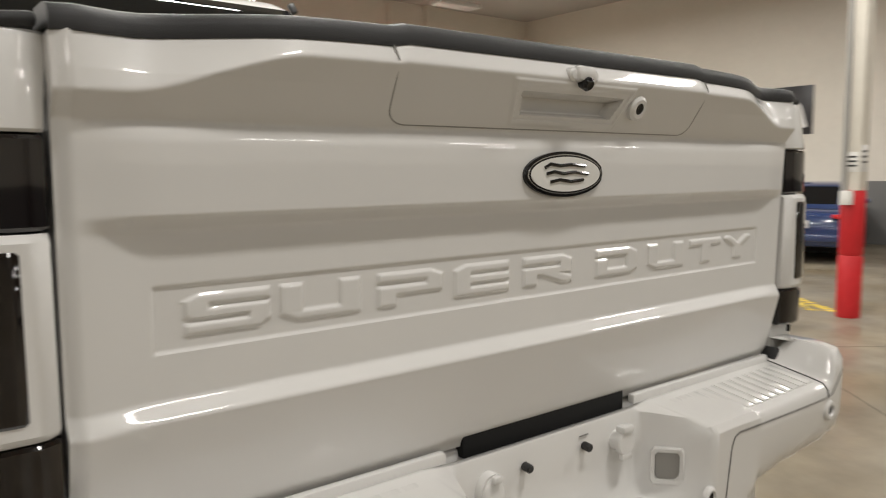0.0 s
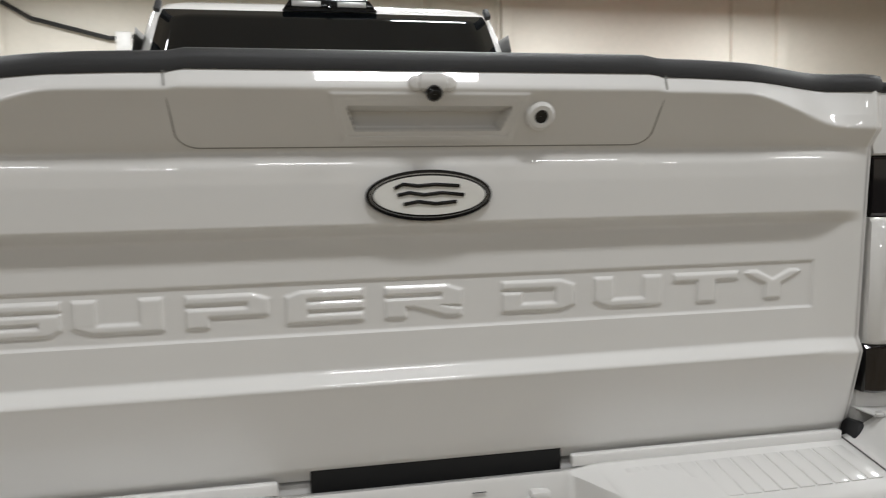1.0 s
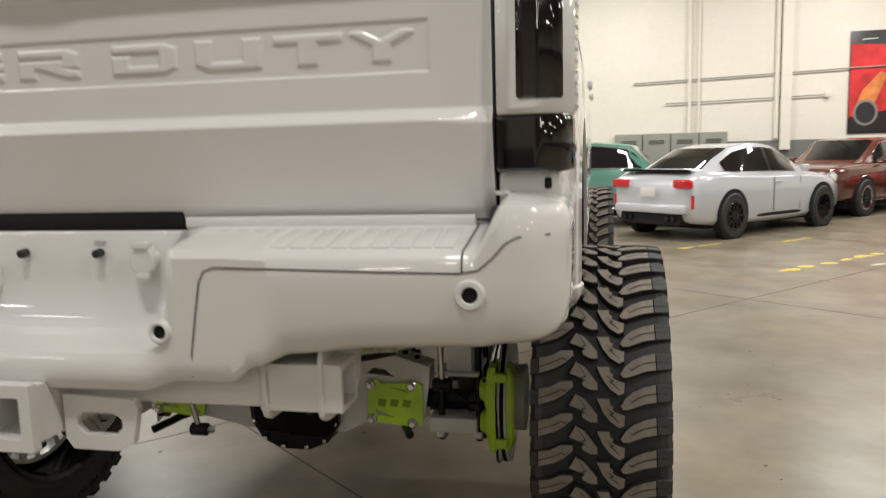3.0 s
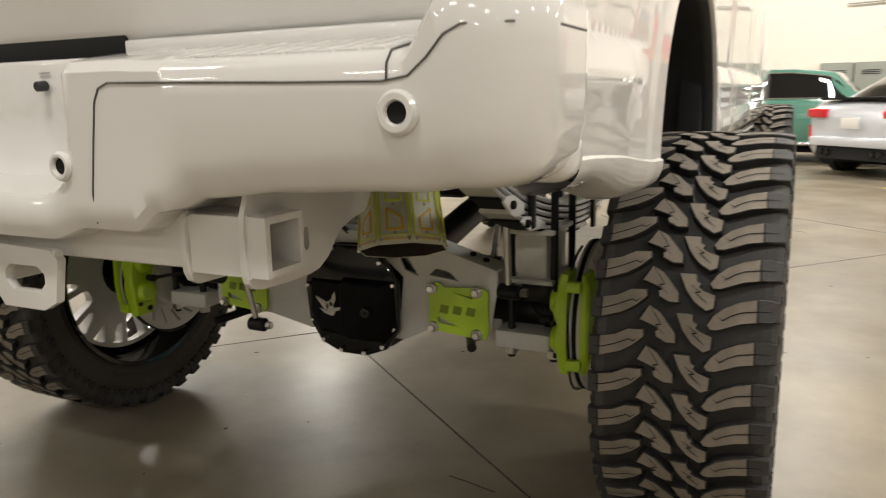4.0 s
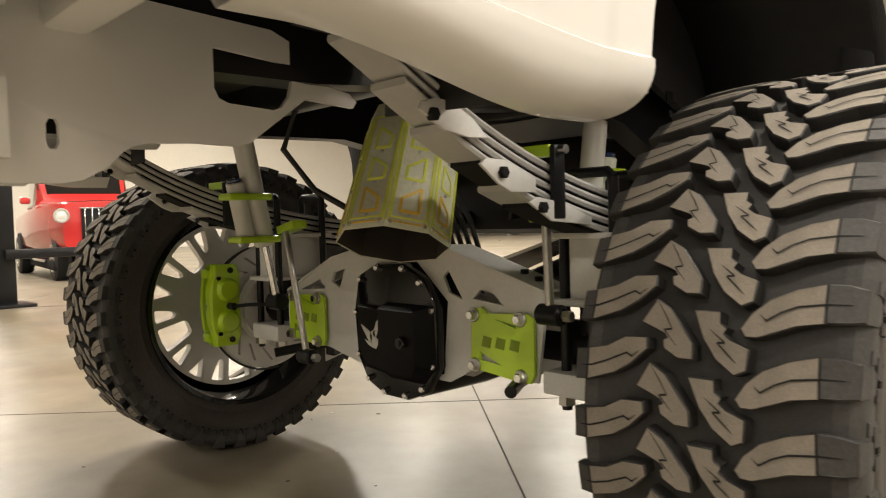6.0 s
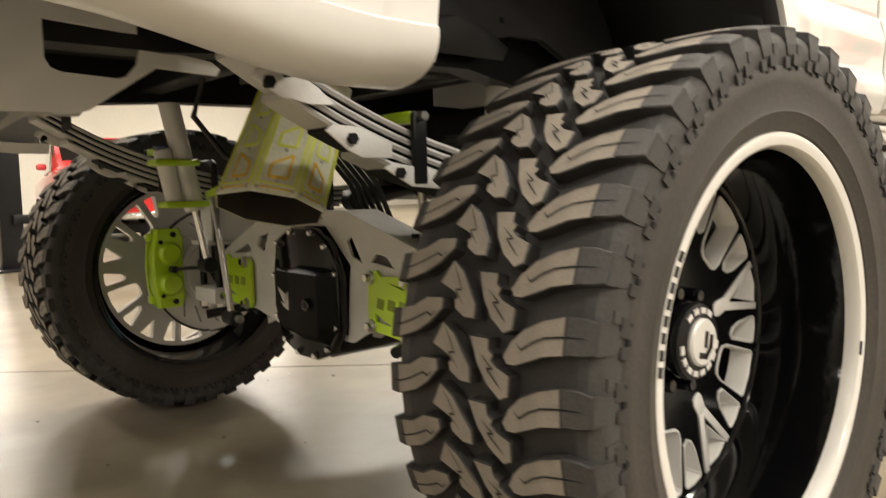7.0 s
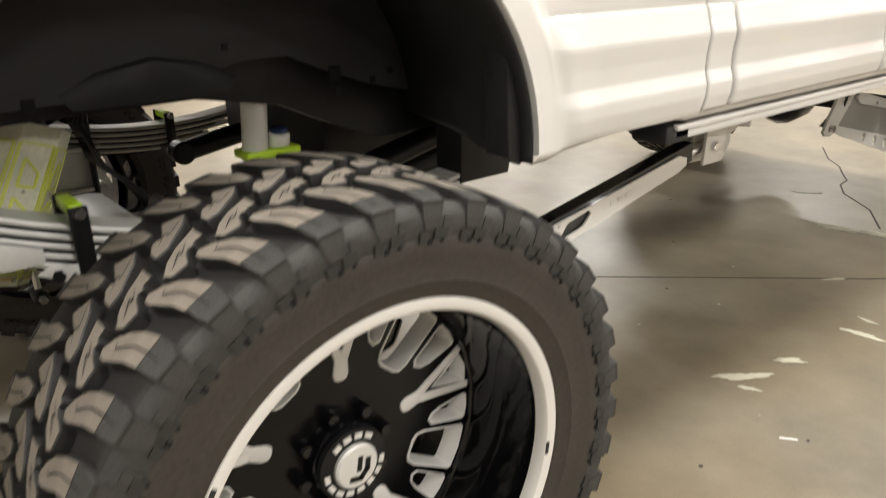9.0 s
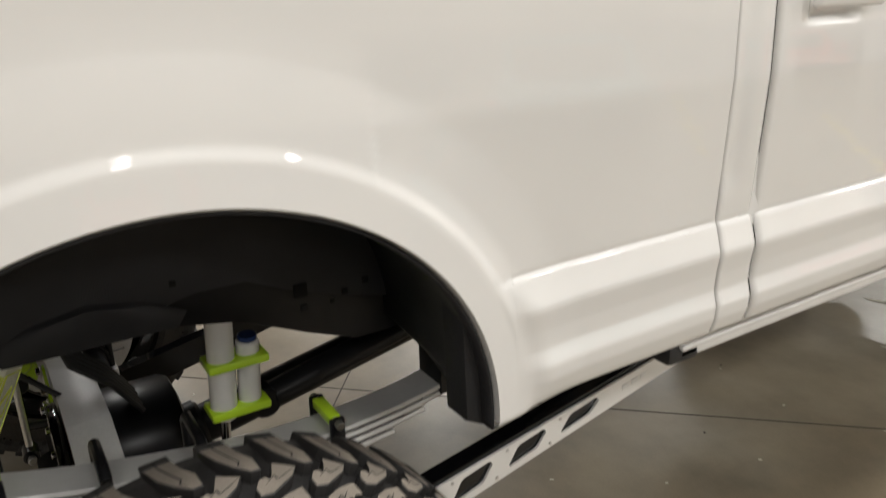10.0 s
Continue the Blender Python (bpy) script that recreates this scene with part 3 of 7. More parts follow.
for sg in (1, -1):
    ln = [(0.356, 0.955), (0.36, 1.0), (0.372, 1.07), (0.382, 1.125), (0.392, 1.143), (0.41, 1.15), (0.55, 1.147), (0.70, 1.143), (0.83, 1.141), (0.862, 1.146), (0.885, 1.165), (0.905, 1.188), (0.925, 1.198), (0.98, 1.2), (1.06, 1.2), (1.16, 1.2)]
    part("panel_gap", bumper_line([(sg * s, face_d(s, z), z) for s, z in ln], 0.0015), SEAM, bumper)
    ln = [(0.84, 0.165, 1.2055), (0.838, 0.05, 1.1835), (0.836, 0.012, 1.1755), (0.836, -0.001, 1.16), (0.836, -0.003, 1.142)]
    part("panel_gap", bumper_line([(sg * s, d, z) for s, d, z in ln], 0.0014), SEAM, bumper)
    part("end_panel", box((sg * 0.938, 0.052, 1.046), (0.115, 0.08, 0.078), 0.03, seg=4), WHITE, bumper)
    # tread ridges on the step
    for k in range(13):
        x = 0.37 + 0.036 * k
        part("step_ridge", box((sg * x, bumper_path(x)[1] + 0.085, 1.1888), (0.031, 0.112, 0.004), 0.0016, (10.5, 0, 0)), WHITE, bumper)
    # step corner pocket
    part("hinge_bracket", box((sg * 0.872, 0.0, 1.205), (0.03, 0.05, 0.06), 0.008, (0, sg * 14, 0)), BLACK_TRIM, bumper)
    # lamp in the side wall of the recess
    m = pose(sg * 0.281, -0.092, 1.083, 0, 0, sg * 24.6)
    frame_poly = [(-0.036, -0.030), (-0.028, -0.040), (0.030, -0.046), (0.036, -0.038), (0.036, 0.026), (0.028, 0.036), (-0.030, 0.042), (-0.036, 0.034)]
    bm = bmesh.new()
    rows = [[(-sg * d, y * k, z * k) for y, z in frame_poly] for d, k in ((-0.004, 1.0), (0.005, 1.0), (0.008, 0.94), (0.006, 0.74), (-0.012, 0.66), (-0.016, 0.60))]
    loft(rows, caps=False, bm=bm)
    bmesh.ops.transform(bm, matrix=m, verts=bm.verts)
    part("lamp_bezel", bm, WHITE, bumper)
    bm = loft([[(-sg * d, y * k, z * k) for y, z in frame_poly] for d, k in ((0.0025, 0.70), (0.003, 0.66))], bm=bmesh.new())
    bmesh.ops.transform(bm, matrix=m, verts=bm.verts)
    part("lamp_lens", bm, WALL_GREY, bumper, "dull grey lamp lens in a square pocket")

# number plate recess: bolts, covers, gap above
for bx in (-0.085, 0.085):
    part("bolt", rod((bx, -0.025, 1.155), (bx, -0.045, 1.153), 0.009, 10, 0.002), BLACK_TRIM, bumper)
sock = part("socket_cover", loft([[(k * 0.031 * math.cos(a), -y, k * 0.056 * math.copysign(abs(math.sin(a)) ** 0.75, math.sin(a)) - 0.002) for a in [2 * math.pi * i / 28 for i in range(28)]] for y, k in ((-0.004, 1.0), (0.010, 1.0), (0.014, 0.95), (0.014, 0.86), (0.020, 0.82), (0.023, 0.72))]), WHITE, bumper, angle=40)
sock.location = (-0.178, -0.026, 1.115)
part("cover_hinge", box((0, -0.026, 0.046), (0.020, 0.014, 0.013), 0.003), WHITE, sock)
for sx in (-1, 1):
    part("cover_clip", box((sx * 0.023, -0.0225, -0.010), (0.010, 0.006, 0.012), 0.002), WALL_GREY, sock)
part("cover_slot", box((0, -0.0225, -0.0055), (0.044, 0.004, 0.0022)), DARK, sock)
part("cover_slot", box((0, -0.0228, -0.011), (0.006, 0.004, 0.006)), DARK, sock)
part("cover_latch", box((0, -0.026, -0.047), (0.024, 0.012, 0.016), 0.004), WHITE, sock)
plug = part("plug_cover", loft([[(k * 0.027 * math.cos(a), -y, k * 0.027 * math.sin(a)) for a in [2 * math.pi * i / 24 for i in range(24)]] for y, k in ((-0.004, 0.8), (0.016, 0.8), (0.018, 1.0), (0.026, 1.0), (0.029, 0.9))]), WHITE, bumper, angle=40)
plug.location = (0.191, -0.026, 1.142)
part("cover_hinge", box((0, -0.022, 0.030), (0.034, 0.024, 0.014), 0.003), WHITE, plug)
part("cover_tab", box((0, -0.024, -0.030), (0.030, 0.012, 0.014), 0.003), WHITE, plug)
for bx in (-0.07, 0.185):
    part("drain_slot", box((bx, -0.0345, 1.0125), (0.040, 0.003, 0.0016)), SEAM, bumper)
part("mould_tick", box((0.085, -0.0265, 1.176), (0.026, 0.002, 0.0012)), SEAM, bumper)
# Dark boxes black out the open gap below the tailgate, in place of shade.
part("gap_filler", box((0.02, 0.02, 1.212), (0.46, 0.03, 0.045), 0.002), DARK, bumper)
for sg in (1, -1):
    part("gap_filler", box((sg * 0.56, 0.03, 1.222), (0.09, 0.03, 0.02), 0.002), DARK, bumper)
    part("top_flange", box((sg * 0.55, -0.005, 1.211), (0.57, 0.018, 0.022), 0.004), WHITE, bumper)
part("back_beam", box((0, 0.05, 1.12), (1.7, 0.06, 0.17), 0.01), WHITE, bumper)

# ---- things on the tailgate ----
def on_gate(x, z, off=0.0):
    return (x, gate_y(x, z) - off, z)


seam = []
for k in range(16):
    z = 1.905 - (1.905 - 1.815) * k / 15
    seam.append((0.408 - 0.30 * (1.905 - z) ** 1.0 * 0.32, z))
for k in range(1, 8):
    a = math.pi / 2 * k / 7
    seam.append((seam[15][0] - 0.036 * (1 - math.cos(a)), 1.815 - 0.026 * math.sin(a)))
full = seam + [(x * 0.98, 1.789) for x in (0.3, 0.2, 0.1, 0, -0.1, -0.2, -0.3)] + [(-x, z) for x, z in seam[::-1]]
part("panel_gap", tube([on_gate(x, z, -0.0004) for x, z in full], 0.0014, 6), WALL_GREY, gate)

EMB = (0.0, 1.708)
ey = gate_y(0, 1.708)


def oval(rx, rz, y0, y1, bevel, mat, name, label=""):
    pts = [(EMB[0] + rx * math.cos(2 * math.pi * k / 64), EMB[1] + rz * math.sin(2 * math.pi * k / 64)) for k in range(64)]
    return part(name, prism(pts, "y", ey - y1, ey - y0, bevel), mat, gate, label)


oval(0.107, 0.0425, -0.004, 0.007, 0.003, BLACK_GLOSS, "emblem_rim", "gloss black oval badge rim")
oval(0.1005, 0.0372, 0.0, 0.0085, 0.0008, CHROME, "emblem_ring")
oval(0.0985, 0.0355, 0.0, 0.0092, 0.0004, BLACK_GLOSS, "emblem_ring")
oval(0.0945, 0.0325, 0.0, 0.0098, 0.0006, PALE, "emblem_field", "silver-white badge field with plain dark strokes")
MARK = [[(-0.060, 0.012), (-0.045, 0.019), (-0.02, 0.016), (0.01, 0.018), (0.05, 0.015)], [(-0.055, 0.001), (-0.035, 0.005), (-0.01, 0.001), (0.02, 0.004), (0.058, 0.0)], [(-0.045, -0.014), (-0.02, -0.010), (0.01, -0.014), (0.045, -0.011)]]
for line in MARK:
    part("emblem_stroke", tube([(EMB[0] + x, ey - 0.010, EMB[1] + z) for x, z in line], 0.0034, 6), BLACK_GLOSS, gate)


def nozzle(name, c, prof, mat, tilt=0, parent=gate, label=""):
    bm = lathe(prof, 28, closed=False)
    bmesh.ops.transform(bm, matrix=pose(*c, 0, 0, -90) @ pose(0, 0, 0, 0, tilt, 0), verts=bm.verts)
    return part(name, bm, mat, parent, label)


kz = 1.838
c = on_gate(0.186, kz)
nozzle("lock_bezel", c, [(0.026, -0.006), (0.025, 0.006), (0.019, 0.011), (0.012, 0.011), (0.011, 0.004)], WHITE, 20)
nozzle("lock", c, [(0.012, 0.003), (0.0115, 0.009), (0.004, 0.009), (0.0005, 0.008)], BLACK_GLOSS, 20, label="black lock cylinder")
c = on_gate(0.0, 1.872)
part("camera_mount", box((0, c[1] - 0.004, 1.888), (0.05, 0.03, 0.03), 0.011), WHITE, gate)
for sx in (-0.027, 0.027):
    nozzle("mount_boss", (sx, c[1] + 0.002, 1.886), [(0.013, -0.006), (0.012, 0.008), (0.008, 0.012), (0.0005, 0.013)], WHITE, 0)
nozzle("camera_lens", (0, c[1] - 0.010, 1.872), [(0.013, -0.008), (0.013, 0.008), (0.009, 0.012), (0.006, 0.010), (0.0005, 0.010)], BLACK_GLOSS, 28, label="small black reversing camera")
part("handle_slot", box((0.0, gate_y(0, 1.85) + 0.024, 1.853), (0.05, 0.004, 0.006), 0.001), DARK, gate)

# ---- bed corner posts and tail lights ----
PLAN = [(0.876, -0.024), (0.905, -0.031), (0.94, -0.032), (0.97, -0.026), (0.992, -0.012), (1.005, 0.012), (1.010, 0.045), (1.006, 0.085)]


def plan_at(u):
    k = u * (len(PLAN) - 1)
    i = min(int(k), len(PLAN) - 2)
    f = k - i
    return (PLAN[i][0] + (PLAN[i + 1][0] - PLAN[i][0]) * f, PLAN[i][1] + (PLAN[i + 1][1] - PLAN[i][1]) * f)


def wrap(sg, z0, z1, out, u0=0.0, u1=1.0, lean=0.0, n=14, soft=0.005):
    """A strip that wraps the truck's rear corner between two heights."""
    rows = []
    for z, o in ((z0, out - soft), (z0 + soft, out), (z1 - soft, out), (z1, out - soft)):
        row = []
        for i in range(n + 1):
            u = u0 + (u1 - u0) * i / n
            x, y = plan_at(u)
            edge = soft if i in (0, n) else 0
            k = lean * (z - z0) / (z1 - z0)
            row.append((sg * (x + (o - edge) * u * 0.7 - k * (0.35 + u)), y - (o - edge) * (1 - u) + k * 0.4 * (1 - u), z))
        rows.append(row)
    rows2 = []
    for r in rows:
        rows2.append([(r[0][0], 0.085, r[0][2])] + r + [(r[-1][0] - sg * 0.05, 0.085, r[0][2])])
    return loft(rows2)


for sg in (1, -1):
    post = part("corner_post", wrap(sg, 1.765, 1.884, 0.0, lean=0.034, soft=0.004), WHITE, truck, "glossy white bed corner above the tail light")
    part("post_cap", box((sg * 0.905, 0.03, 1.893), (0.062, 0.11, 0.02), 0.008, (0, sg * 6, 0)), BLACK_TRIM, post)
    light = part("taillight", wrap(sg, 1.649, 1.762, 0.002), LENS, truck, "smoked black tail light in a white bezel")
    part("bezel", wrap(sg, 1.395, 1.646, 0.008, soft=0.01), WHITE, light)
    part("inner_lens", wrap(sg, 1.418, 1.628, 0.0125, 0.16, 0.55, soft=0.006), LENS, light)
    part("lower_lens", wrap(sg, 1.297, 1.392, 0.002), LENS, light)
    part("backing", box((sg * 0.935, 0.045, 1.53), (0.11, 0.08, 0.47)), DARK, light)
    for k in range(12):
        part("bezel_rib", box((sg * 1.0125, 0.04, 1.41 + 0.019 * k), (0.006, 0.05, 0.006), 0.002), WHITE, light)
    cp = part("corner_panel", box((sg * 0.93, 0.05, 1.255), (0.11, 0.1, 0.09), 0.012), WHITE, truck)
    part("cable_hole", box((sg * 0.963, -0.002, 1.275), (0.012, 0.008, 0.02), 0.003), DARK, cp)
    # Thin dark slab gives the slit beside the tailgate its shade by colour.
    part("jamb", box((sg * 0.8785, 0.07, 1.55), (0.006, 0.1, 0.68)), DARK, truck)
    part("bed_rail_cap", box((sg * 0.905, 1.12, 1.882), (0.07, 2.06, 0.025), 0.01), BLACK_TRIM, truck)
    part("bed_inner_wall", box((sg * 0.81, 1.12, 1.68), (0.02, 2.05, 0.38)), LINER, truck)
part("bed_floor", box((0, 1.12, 1.475), (1.60, 2.06, 0.03)), LINER, truck)
part("bed_front_wall", box((0, 2.13, 1.58), (1.86, 0.03, 0.6), 0.01), WHITE, truck)

# ---- wheel wells ----
for sg in (1, -1):
    rows = []
    for i in range(49):
        a = math.pi * i / 48
        y, z = arch_point(a, -0.004)
        x = side_x(y, z) - 0.012
        rows.append([(sg * x, y, z - 0.003), (sg * (x - 0.03), y, z - 0.005), (sg * 0.74, ARCH[0] + (y - ARCH[0]) * 1.06, z + 0.012), (sg * 0.52, ARCH[0] + (y - ARCH[0]) * 1.08, z + 0.02)])
    b = ARCH[1]
    for yy, k in ((ARCH[0] + 0.508, 1), ):
        x = side_x(yy, b) - 0.012
        rows.append([(sg * x, yy - 0.0, b - 0.02), (sg * (x - 0.03), yy - 0.0, b - 0.022), (sg * 0.80, yy + 0.03, b - 0.02), (sg * 0.70, yy + 0.04, b)])
    liner = part("wheel_liner", loft(rows, caps=False, ring=False), LINER, truck, "black moulded inner fender")
    so = liner.modifiers.new("thickness", "SOLIDIFY")
    so.thickness = 0.004
    part("inner_wall", prism([(0.38, 1.10), (0.62, 1.085), (0.80, 1.083), (1.01, 1.090), (1.18, 1.115), (1.24, 1.135), (1.34, 1.135), (1.42, 1.095), (1.54, 1.052), (1.66, 1.022), (1.78, 0.990), (1.90, 0.984), (1.90, 1.50), (0.38, 1.50)], "x", sg * 0.52, sg * 0.54, 0.004), LINER, liner)
    part("wall_swage", loft([[(sg * 0.5405, 1.05 + 0.17 * c, 1.09 + 0.05 * d), (sg * (0.5405 + e), 1.05 + 0.16 * c, 1.09 + 0.045 * d), (sg * (0.5405 + e), 1.05 + 0.15 * c, 1.075 + 0.02 * d), (sg * 0.5405, 1.05 + 0.15 * c, 1.07)] for c, d, e in ((-1, 0.2, 0.002), (-0.6, 0.9, 0.012), (0, 1.3, 0.016), (0.6, 0.9, 0.012), (1, 0.2, 0.002))]), LINER, liner, angle=60)
    for hy, hz, hs in ((0.83, 1.09, 0.022), (0.84, 1.065, 0.012), (1.02, 1.12, 0.02), (1.45, 1.085, 0.03), (1.455, 1.045, 0.016), (1.55, 1.06, 0.014), (1.60, 1.075, 0.014), (1.52, 1.045, 0.01), (1.2, 1.16, 0.012)):
        part("clip_hole", box((sg * 0.5415, hy, hz), (0.004, hs, hs), 0.001), DARK, liner)
    part("flap", prism([(-0.02, 0.0), (0.05, 0.0), (0.06, -0.36), (0.03, -0.40), (-0.005, -0.38)], "x", -0.035, 0.035, 0.006), LINER, liner).location = (sg * 0.928, ARCH[0] + 0.478, 1.325)

# ---- cab ----
cab = new("cab")
cab.parent = truck
tagged(cab, "white crew cab with a black tinted rear window")


def cab_half(z):
    return table([(0.93, 0.965), (0.965, 0.998), (1.0, 1.008), (1.03, 1.009), (1.062, 0.999), (1.10, 1.000), (1.14, 1.005), (1.150, 1.0045), (1.205, 0.987), (1.210, 0.980), (1.217, 0.982), (1.5, 0.99), (1.72, 0.98), (1.86, 0.95), (2.2, 0.925), (2.52, 0.865), (2.60, 0.80), (2.640, 0.68)], z)


for sg in (1, -1):
    for nm, ya, yb, z1 in (("cab_corner", 2.1925, 2.300, 1.9), ("rear_door", 2.311, 3.16, 1.9), ("front_door", 3.168, 4.25, 1.9)):
        nk = 12 if nm == "cab_corner" else 48
        ys = [ya + (yb - ya) * k / nk for k in range(nk + 1)]
        z_s = [0.965 + (z1 - 0.965) * k / 210 for k in range(211)]

        def skin(y, z, nm=nm, ya=ya, yb=yb):
            edge = min(y - ya, yb - y)
            dip = 0.02 * ease(0.05, 0.12, z - 1.2) * (1 - ease(0.0, 0.05, abs(y - 2.215))) if nm == "cab_corner" else 0.0
            cup = 0.0
            if nm != "cab_corner":
                cup = 0.020 * ease(0.0, 0.035, 0.095 - abs(y - ya - 0.185)) * ease(0.0, 0.02, 0.045 - abs(z - 1.632))
            return (sg * (cab_half(z) - 0.003 * (1 - ease(0, 0.005, edge)) - dip * 0.25 - cup), y, z)
        vs, fs = sheet(ys, z_s, skin)
        ob = raw(nm, vs, fs, WHITE, cab, angle=35)
        so = ob.modifiers.new("thickness", "SOLIDIFY")
        so.thickness, so.offset = 0.02, -1
        if nm != "cab_corner":
            hy = ya + 0.10
            part("door_handle", box((sg * 1.012, hy + 0.085, 1.640), (0.024, 0.235, 0.036), 0.011, seg=4), WHITE, ob)
    vs, fs = sheet([2.180, 2.186, 2.192, 2.200], [0.99 + 0.89 * k / 50 for k in range(51)], lambda y, z: (sg * (cab_half(z) - 0.006 - 0.002), y, z))
    raw("gap_panel", vs, fs, WHITE, cab)
    # Dark sheets just behind the door seams stand in for their shade.
    for ya, yb in ((2.297, 2.314), (3.155, 3.173)):
        vs, fs = sheet([ya, (ya + yb) / 2, yb], [0.97 + 0.93 * k / 60 for k in range(61)], lambda y, z: (sg * (cab_half(z) - 0.010), y, z))
        raw("door_gap", vs, fs, DARK, cab)
    part("inner_shell", box((sg * 0.93, 3.2, 1.42), (0.05, 2.03, 0.92)), DARK, cab)
    part("rocker", box((sg * 0.93, 3.2, 0.965), (0.09, 2.1, 0.05), 0.012), WHITE, cab)
    stp = part("running_board", box((sg * 0.905, 3.25, 0.905), (0.10, 2.2, 0.035), 0.010), GREY, truck, "grey running board below the doors")
    part("board_tread", box((sg * 0.955, 3.25, 0.922), (0.02, 2.2, 0.014), 0.004), WHITE, stp)
    part("end_cap", box((sg * 0.90, 2.17, 0.905), (0.11, 0.10, 0.05), 0.012), BLACK_TRIM, stp)
    part("quarter_trim", box((sg * 0.965, 2.245, 1.0), (0.03, 0.11, 0.06), 0.01), WHITE, cab)
# back, roof and glass
bk = []
for z in (1.0, 1.4, 1.85, 1.95, 2.1, 2.25, 2.42, 2.53, 2.585, 2.62, 2.64):
    w = cab_half(z) - 0.015
    y = 2.19 + 0.0 * z if z < 1.9 else 2.19 + 0.36 * (z - 1.85) / 0.66
    r = 0.07
    yy = y + 0.25 * max(0, (z - 2.54) / 0.1) ** 1.6
    bk.append([(-w, yy + 1.9 - 0.5 * max(0, z - 1.9), z), (-w, yy + r, z), (-w + r * 0.35, yy + r * 0.3, z), (-w + r, yy, z), (0, yy - 0.01, z), (w - r, yy, z), (w - r * 0.35, yy + r * 0.3, z), (w, yy + r, z), (w, yy + 1.9 - 0.5 * max(0, z - 1.9), z)])
part("cab_shell", loft(bk), WHITE, cab, angle=50)


def back_pt(x, z, off=0.006):
    y = 2.19 + 0.36 * (z - 1.85) / 0.66
    return (x, y - off - 0.01 * (1 - (x / 0.8) ** 2), z)


gl = []
for k in range(15):
    z = 1.93 + (2.535 - 1.93) * k / 14
    w = cab_half(z) - 0.075
    gl.append([back_pt(w * q / 6, z, 0.010) for q in range(-6, 7)])
win = part("rear_window", loft(gl, caps=False, ring=False), GLASS, cab, "black tinted rear window", angle=60)
so = win.modifiers.new("thickness", "SOLIDIFY")
so.thickness, so.offset = 0.01, 1
brake = part("brake_light", prism([(-0.225, 0.0), (0.235, 0.0), (0.20, 0.05), (0.17, 0.062), (-0.16, 0.062), (-0.19, 0.05)], "y", -0.02, 0.05, 0.006), BLACK_GLOSS, cab, "gloss black high-level brake light with a camera")
brake.location = back_pt(0, 2.543, 0.004)
for sx in (-0.11, 0.11):
    part("brake_lens", box((sx, -0.022, 0.03), (0.14, 0.01, 0.028), 0.004), SILVER, brake)
part("lens_ring", lathe([(0.016, 0.0), (0.016, 0.012), (0.01, 0.016), (0.001, 0.014)], 20, closed=False), BLACK_GLOSS, brake).matrix_local = pose(0, -0.024, 0.022, 0, 0, -90)
for sg in (1, -1):
    part("window_clip", box((sg * 0.800, 2.553, 2.548), (0.030, 0.030, 0.055), 0.006, (-28, -sg * 14, 0)), BLACK_TRIM, cab)
    vs, fs = sheet([2.45 + 0.06 * k for k in range(22)], [1.93 + 0.05 * k for k in range(11)], lambda y, z: (sg * (cab_half(z) + 0.004), y, z))
    part_glass = raw("side_glass", vs, fs, GLASS, cab)
hood = part("front_body", loft([[(-w, y, 0.98), (-w, y, 1.6), (-w + 0.08, y, h - 0.05), (-w + 0.2, y, h), (w - 0.2, y, h), (w - 0.08, y, h - 0.05), (w, y, 1.6), (w, y, 0.98)] for y, w, h in ((4.25, 0.99, 1.92), (4.7, 1.0, 1.86), (5.5, 0.99, 1.80), (5.95, 0.94, 1.72))]), WHITE, truck, "white hood and front fenders", angle=40)

# ---- wheels ----
def plate(poly, holes, axis, a, b, bevel=0.0):
    """A flat plate with holes cut through it."""
    bm = bmesh.new()
    put = {"x": lambda p, d: (d, p[0], p[1]), "y": lambda p, d: (p[0], d, p[1]), "z": lambda p, d: (p[0], p[1], d)}[axis]
    edges = []
    for loop in (poly, *holes):
        v = [bm.verts.new(put(p, a)) for p in loop]
        edges += [bm.edges.new((v[i], v[(i + 1) % len(v)])) for i in range(len(v))]
    bmesh.ops.triangle_fill(bm, use_beauty=True, use_dissolve=False, edges=edges)
    r = bmesh.ops.extrude_face_region(bm, geom=list(bm.faces))
    d = {"x": (b - a, 0, 0), "y": (0, b - a, 0), "z": (0, 0, b - a)}[axis]
    bmesh.ops.translate(bm, vec=d, verts=[g for g in r["geom"] if isinstance(g, bmesh.types.BMVert)])
    return bm


def circle(cx, cy, r, n=16, sx=1.0, sy=1.0):
    return [(cx + r * sx * math.cos(2 * math.pi * k / n), cy + r * sy * math.sin(2 * math.pi * k / n)) for k in range(n)]


PITCH, TYRE_R = 38, 0.511
SHOULDER_A = [(0.050, -0.007), (0.061, 0.013), (0.082, 0.033), (0.113, 0.047), (0.144, 0.055), (0.146, 0.008), (0.117, 0.002), (0.091, -0.009), (0.071, -0.016), (0.057, -0.016)]
SHOULDER_B = [(0.144, 0.055), (0.166, 0.056), (0.186, 0.052), (0.186, 0.013), (0.166, 0.009), (0.146, 0.008)]
MID_A = [(-0.011, 0.013), (0.023, 0.014), (0.024, 0.000), (0.034, -0.006), (0.030, -0.013), (0.042, -0.022), (0.065, -0.030), (0.063, -0.057), (0.049, -0.064), (0.024, -0.048), (0.004, -0.022)]
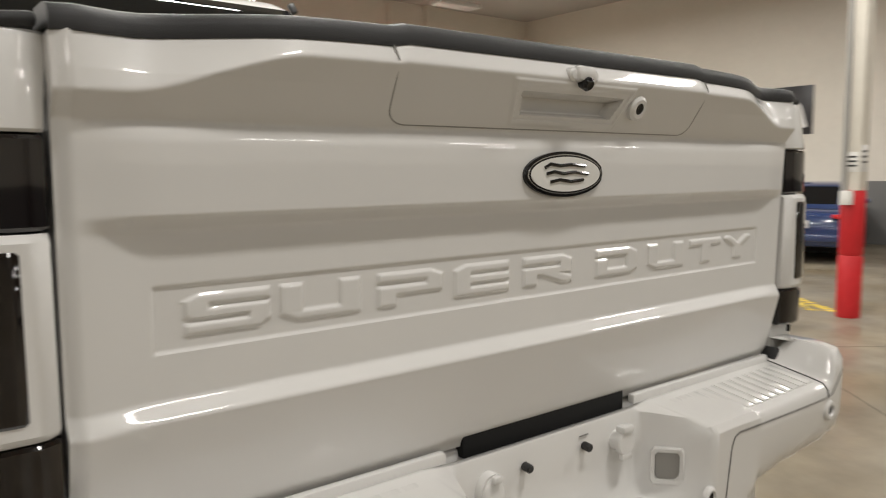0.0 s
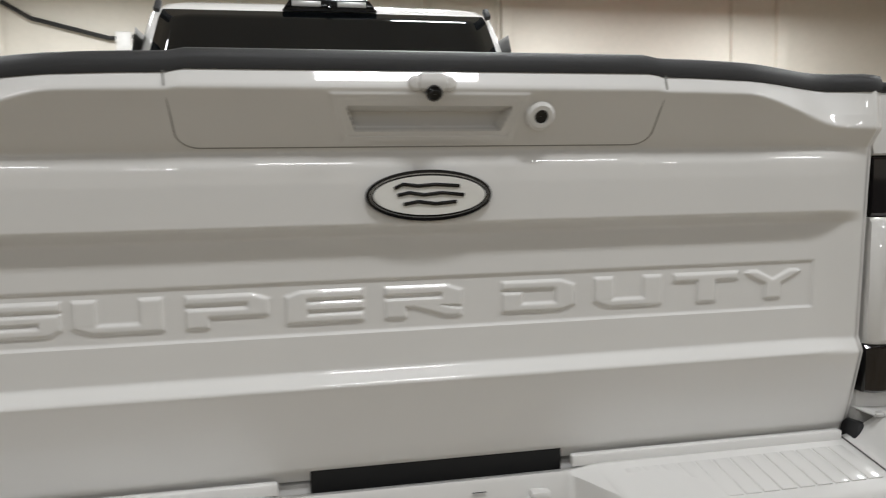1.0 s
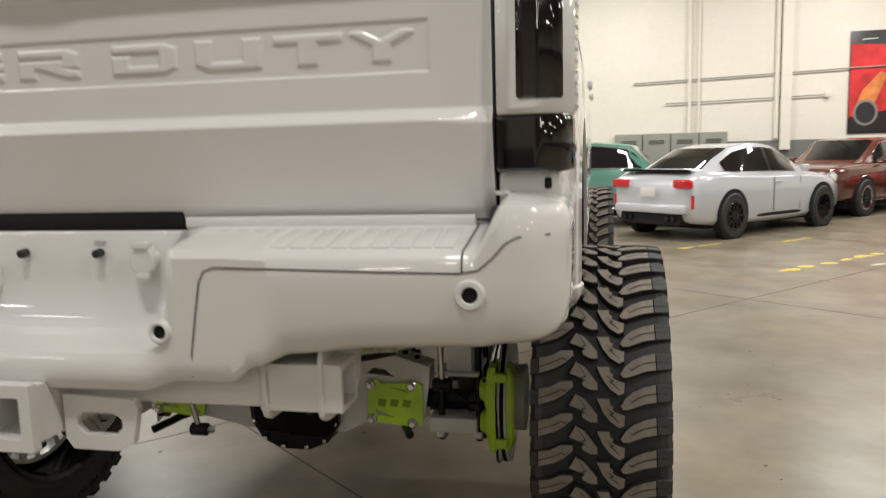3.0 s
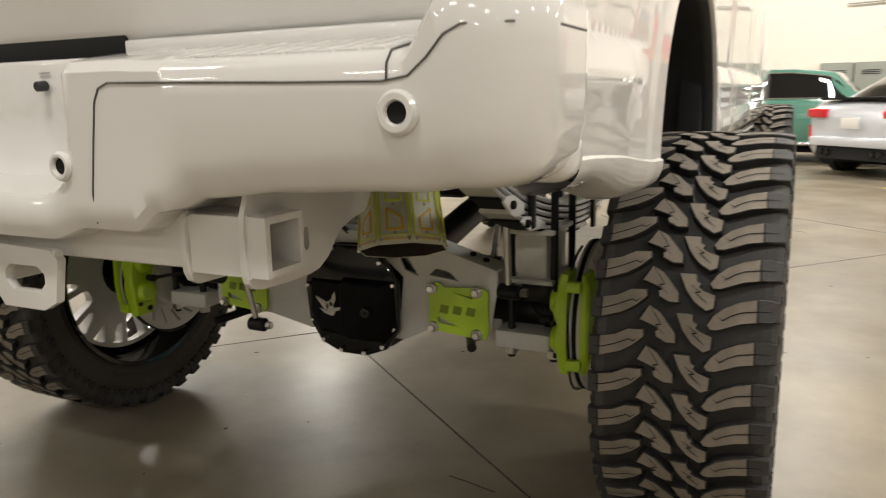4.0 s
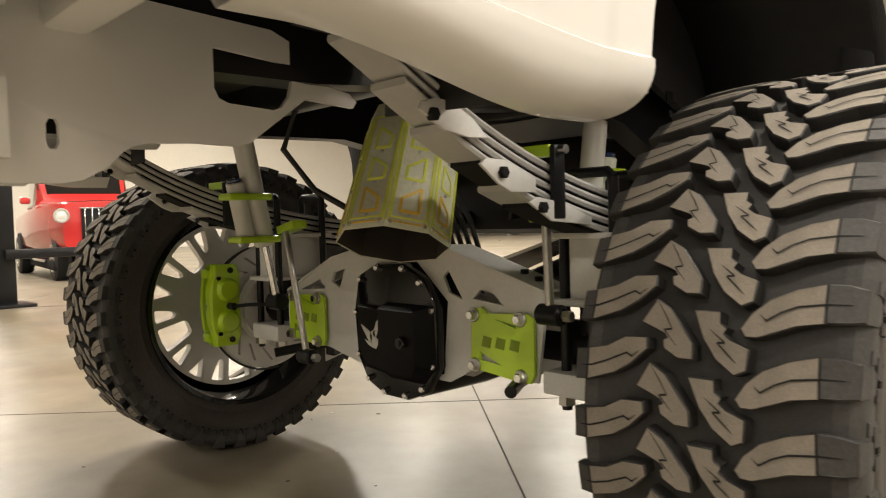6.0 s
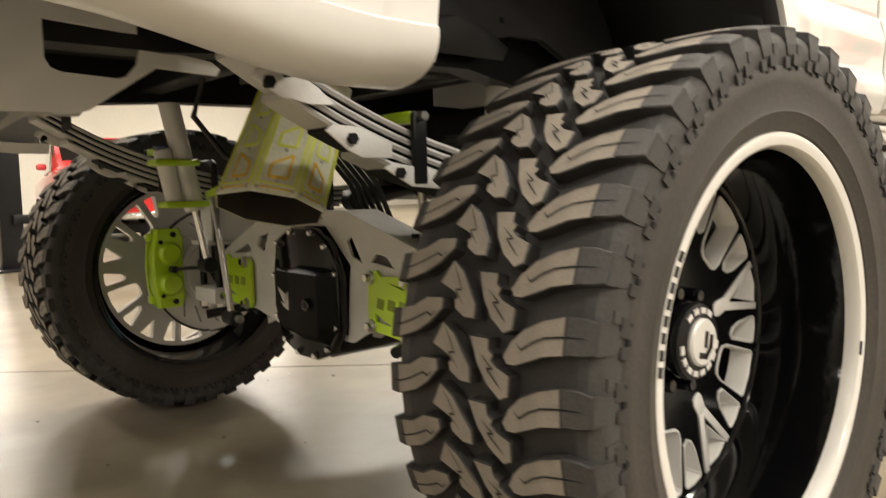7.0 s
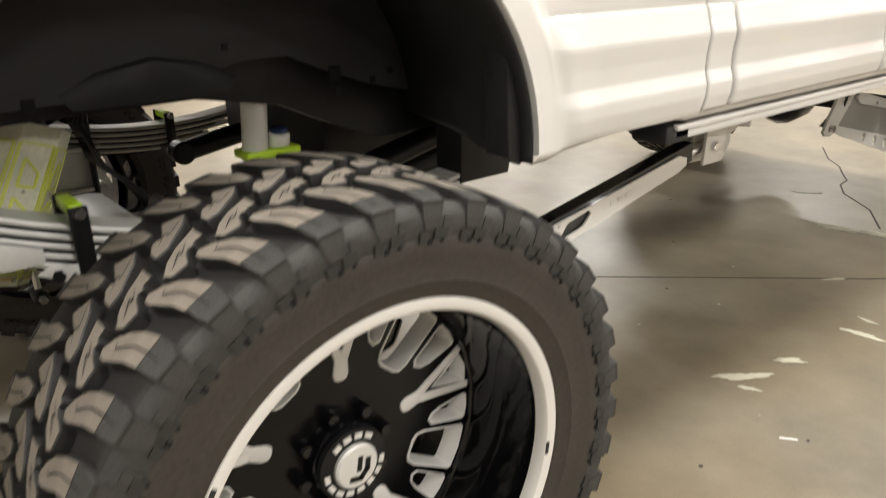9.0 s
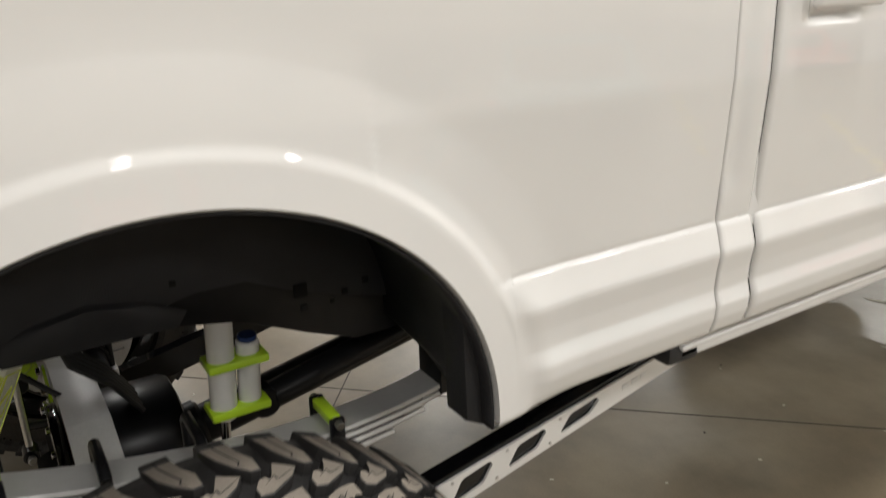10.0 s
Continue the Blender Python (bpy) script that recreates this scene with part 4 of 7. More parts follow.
MID_B = [(-0.066, 0.025), (-0.043, 0.013), (-0.024, -0.009), (-0.007, -0.031), (-0.006, -0.051), (-0.025, -0.052), (-0.046, -0.042), (-0.050, -0.031), (-0.042, -0.028), (-0.049, -0.020), (-0.064, -0.014), (-0.084, -0.007)]
SHOULDER_C = [(-0.072, 0.057), (-0.070, 0.042), (-0.092, 0.020), (-0.119, 0.003), (-0.165, -0.011), (-0.166, 0.033), (-0.135, 0.040), (-0.104, 0.056)]
SHOULDER_D = [(-0.166, 0.033), (-0.165, -0.011), (-0.188, -0.013), (-0.188, 0.031)]
SIPES = {"a": [(0.073, 0.013), (0.081, 0.006), (0.097, 0.017), (0.115, 0.025), (0.145, 0.030), (0.172, 0.032)], "b": [(0.013, -0.010), (0.034, -0.025), (0.024, -0.026), (0.038, -0.038), (0.050, -0.048)], "c": [(-0.063, 0.021), (-0.050, 0.004), (-0.038, -0.014), (-0.049, -0.016), (-0.030, -0.035)], "d": [(-0.176, 0.008), (-0.158, 0.010), (-0.132, 0.019), (-0.101, 0.033), (-0.093, 0.029), (-0.082, 0.038)]}


def crown(w):
    return TYRE_R - 0.9 * max(0.0, abs(w) - 0.10) ** 2 - 0.06 * max(0.0, abs(w) - 0.165)


def block_mesh(polys, sipe, side=0):
    """One tread block: dusty worn top, black flanks, a sipe, and at the shoulder a foot down the sidewall."""
    verts, faces, mats = [], [], []

    def at(w, u, r):
        a = -u / TYRE_R
        return (w, r * math.cos(a), r * math.sin(a))
    for poly, top in polys:
        n = len(poly)
        cw, cu = sum(p[0] for p in poly) / n, sum(p[1] for p in poly) / n
        b = len(verts)
        for w, u in poly:
            verts.append(at(w, u, 0.486))
        for w, u in poly:
            verts.append(at(w, u, crown(w) - 0.002))
        for w, u in poly:
            k = 0.0022 / max(math.hypot(w - cw, u - cu), 0.01)
            verts.append(at(w + (cw - w) * k, u + (cu - u) * k, crown(w)))
        for i in range(n):
            j = (i + 1) % n
            faces += [(b + i, b + j, b + n + j, b + n + i), (b + n + i, b + n + j, b + 2 * n + j, b + 2 * n + i)]
            mats += [0, 0]
        faces.append(tuple(b + 2 * n + i for i in range(n)))
        mats.append(1 if top else 3)
    if sipe:
        pts = SIPES[sipe]
        for (w0, u0), (w1, u1) in zip(pts, pts[1:]):
            b = len(verts)
            e0, e1 = (0.0004 if (w0, u0) == pts[0] else 0.0013), (0.0004 if (w1, u1) == pts[-1] else 0.0013)
            verts += [at(w0, u0 - e0, crown(w0) + 0.0004), at(w1, u1 - e1, crown(w1) + 0.0004), at(w1, u1 + e1, crown(w1) + 0.0004), at(w0, u0 + e0, crown(w0) + 0.0004)]
            faces.append((b, b + 1, b + 2, b + 3))
            mats.append(2)
    if side:
        u0, u1 = (0.014, 0.051) if side > 0 else (-0.010, 0.028)
        b = len(verts)
        for w, r, e in ((0.170, 0.498, 0), (0.186, 0.496, 0), (0.1882, 0.477, 0.001), (0.1882, 0.462, 0.005), (0.183, 0.452, 0.008)):
            verts += [at(side * w, u0 + e, r), at(side * w, u1 - e, r)]
            verts += [at(side * (w - 0.02), u0 + e, r - 0.004), at(side * (w - 0.02), u1 - e, r - 0.004)]
        for k in range(4):
            o, p = b + 4 * k, b + 4 * k + 4
            faces += [(o, o + 1, p + 1, p), (o, p, p + 2, o + 2), (o + 1, o + 3, p + 3, p + 1)]
            mats += [3, 0, 0]
        # stepped lugs lower on the sidewall
        for u2, u3, ra, rb, w2 in ((u1 + 0.004, u1 + 0.020, 0.478, 0.454, 0.1878), (u1 - 0.012, u1 + 0.014, 0.463, 0.446, 0.1888), (u0 - 0.004, u0 + 0.012, 0.458, 0.442, 0.1884)):
            b = len(verts)
            for r in (ra, rb):
                verts += [at(side * w2, u2, r), at(side * w2, u3, r), at(side * (w2 - 0.02), u2 - 0.002, r), at(side * (w2 - 0.02), u3 + 0.002, r)]
            faces += [(b, b + 1, b + 5, b + 4), (b, b + 4, b + 6, b + 2), (b + 1, b + 3, b + 7, b + 5), (b, b + 2, b + 3, b + 1), (b + 4, b + 5, b + 7, b + 6)]
            mats += [3 if ra > 0.47 else 0, 0, 0, 0, 0]
        # Raised dark quads paint the shade of notches in the sidewall.
        for u2, u3, ra, rb, w2 in ((u0 + 0.014, u0 + 0.023, 0.4455, 0.4385, 0.1868), (u1 + 0.003, u1 + 0.009, 0.452, 0.440, 0.1872)):
            b = len(verts)
            verts += [at(side * w2, u2, ra), at(side * w2, u3, ra), at(side * (w2 + 0.0006), u3, rb), at(side * (w2 + 0.0006), u2, rb), at(side * 0.18, u2, ra), at(side * 0.18, u3, ra), at(side * 0.18, u3, rb), at(side * 0.18, u2, rb)]
            faces += [(b, b + 1, b + 2, b + 3)] + [(b + i, b + (i + 1) % 4, b + 4 + (i + 1) % 4, b + 4 + i) for i in range(4)]
            mats += [2] * 5
    me = bpy.data.meshes.new("tread_block")
    me.from_pydata(verts, [], faces)
    me.materials.append(RUBBER)
    me.materials.append(DUSTY)
    me.materials.append(DARK)
    me.materials.append(FLANK)
    for p, m in zip(me.polygons, mats):
        p.material_index = m
    bm = bmesh.new()
    bm.from_mesh(me)
    bmesh.ops.recalc_face_normals(bm, faces=bm.faces)
    bm.to_mesh(me)
    bm.free()
    return me


BLOCKS = [block_mesh([(SHOULDER_A, 1), (SHOULDER_B, 0)], "a", 1), block_mesh([(MID_A, 1)], "b"), block_mesh([(MID_B, 1)], "c"), block_mesh([(SHOULDER_C, 1), (SHOULDER_D, 0)], "d", -1)]
SIDEWALL = [(0.338, 0.130), (0.345, 0.160), (0.352, 0.170), (0.375, 0.177), (0.379, 0.1795), (0.384, 0.178), (0.42, 0.183), (0.443, 0.1855), (0.447, 0.1835), (0.462, 0.1862), (0.477, 0.1862), (0.487, 0.182), (0.4945, 0.173), (0.4935, 0.155), (0.490, 0.12), (0.489, 0.06)]


def bar(pts, w, x0, x1, bm):
    """A flat bar of width w along points of a wheel's face, between two depths."""
    for (a, b), (c, d) in zip(pts, pts[1:]):
        e = Vector((c - a, d - b)).normalized()
        n = Vector((-e.y, e.x)) * w / 2
        e = e * w * 0.35
        poly = [(a - e.x + n.x, b - e.y + n.y), (c + e.x + n.x, d + e.y + n.y), (c + e.x - n.x, d + e.y - n.y), (a - e.x - n.x, b - e.y - n.y)]
        prism(poly, "x", x0, x1, 0.0, bm)
    return bm


def pol(r, a):
    return (r * math.cos(a), r * math.sin(a))


def spoke_y(a):
    """The silver Y between the windows: a shield-shaped foot and two arms, milled with a bevel."""
    bm = bmesh.new()
    foot = [(0.137, -0.035), (0.141, -0.085), (0.152, -0.105), (0.178, -0.075), (0.196, -0.04), (0.196, 0.04), (0.178, 0.075), (0.152, 0.105), (0.141, 0.085), (0.137, 0.035)]
    prism([pol(r, a + t) for r, t in foot], "x", -0.055, -0.0195, 0.003, bm)
    for s in (-1, 1):
        (y0, z0), (y1, z1) = pol(0.180, a + s * 0.028), pol(0.296, a + s * 0.150)
        n = Vector((-(z1 - z0), y1 - y0)).normalized()
        w0, w1 = 0.0088, 0.0068
        prism([(y0 + n.x * w0, z0 + n.y * w0), (y1 + n.x * w1, z1 + n.y * w1), (y1 - n.x * w1, z1 - n.y * w1), (y0 - n.x * w0, z0 - n.y * w0)], "x", -0.058, -0.0185, 0.0025, bm)
    return bm


def windows(a):
    """Outlines of the openings in one fifth of the wheel's face."""
    w = [[pol(0.212, a), pol(0.290, a - 0.118), pol(0.296, a), pol(0.290, a + 0.118)]]
    for s in (-1, 1):
        w.append([pol(0.284, a + s * 0.215), pol(0.226, a + s * 0.238), pol(0.206, a + s * 0.275), pol(0.198, a + s * 0.335), pol(0.207, a + s * 0.392), pol(0.284, a + s * 0.412), pol(0.291, a + s * 0.395), pol(0.293, a + s * 0.31), pol(0.291, a + s * 0.23)])
    b = a + math.pi / 5
    w.append([pol(0.286, b - 0.168), pol(0.190, b - 0.190), pol(0.172, b - 0.165), pol(0.165, b - 0.10), pol(0.165, b + 0.10), pol(0.172, b + 0.165), pol(0.190, b + 0.190), pol(0.286, b + 0.168), pol(0.292, b + 0.15), pol(0.294, b), pol(0.292, b - 0.15)])
    return w


def window_wall(poly):
    """The bevelled silver wall of one opening."""
    cx, cy = sum(p[0] for p in poly) / len(poly), sum(p[1] for p in poly) / len(poly)
    rows = []
    for x, d in ((-0.0225, -0.001), (-0.0198, 0.0), (-0.0198, 0.0032), (-0.0245, 0.0062), (-0.062, 0.0085), (-0.062, 0.0)):
        rows.append([(x, p[0] - (p[0] - cx) * d / math.hypot(p[0] - cx, p[1] - cy), p[1] - (p[1] - cy) * d / math.hypot(p[0] - cx, p[1] - cy)) for p in poly])
    return loft(rows + rows[:1], caps=False)


def build_wheel(m, pieces, front=False):
    """A deep-dish wheel and its mud tyre, outer face to +x of the pose m."""
    bm = lathe(SIDEWALL + [(r, -x) for r, x in SIDEWALL[::-1]], 96)
    tyre = part("tyre", bm, [RUBBER, SIDE_RUBBER, FLANK], truck, "black mud-terrain tyre with dusty worn tread blocks")
    tyre.matrix_local = m
    for p in tyre.data.polygons:
        p.material_index = 1 if math.hypot(p.center.y, p.center.z) < 0.449 else 2 if abs(p.center.x) > 0.16 else 0
    if pieces:
        for k in range(PITCH):
            for i, me in enumerate(BLOCKS):
                ob = new("tread_block", me)
                ob.parent = tyre
                ob.matrix_local = Matrix.Rotation(2 * math.pi * k / PITCH - 0.138, 4, "X")
    else:
        vs, fs, ms = [], [], []
        for k in range(PITCH):
            rot = Matrix.Rotation(2 * math.pi * k / PITCH - 0.138, 4, "X")
            for me in BLOCKS:
                b = len(vs)
                vs += [rot @ v.co for v in me.vertices]
                fs += [tuple(b + i for i in p.vertices) for p in me.polygons]
                ms += [p.material_index for p in me.polygons]
        ob = raw("tread_rest", vs, fs, [RUBBER, DUSTY, DARK, FLANK], tyre, angle=0)
        for p, mi in zip(ob.data.polygons, ms):
            p.material_index = mi
        tagged(ob, kind="stuff")
    rim = part("wheel", lathe([(0.325, 0.144), (0.308, 0.07), (0.300, -0.01), (0.318, -0.06), (0.329, -0.15), (0.337, -0.178), (0.353, -0.182), (0.353, -0.166), (0.338, -0.15), (0.332, -0.06), (0.315, 0.0), (0.322, 0.07), (0.336, 0.142)], 96), BARREL, truck, "deep-dish gloss black wheel with silver spokes and a white lip")
    rim.matrix_local = m
    lip = part("lip", lathe([(0.324, 0.140), (0.324, 0.158), (0.329, 0.166), (0.339, 0.170), (0.348, 0.168), (0.354, 0.159), (0.352, 0.142), (0.336, 0.136)], 120), PALE_PAINT, rim, "white painted outer lip")
    part("rim_step", lathe([(0.301, -0.010), (0.297, -0.014), (0.296, -0.020), (0.300, -0.024)], 96), BLACK_GLOSS, rim)
    spin = radians(85)
    holes = [w for k in range(5) for w in windows(spin + 2 * math.pi * k / 5)]
    part("wheel_face", plate(circle(0, 0, 0.300, 80), holes + [circle(0, 0, 0.03, 16)], "x", -0.060, -0.0225), FACE_BLACK, rim, "satin black wheel face", angle=30)
    part("face_back", plate(circle(0, 0, 0.300, 80), holes + [circle(0, 0, 0.10, 24)], "x", -0.064, -0.0605), SILVER_PAINT, rim, angle=30)
    for w in holes:
        part("window_wall", window_wall(w), SILVER_PAINT, rim, angle=30)
    for k in range(5):
        part("spoke", spoke_y(spin + 2 * math.pi * k / 5), SILVER_PAINT, rim, angle=25)
    for k in range(8):
        c = pol(0.0857, 2 * math.pi * (k + 0.3) / 8)
        nut = part("lug_nut", lathe([(0.001, 0.016), (0.010, 0.016), (0.013, 0.010), (0.013, -0.02), (0.001, -0.02)], 8, (0, *c), closed=False), BLACK_GLOSS, rim)
        nut.location = (-0.012, 0, 0)
    part("hub", lathe([(0.001, 0.016), (0.064, 0.016), (0.070, 0.008), (0.072, -0.030), (0.001, -0.030)], 48, closed=False), BLACK_GLOSS, rim)
    part("cap_ring", lathe([(0.044, 0.015), (0.044, 0.030), (0.066, 0.024), (0.068, 0.015)], 48), BLACK_SATIN, rim)
    part("cap", lathe([(0.0005, 0.0375), (0.038, 0.0375), (0.042, 0.034), (0.043, 0.015)], 40, closed=False), SILVER_PAINT, rim, "silver centre cap with a plain dark mark")
    bm = bmesh.new()
    bar([(-0.014, -0.020), (0.004, -0.024), (0.018, -0.010), (0.021, 0.008)], 0.010, 0.037, 0.0388, bm)
    bar([(0.002, -0.006), (0.006, 0.016)], 0.009, 0.037, 0.0388, bm)
    part("cap_mark", bm, BLACK_SATIN, rim)
    for k in (0, 1, 2, 3, 6, 7, 8, 9, 10, 11, 12, 13):
        a = radians(125) - 0.40 * k
        bm = bmesh.new()
        bar([pol(0.0550, a - 0.07), pol(0.0550, a + 0.07)], 0.0100, 0.022, 0.0290, bm)
        part("cap_bar", bm, SILVER_PAINT, rim)
    for k in range(8):
        a = radians(174.5 - 3.7 * k)
        bm = bmesh.new()
        bar([pol(0.3425, a - 0.014), pol(0.3425, a + 0.014)], 0.0065, 0.1665, 0.1712, bm)
        part("lip_bar", bm, INK, rim)
    bm = bmesh.new()
    bar([pol(0.333, -0.16), pol(0.333, -0.10)], 0.008, 0.164, 0.1685, bm)
    part("lip_slot", bm, INK, rim)
    part("valve", rod((0.05, *pol(0.303, 2.2)), (0.075, *pol(0.288, 2.2)), 0.004, 8, 0.001), CHROME, rim)
    return rim


FACE_BLACK = material("face_black", (0.003, 0.003, 0.0034), 0.22, spec=0.3)
PALE_PAINT = material("white_lip_paint", (0.76, 0.745, 0.71), 0.3, coat=0.6, var=0.02)
SILVER_PAINT = material("silver_paint", (0.70, 0.69, 0.67), 0.35, metal=0.15, coat=0.4, var=0.03, scale=20)
WHEELS = [(1.055, 1.115, 1), (-1.10, 1.065, -1), (0.985, 5.17, 1), (-1.0, 5.17, -1)]
for wx, wy, sg in WHEELS:
    m = pose(wx, wy, TYRE_R, 0, 0, 0 if sg > 0 else 180)
    build_wheel(m, wy < 2)

# ---- brakes ----
def caliper_half(x0, x1, bumps):
    """One half of a caliper: a bowed block behind the axle with scalloped flanks."""
    rows = []
    for k in range(17):
        v = -1 + k / 8
        z = 0.135 * v
        end = 1 - 0.55 * max(0.0, abs(v) - 0.72) / 0.28
        sc = 0.010 * abs(math.sin(1.5 * math.pi * v)) if bumps else 0.0
        back = -0.215 + 0.016 * v * v - (0.006 if abs(v) < 0.7 else 0.0) - sc * 0.6
        front = -0.118 + 0.012 * v * v - (1 - end) * 0.03
        d = (x1 - x0) * end + (sc if x1 > x0 else -sc)
        c = 0.007
        sg = 1 if x1 > x0 else -1
        rows.append([(x0, back, z), (x0 + d - sg * c, back, z), (x0 + d, back + c, z), (x0 + d, front - c, z), (x0 + d - sg * c, front, z), (x0, front, z)])
    return loft(rows)


BRAKES = [(0.754, 1.115, 1), (-0.825, 1.085, -1)]
for bx, wy, sg in BRAKES:
    rotor = part("brake_rotor", plate(circle(0, 0, 0.212, 56), [circle(0, 0, 0.04, 16)] + [[(r * math.cos(t + 0.25 * (r - 0.14) / 0.05 + e), r * math.sin(t + 0.25 * (r - 0.14) / 0.05 + e)) for r, e in ((0.140, -0.035), (0.190, -0.026), (0.190, 0.026), (0.140, 0.035))] for t in [k * math.pi / 9 for k in range(18)]], "x", -0.014, 0.014), GREY, truck, "grey slotted brake rotor")
    rotor.location = (bx, wy, TYRE_R)
    part("rotor_edge", lathe([(0.2115, -0.006), (0.2135, -0.006), (0.2135, 0.006), (0.2115, 0.006)], 56), DARK, rotor)
    part("rotor_hat", lathe([(0.03, -0.03), (0.09, -0.03), (0.11, -0.012), (0.11, 0.06), (0.03, 0.06)], 32), GREY, rotor)
    part("hub_flange", lathe([(0.02, -0.10), (0.055, -0.10), (0.06, -0.03), (0.12, 0.0), (0.02, 0.0)], 24), BLACK_SATIN, rotor)
    part("backing_plate", plate(circle(0, 0, 0.125, 32), [circle(0, 0, 0.06, 20)] + [circle(*pol(0.098, k * math.pi / 4 + 0.3), 0.012, 10) for k in range(8)], "x", -sg * 0.040, -sg * 0.034), GREY, rotor)
    for k in range(8):
        a = k * math.pi / 4
        part("hub_bolt", rod((-sg * 0.055, *pol(0.078, a)), (-sg * 0.025, *pol(0.078, a)), 0.009, 6), STEEL, rotor)
    cal = new("brake_caliper")
    cal.parent = truck
    tagged(cal, "lime green painted two-piece brake caliper")
    cal.location = (bx, wy, TYRE_R + 0.022)
    part("inner_half", caliper_half(-sg * 0.017, -sg * 0.044, True), LIME, cal, angle=40)
    part("outer_half", caliper_half(sg * 0.017, sg * 0.040, False), LIME, cal, angle=40)
    for v in (-0.115, 0.115):
        part("bridge", box((0, -0.212, v * 0.92), (0.040, 0.022, 0.030), 0.005), LIME, cal)
        part("caliper_bolt", rod((-sg * 0.030, -0.150, v), (-sg * 0.052, -0.150, v), 0.010, 8, 0.002), BLACK_SATIN, cal)
    for v in (-0.052, 0.052):
        bm = lathe([(0.001, 0.016), (0.030, 0.016), (0.038, 0.006), (0.040, -0.01)], 24, closed=False)
        bmesh.ops.transform(bm, matrix=pose(-sg * 0.054, -0.165, v) @ Matrix.Diagonal((-sg, 1, 1, 1)), verts=bm.verts)
        part("piston_boss", bm, LIME, cal)
        part("boss_bolt", rod((-sg * 0.050, -0.195, v * 1.75), (-sg * 0.058, -0.195, v * 1.75), 0.007, 6), DARK, cal)
    part("hose_fitting", rod((-sg * 0.070, -0.170, 0.0), (-sg * 0.105, -0.168, 0.0), 0.012, 12, 0.003), BLACK_SATIN, cal)
    part("brake_hose", tube([(-sg * 0.10, -0.168, 0.0), (-sg * 0.125, -0.130, 0.004), (-sg * 0.16, -0.07, 0.002), (-sg * 0.21, 0.0, 0.0)], 0.006, 8), BLACK_TRIM, cal)
    cb = [(-sg * (0.020 + 0.006 * math.sin(k * 0.4)), *pol(0.2165, math.pi * (0.60 + 0.95 * k / 24))) for k in range(25)]
    part("shield_edge", tube([(x, y, z - 0.022) for x, y, z in cb], 0.004, 6), BLACK_TRIM, cal)

# ---- rear axle ----
axle = new("rear_axle")
axle.parent = truck
tagged(axle, "black rear axle with a grey truss and lime brackets")
AY = 1.115
part("axle_tube", rod((-0.86, AY, 0.51), (0.80, AY, 0.51), 0.056, 28), BLACK_SATIN, axle)
for cx in (-0.70, -0.60, 0.64, 0.73):
    part("tube_collar", rod((cx - 0.018, AY, 0.51), (cx + 0.018, AY, 0.51), 0.068, 24, 0.005), BLACK_SATIN, axle)
HOUSE = [(-0.10, 0.655), (-0.02, 0.69), (0.09, 0.69), (0.16, 0.655), (0.205, 0.585), (0.203, 0.44), (0.16, 0.375), (0.09, 0.347), (0.0, 0.347), (-0.07, 0.375), (-0.112, 0.44), (-0.122, 0.56)]
part("diff_housing", prism(HOUSE, "y", 0.985, 1.26, 0.02), BLACK_SATIN, axle)
cover = part("diff_cover", prism(HOUSE, "y", 0.955, 0.982, 0.006), BLACK_GLOSS, axle, "gloss black finned differential cover")
part("cover_pad", loft([[(-0.098, 0.957, 0.582), (0.04, 0.957, 0.580), (0.04, 0.957, 0.40), (-0.075, 0.957, 0.41), (-0.104, 0.957, 0.47)], [(-0.090, 0.944, 0.572), (0.04, 0.944, 0.570), (0.04, 0.944, 0.415), (-0.066, 0.944, 0.425), (-0.094, 0.944, 0.475)]]), BLACK_CAST, cover, angle=30)
part("cover_block", loft([[(0.022, 0.957, 0.592), (0.198, 0.957, 0.592), (0.202, 0.957, 0.44), (0.16, 0.957, 0.395), (0.026, 0.957, 0.395), (0.020, 0.957, 0.44)], [(0.030, 0.916, 0.580), (0.168, 0.916, 0.580), (0.172, 0.916, 0.450), (0.14, 0.930, 0.415), (0.034, 0.930, 0.415), (0.028, 0.916, 0.450)], [(0.033, 0.913, 0.577), (0.165, 0.913, 0.577), (0.169, 0.913, 0.453), (0.138, 0.928, 0.418), (0.036, 0.928, 0.418), (0.031, 0.913, 0.453)]]), BLACK_CAST, cover, angle=30)
part("fill_plug", rod((0.118, 0.914, 0.50), (0.118, 0.908, 0.50), 0.017, 18, 0.003), BLACK_GLOSS, cover)
part("fill_plug", rod((0.118, 0.910, 0.50), (0.118, 0.905, 0.50), 0.008, 6, 0.001), BLACK_SATIN, cover)
WING = [[(-5, 11), (3, 15), (12, 20), (18, 27), (16, 39), (10, 36), (5, 28), (-1, 19)], [(30, 0), (31, 13), (28, 25), (22, 30), (19, 22), (24, 13), (26, 6)], [(14, 22), (22, 17), (26, 28), (30, 39), (25, 48), (17, 45), (14, 33)], [(26, 32), (38, 29), (45, 31), (38, 35), (29, 38)], [(2, 35), (14, 39), (20, 47), (10, 43)]]
for w in WING:
    part("cover_mark", prism([(-0.067 + u * 0.00202, 0.545 - v * 0.00162) for u, v in w], "y", 0.9425, 0.9438), PALE, cover, "plain pale mark")
for k, (x, z) in enumerate(HOUSE):
    x2, z2 = 0.042 + (x - 0.042) * 0.92, 0.518 + (z - 0.518) * 0.93
    part("cover_bolt", rod((x2, 0.957, z2), (x2, 0.945, z2), 0.008, 8, 0.002), CHROME, cover)

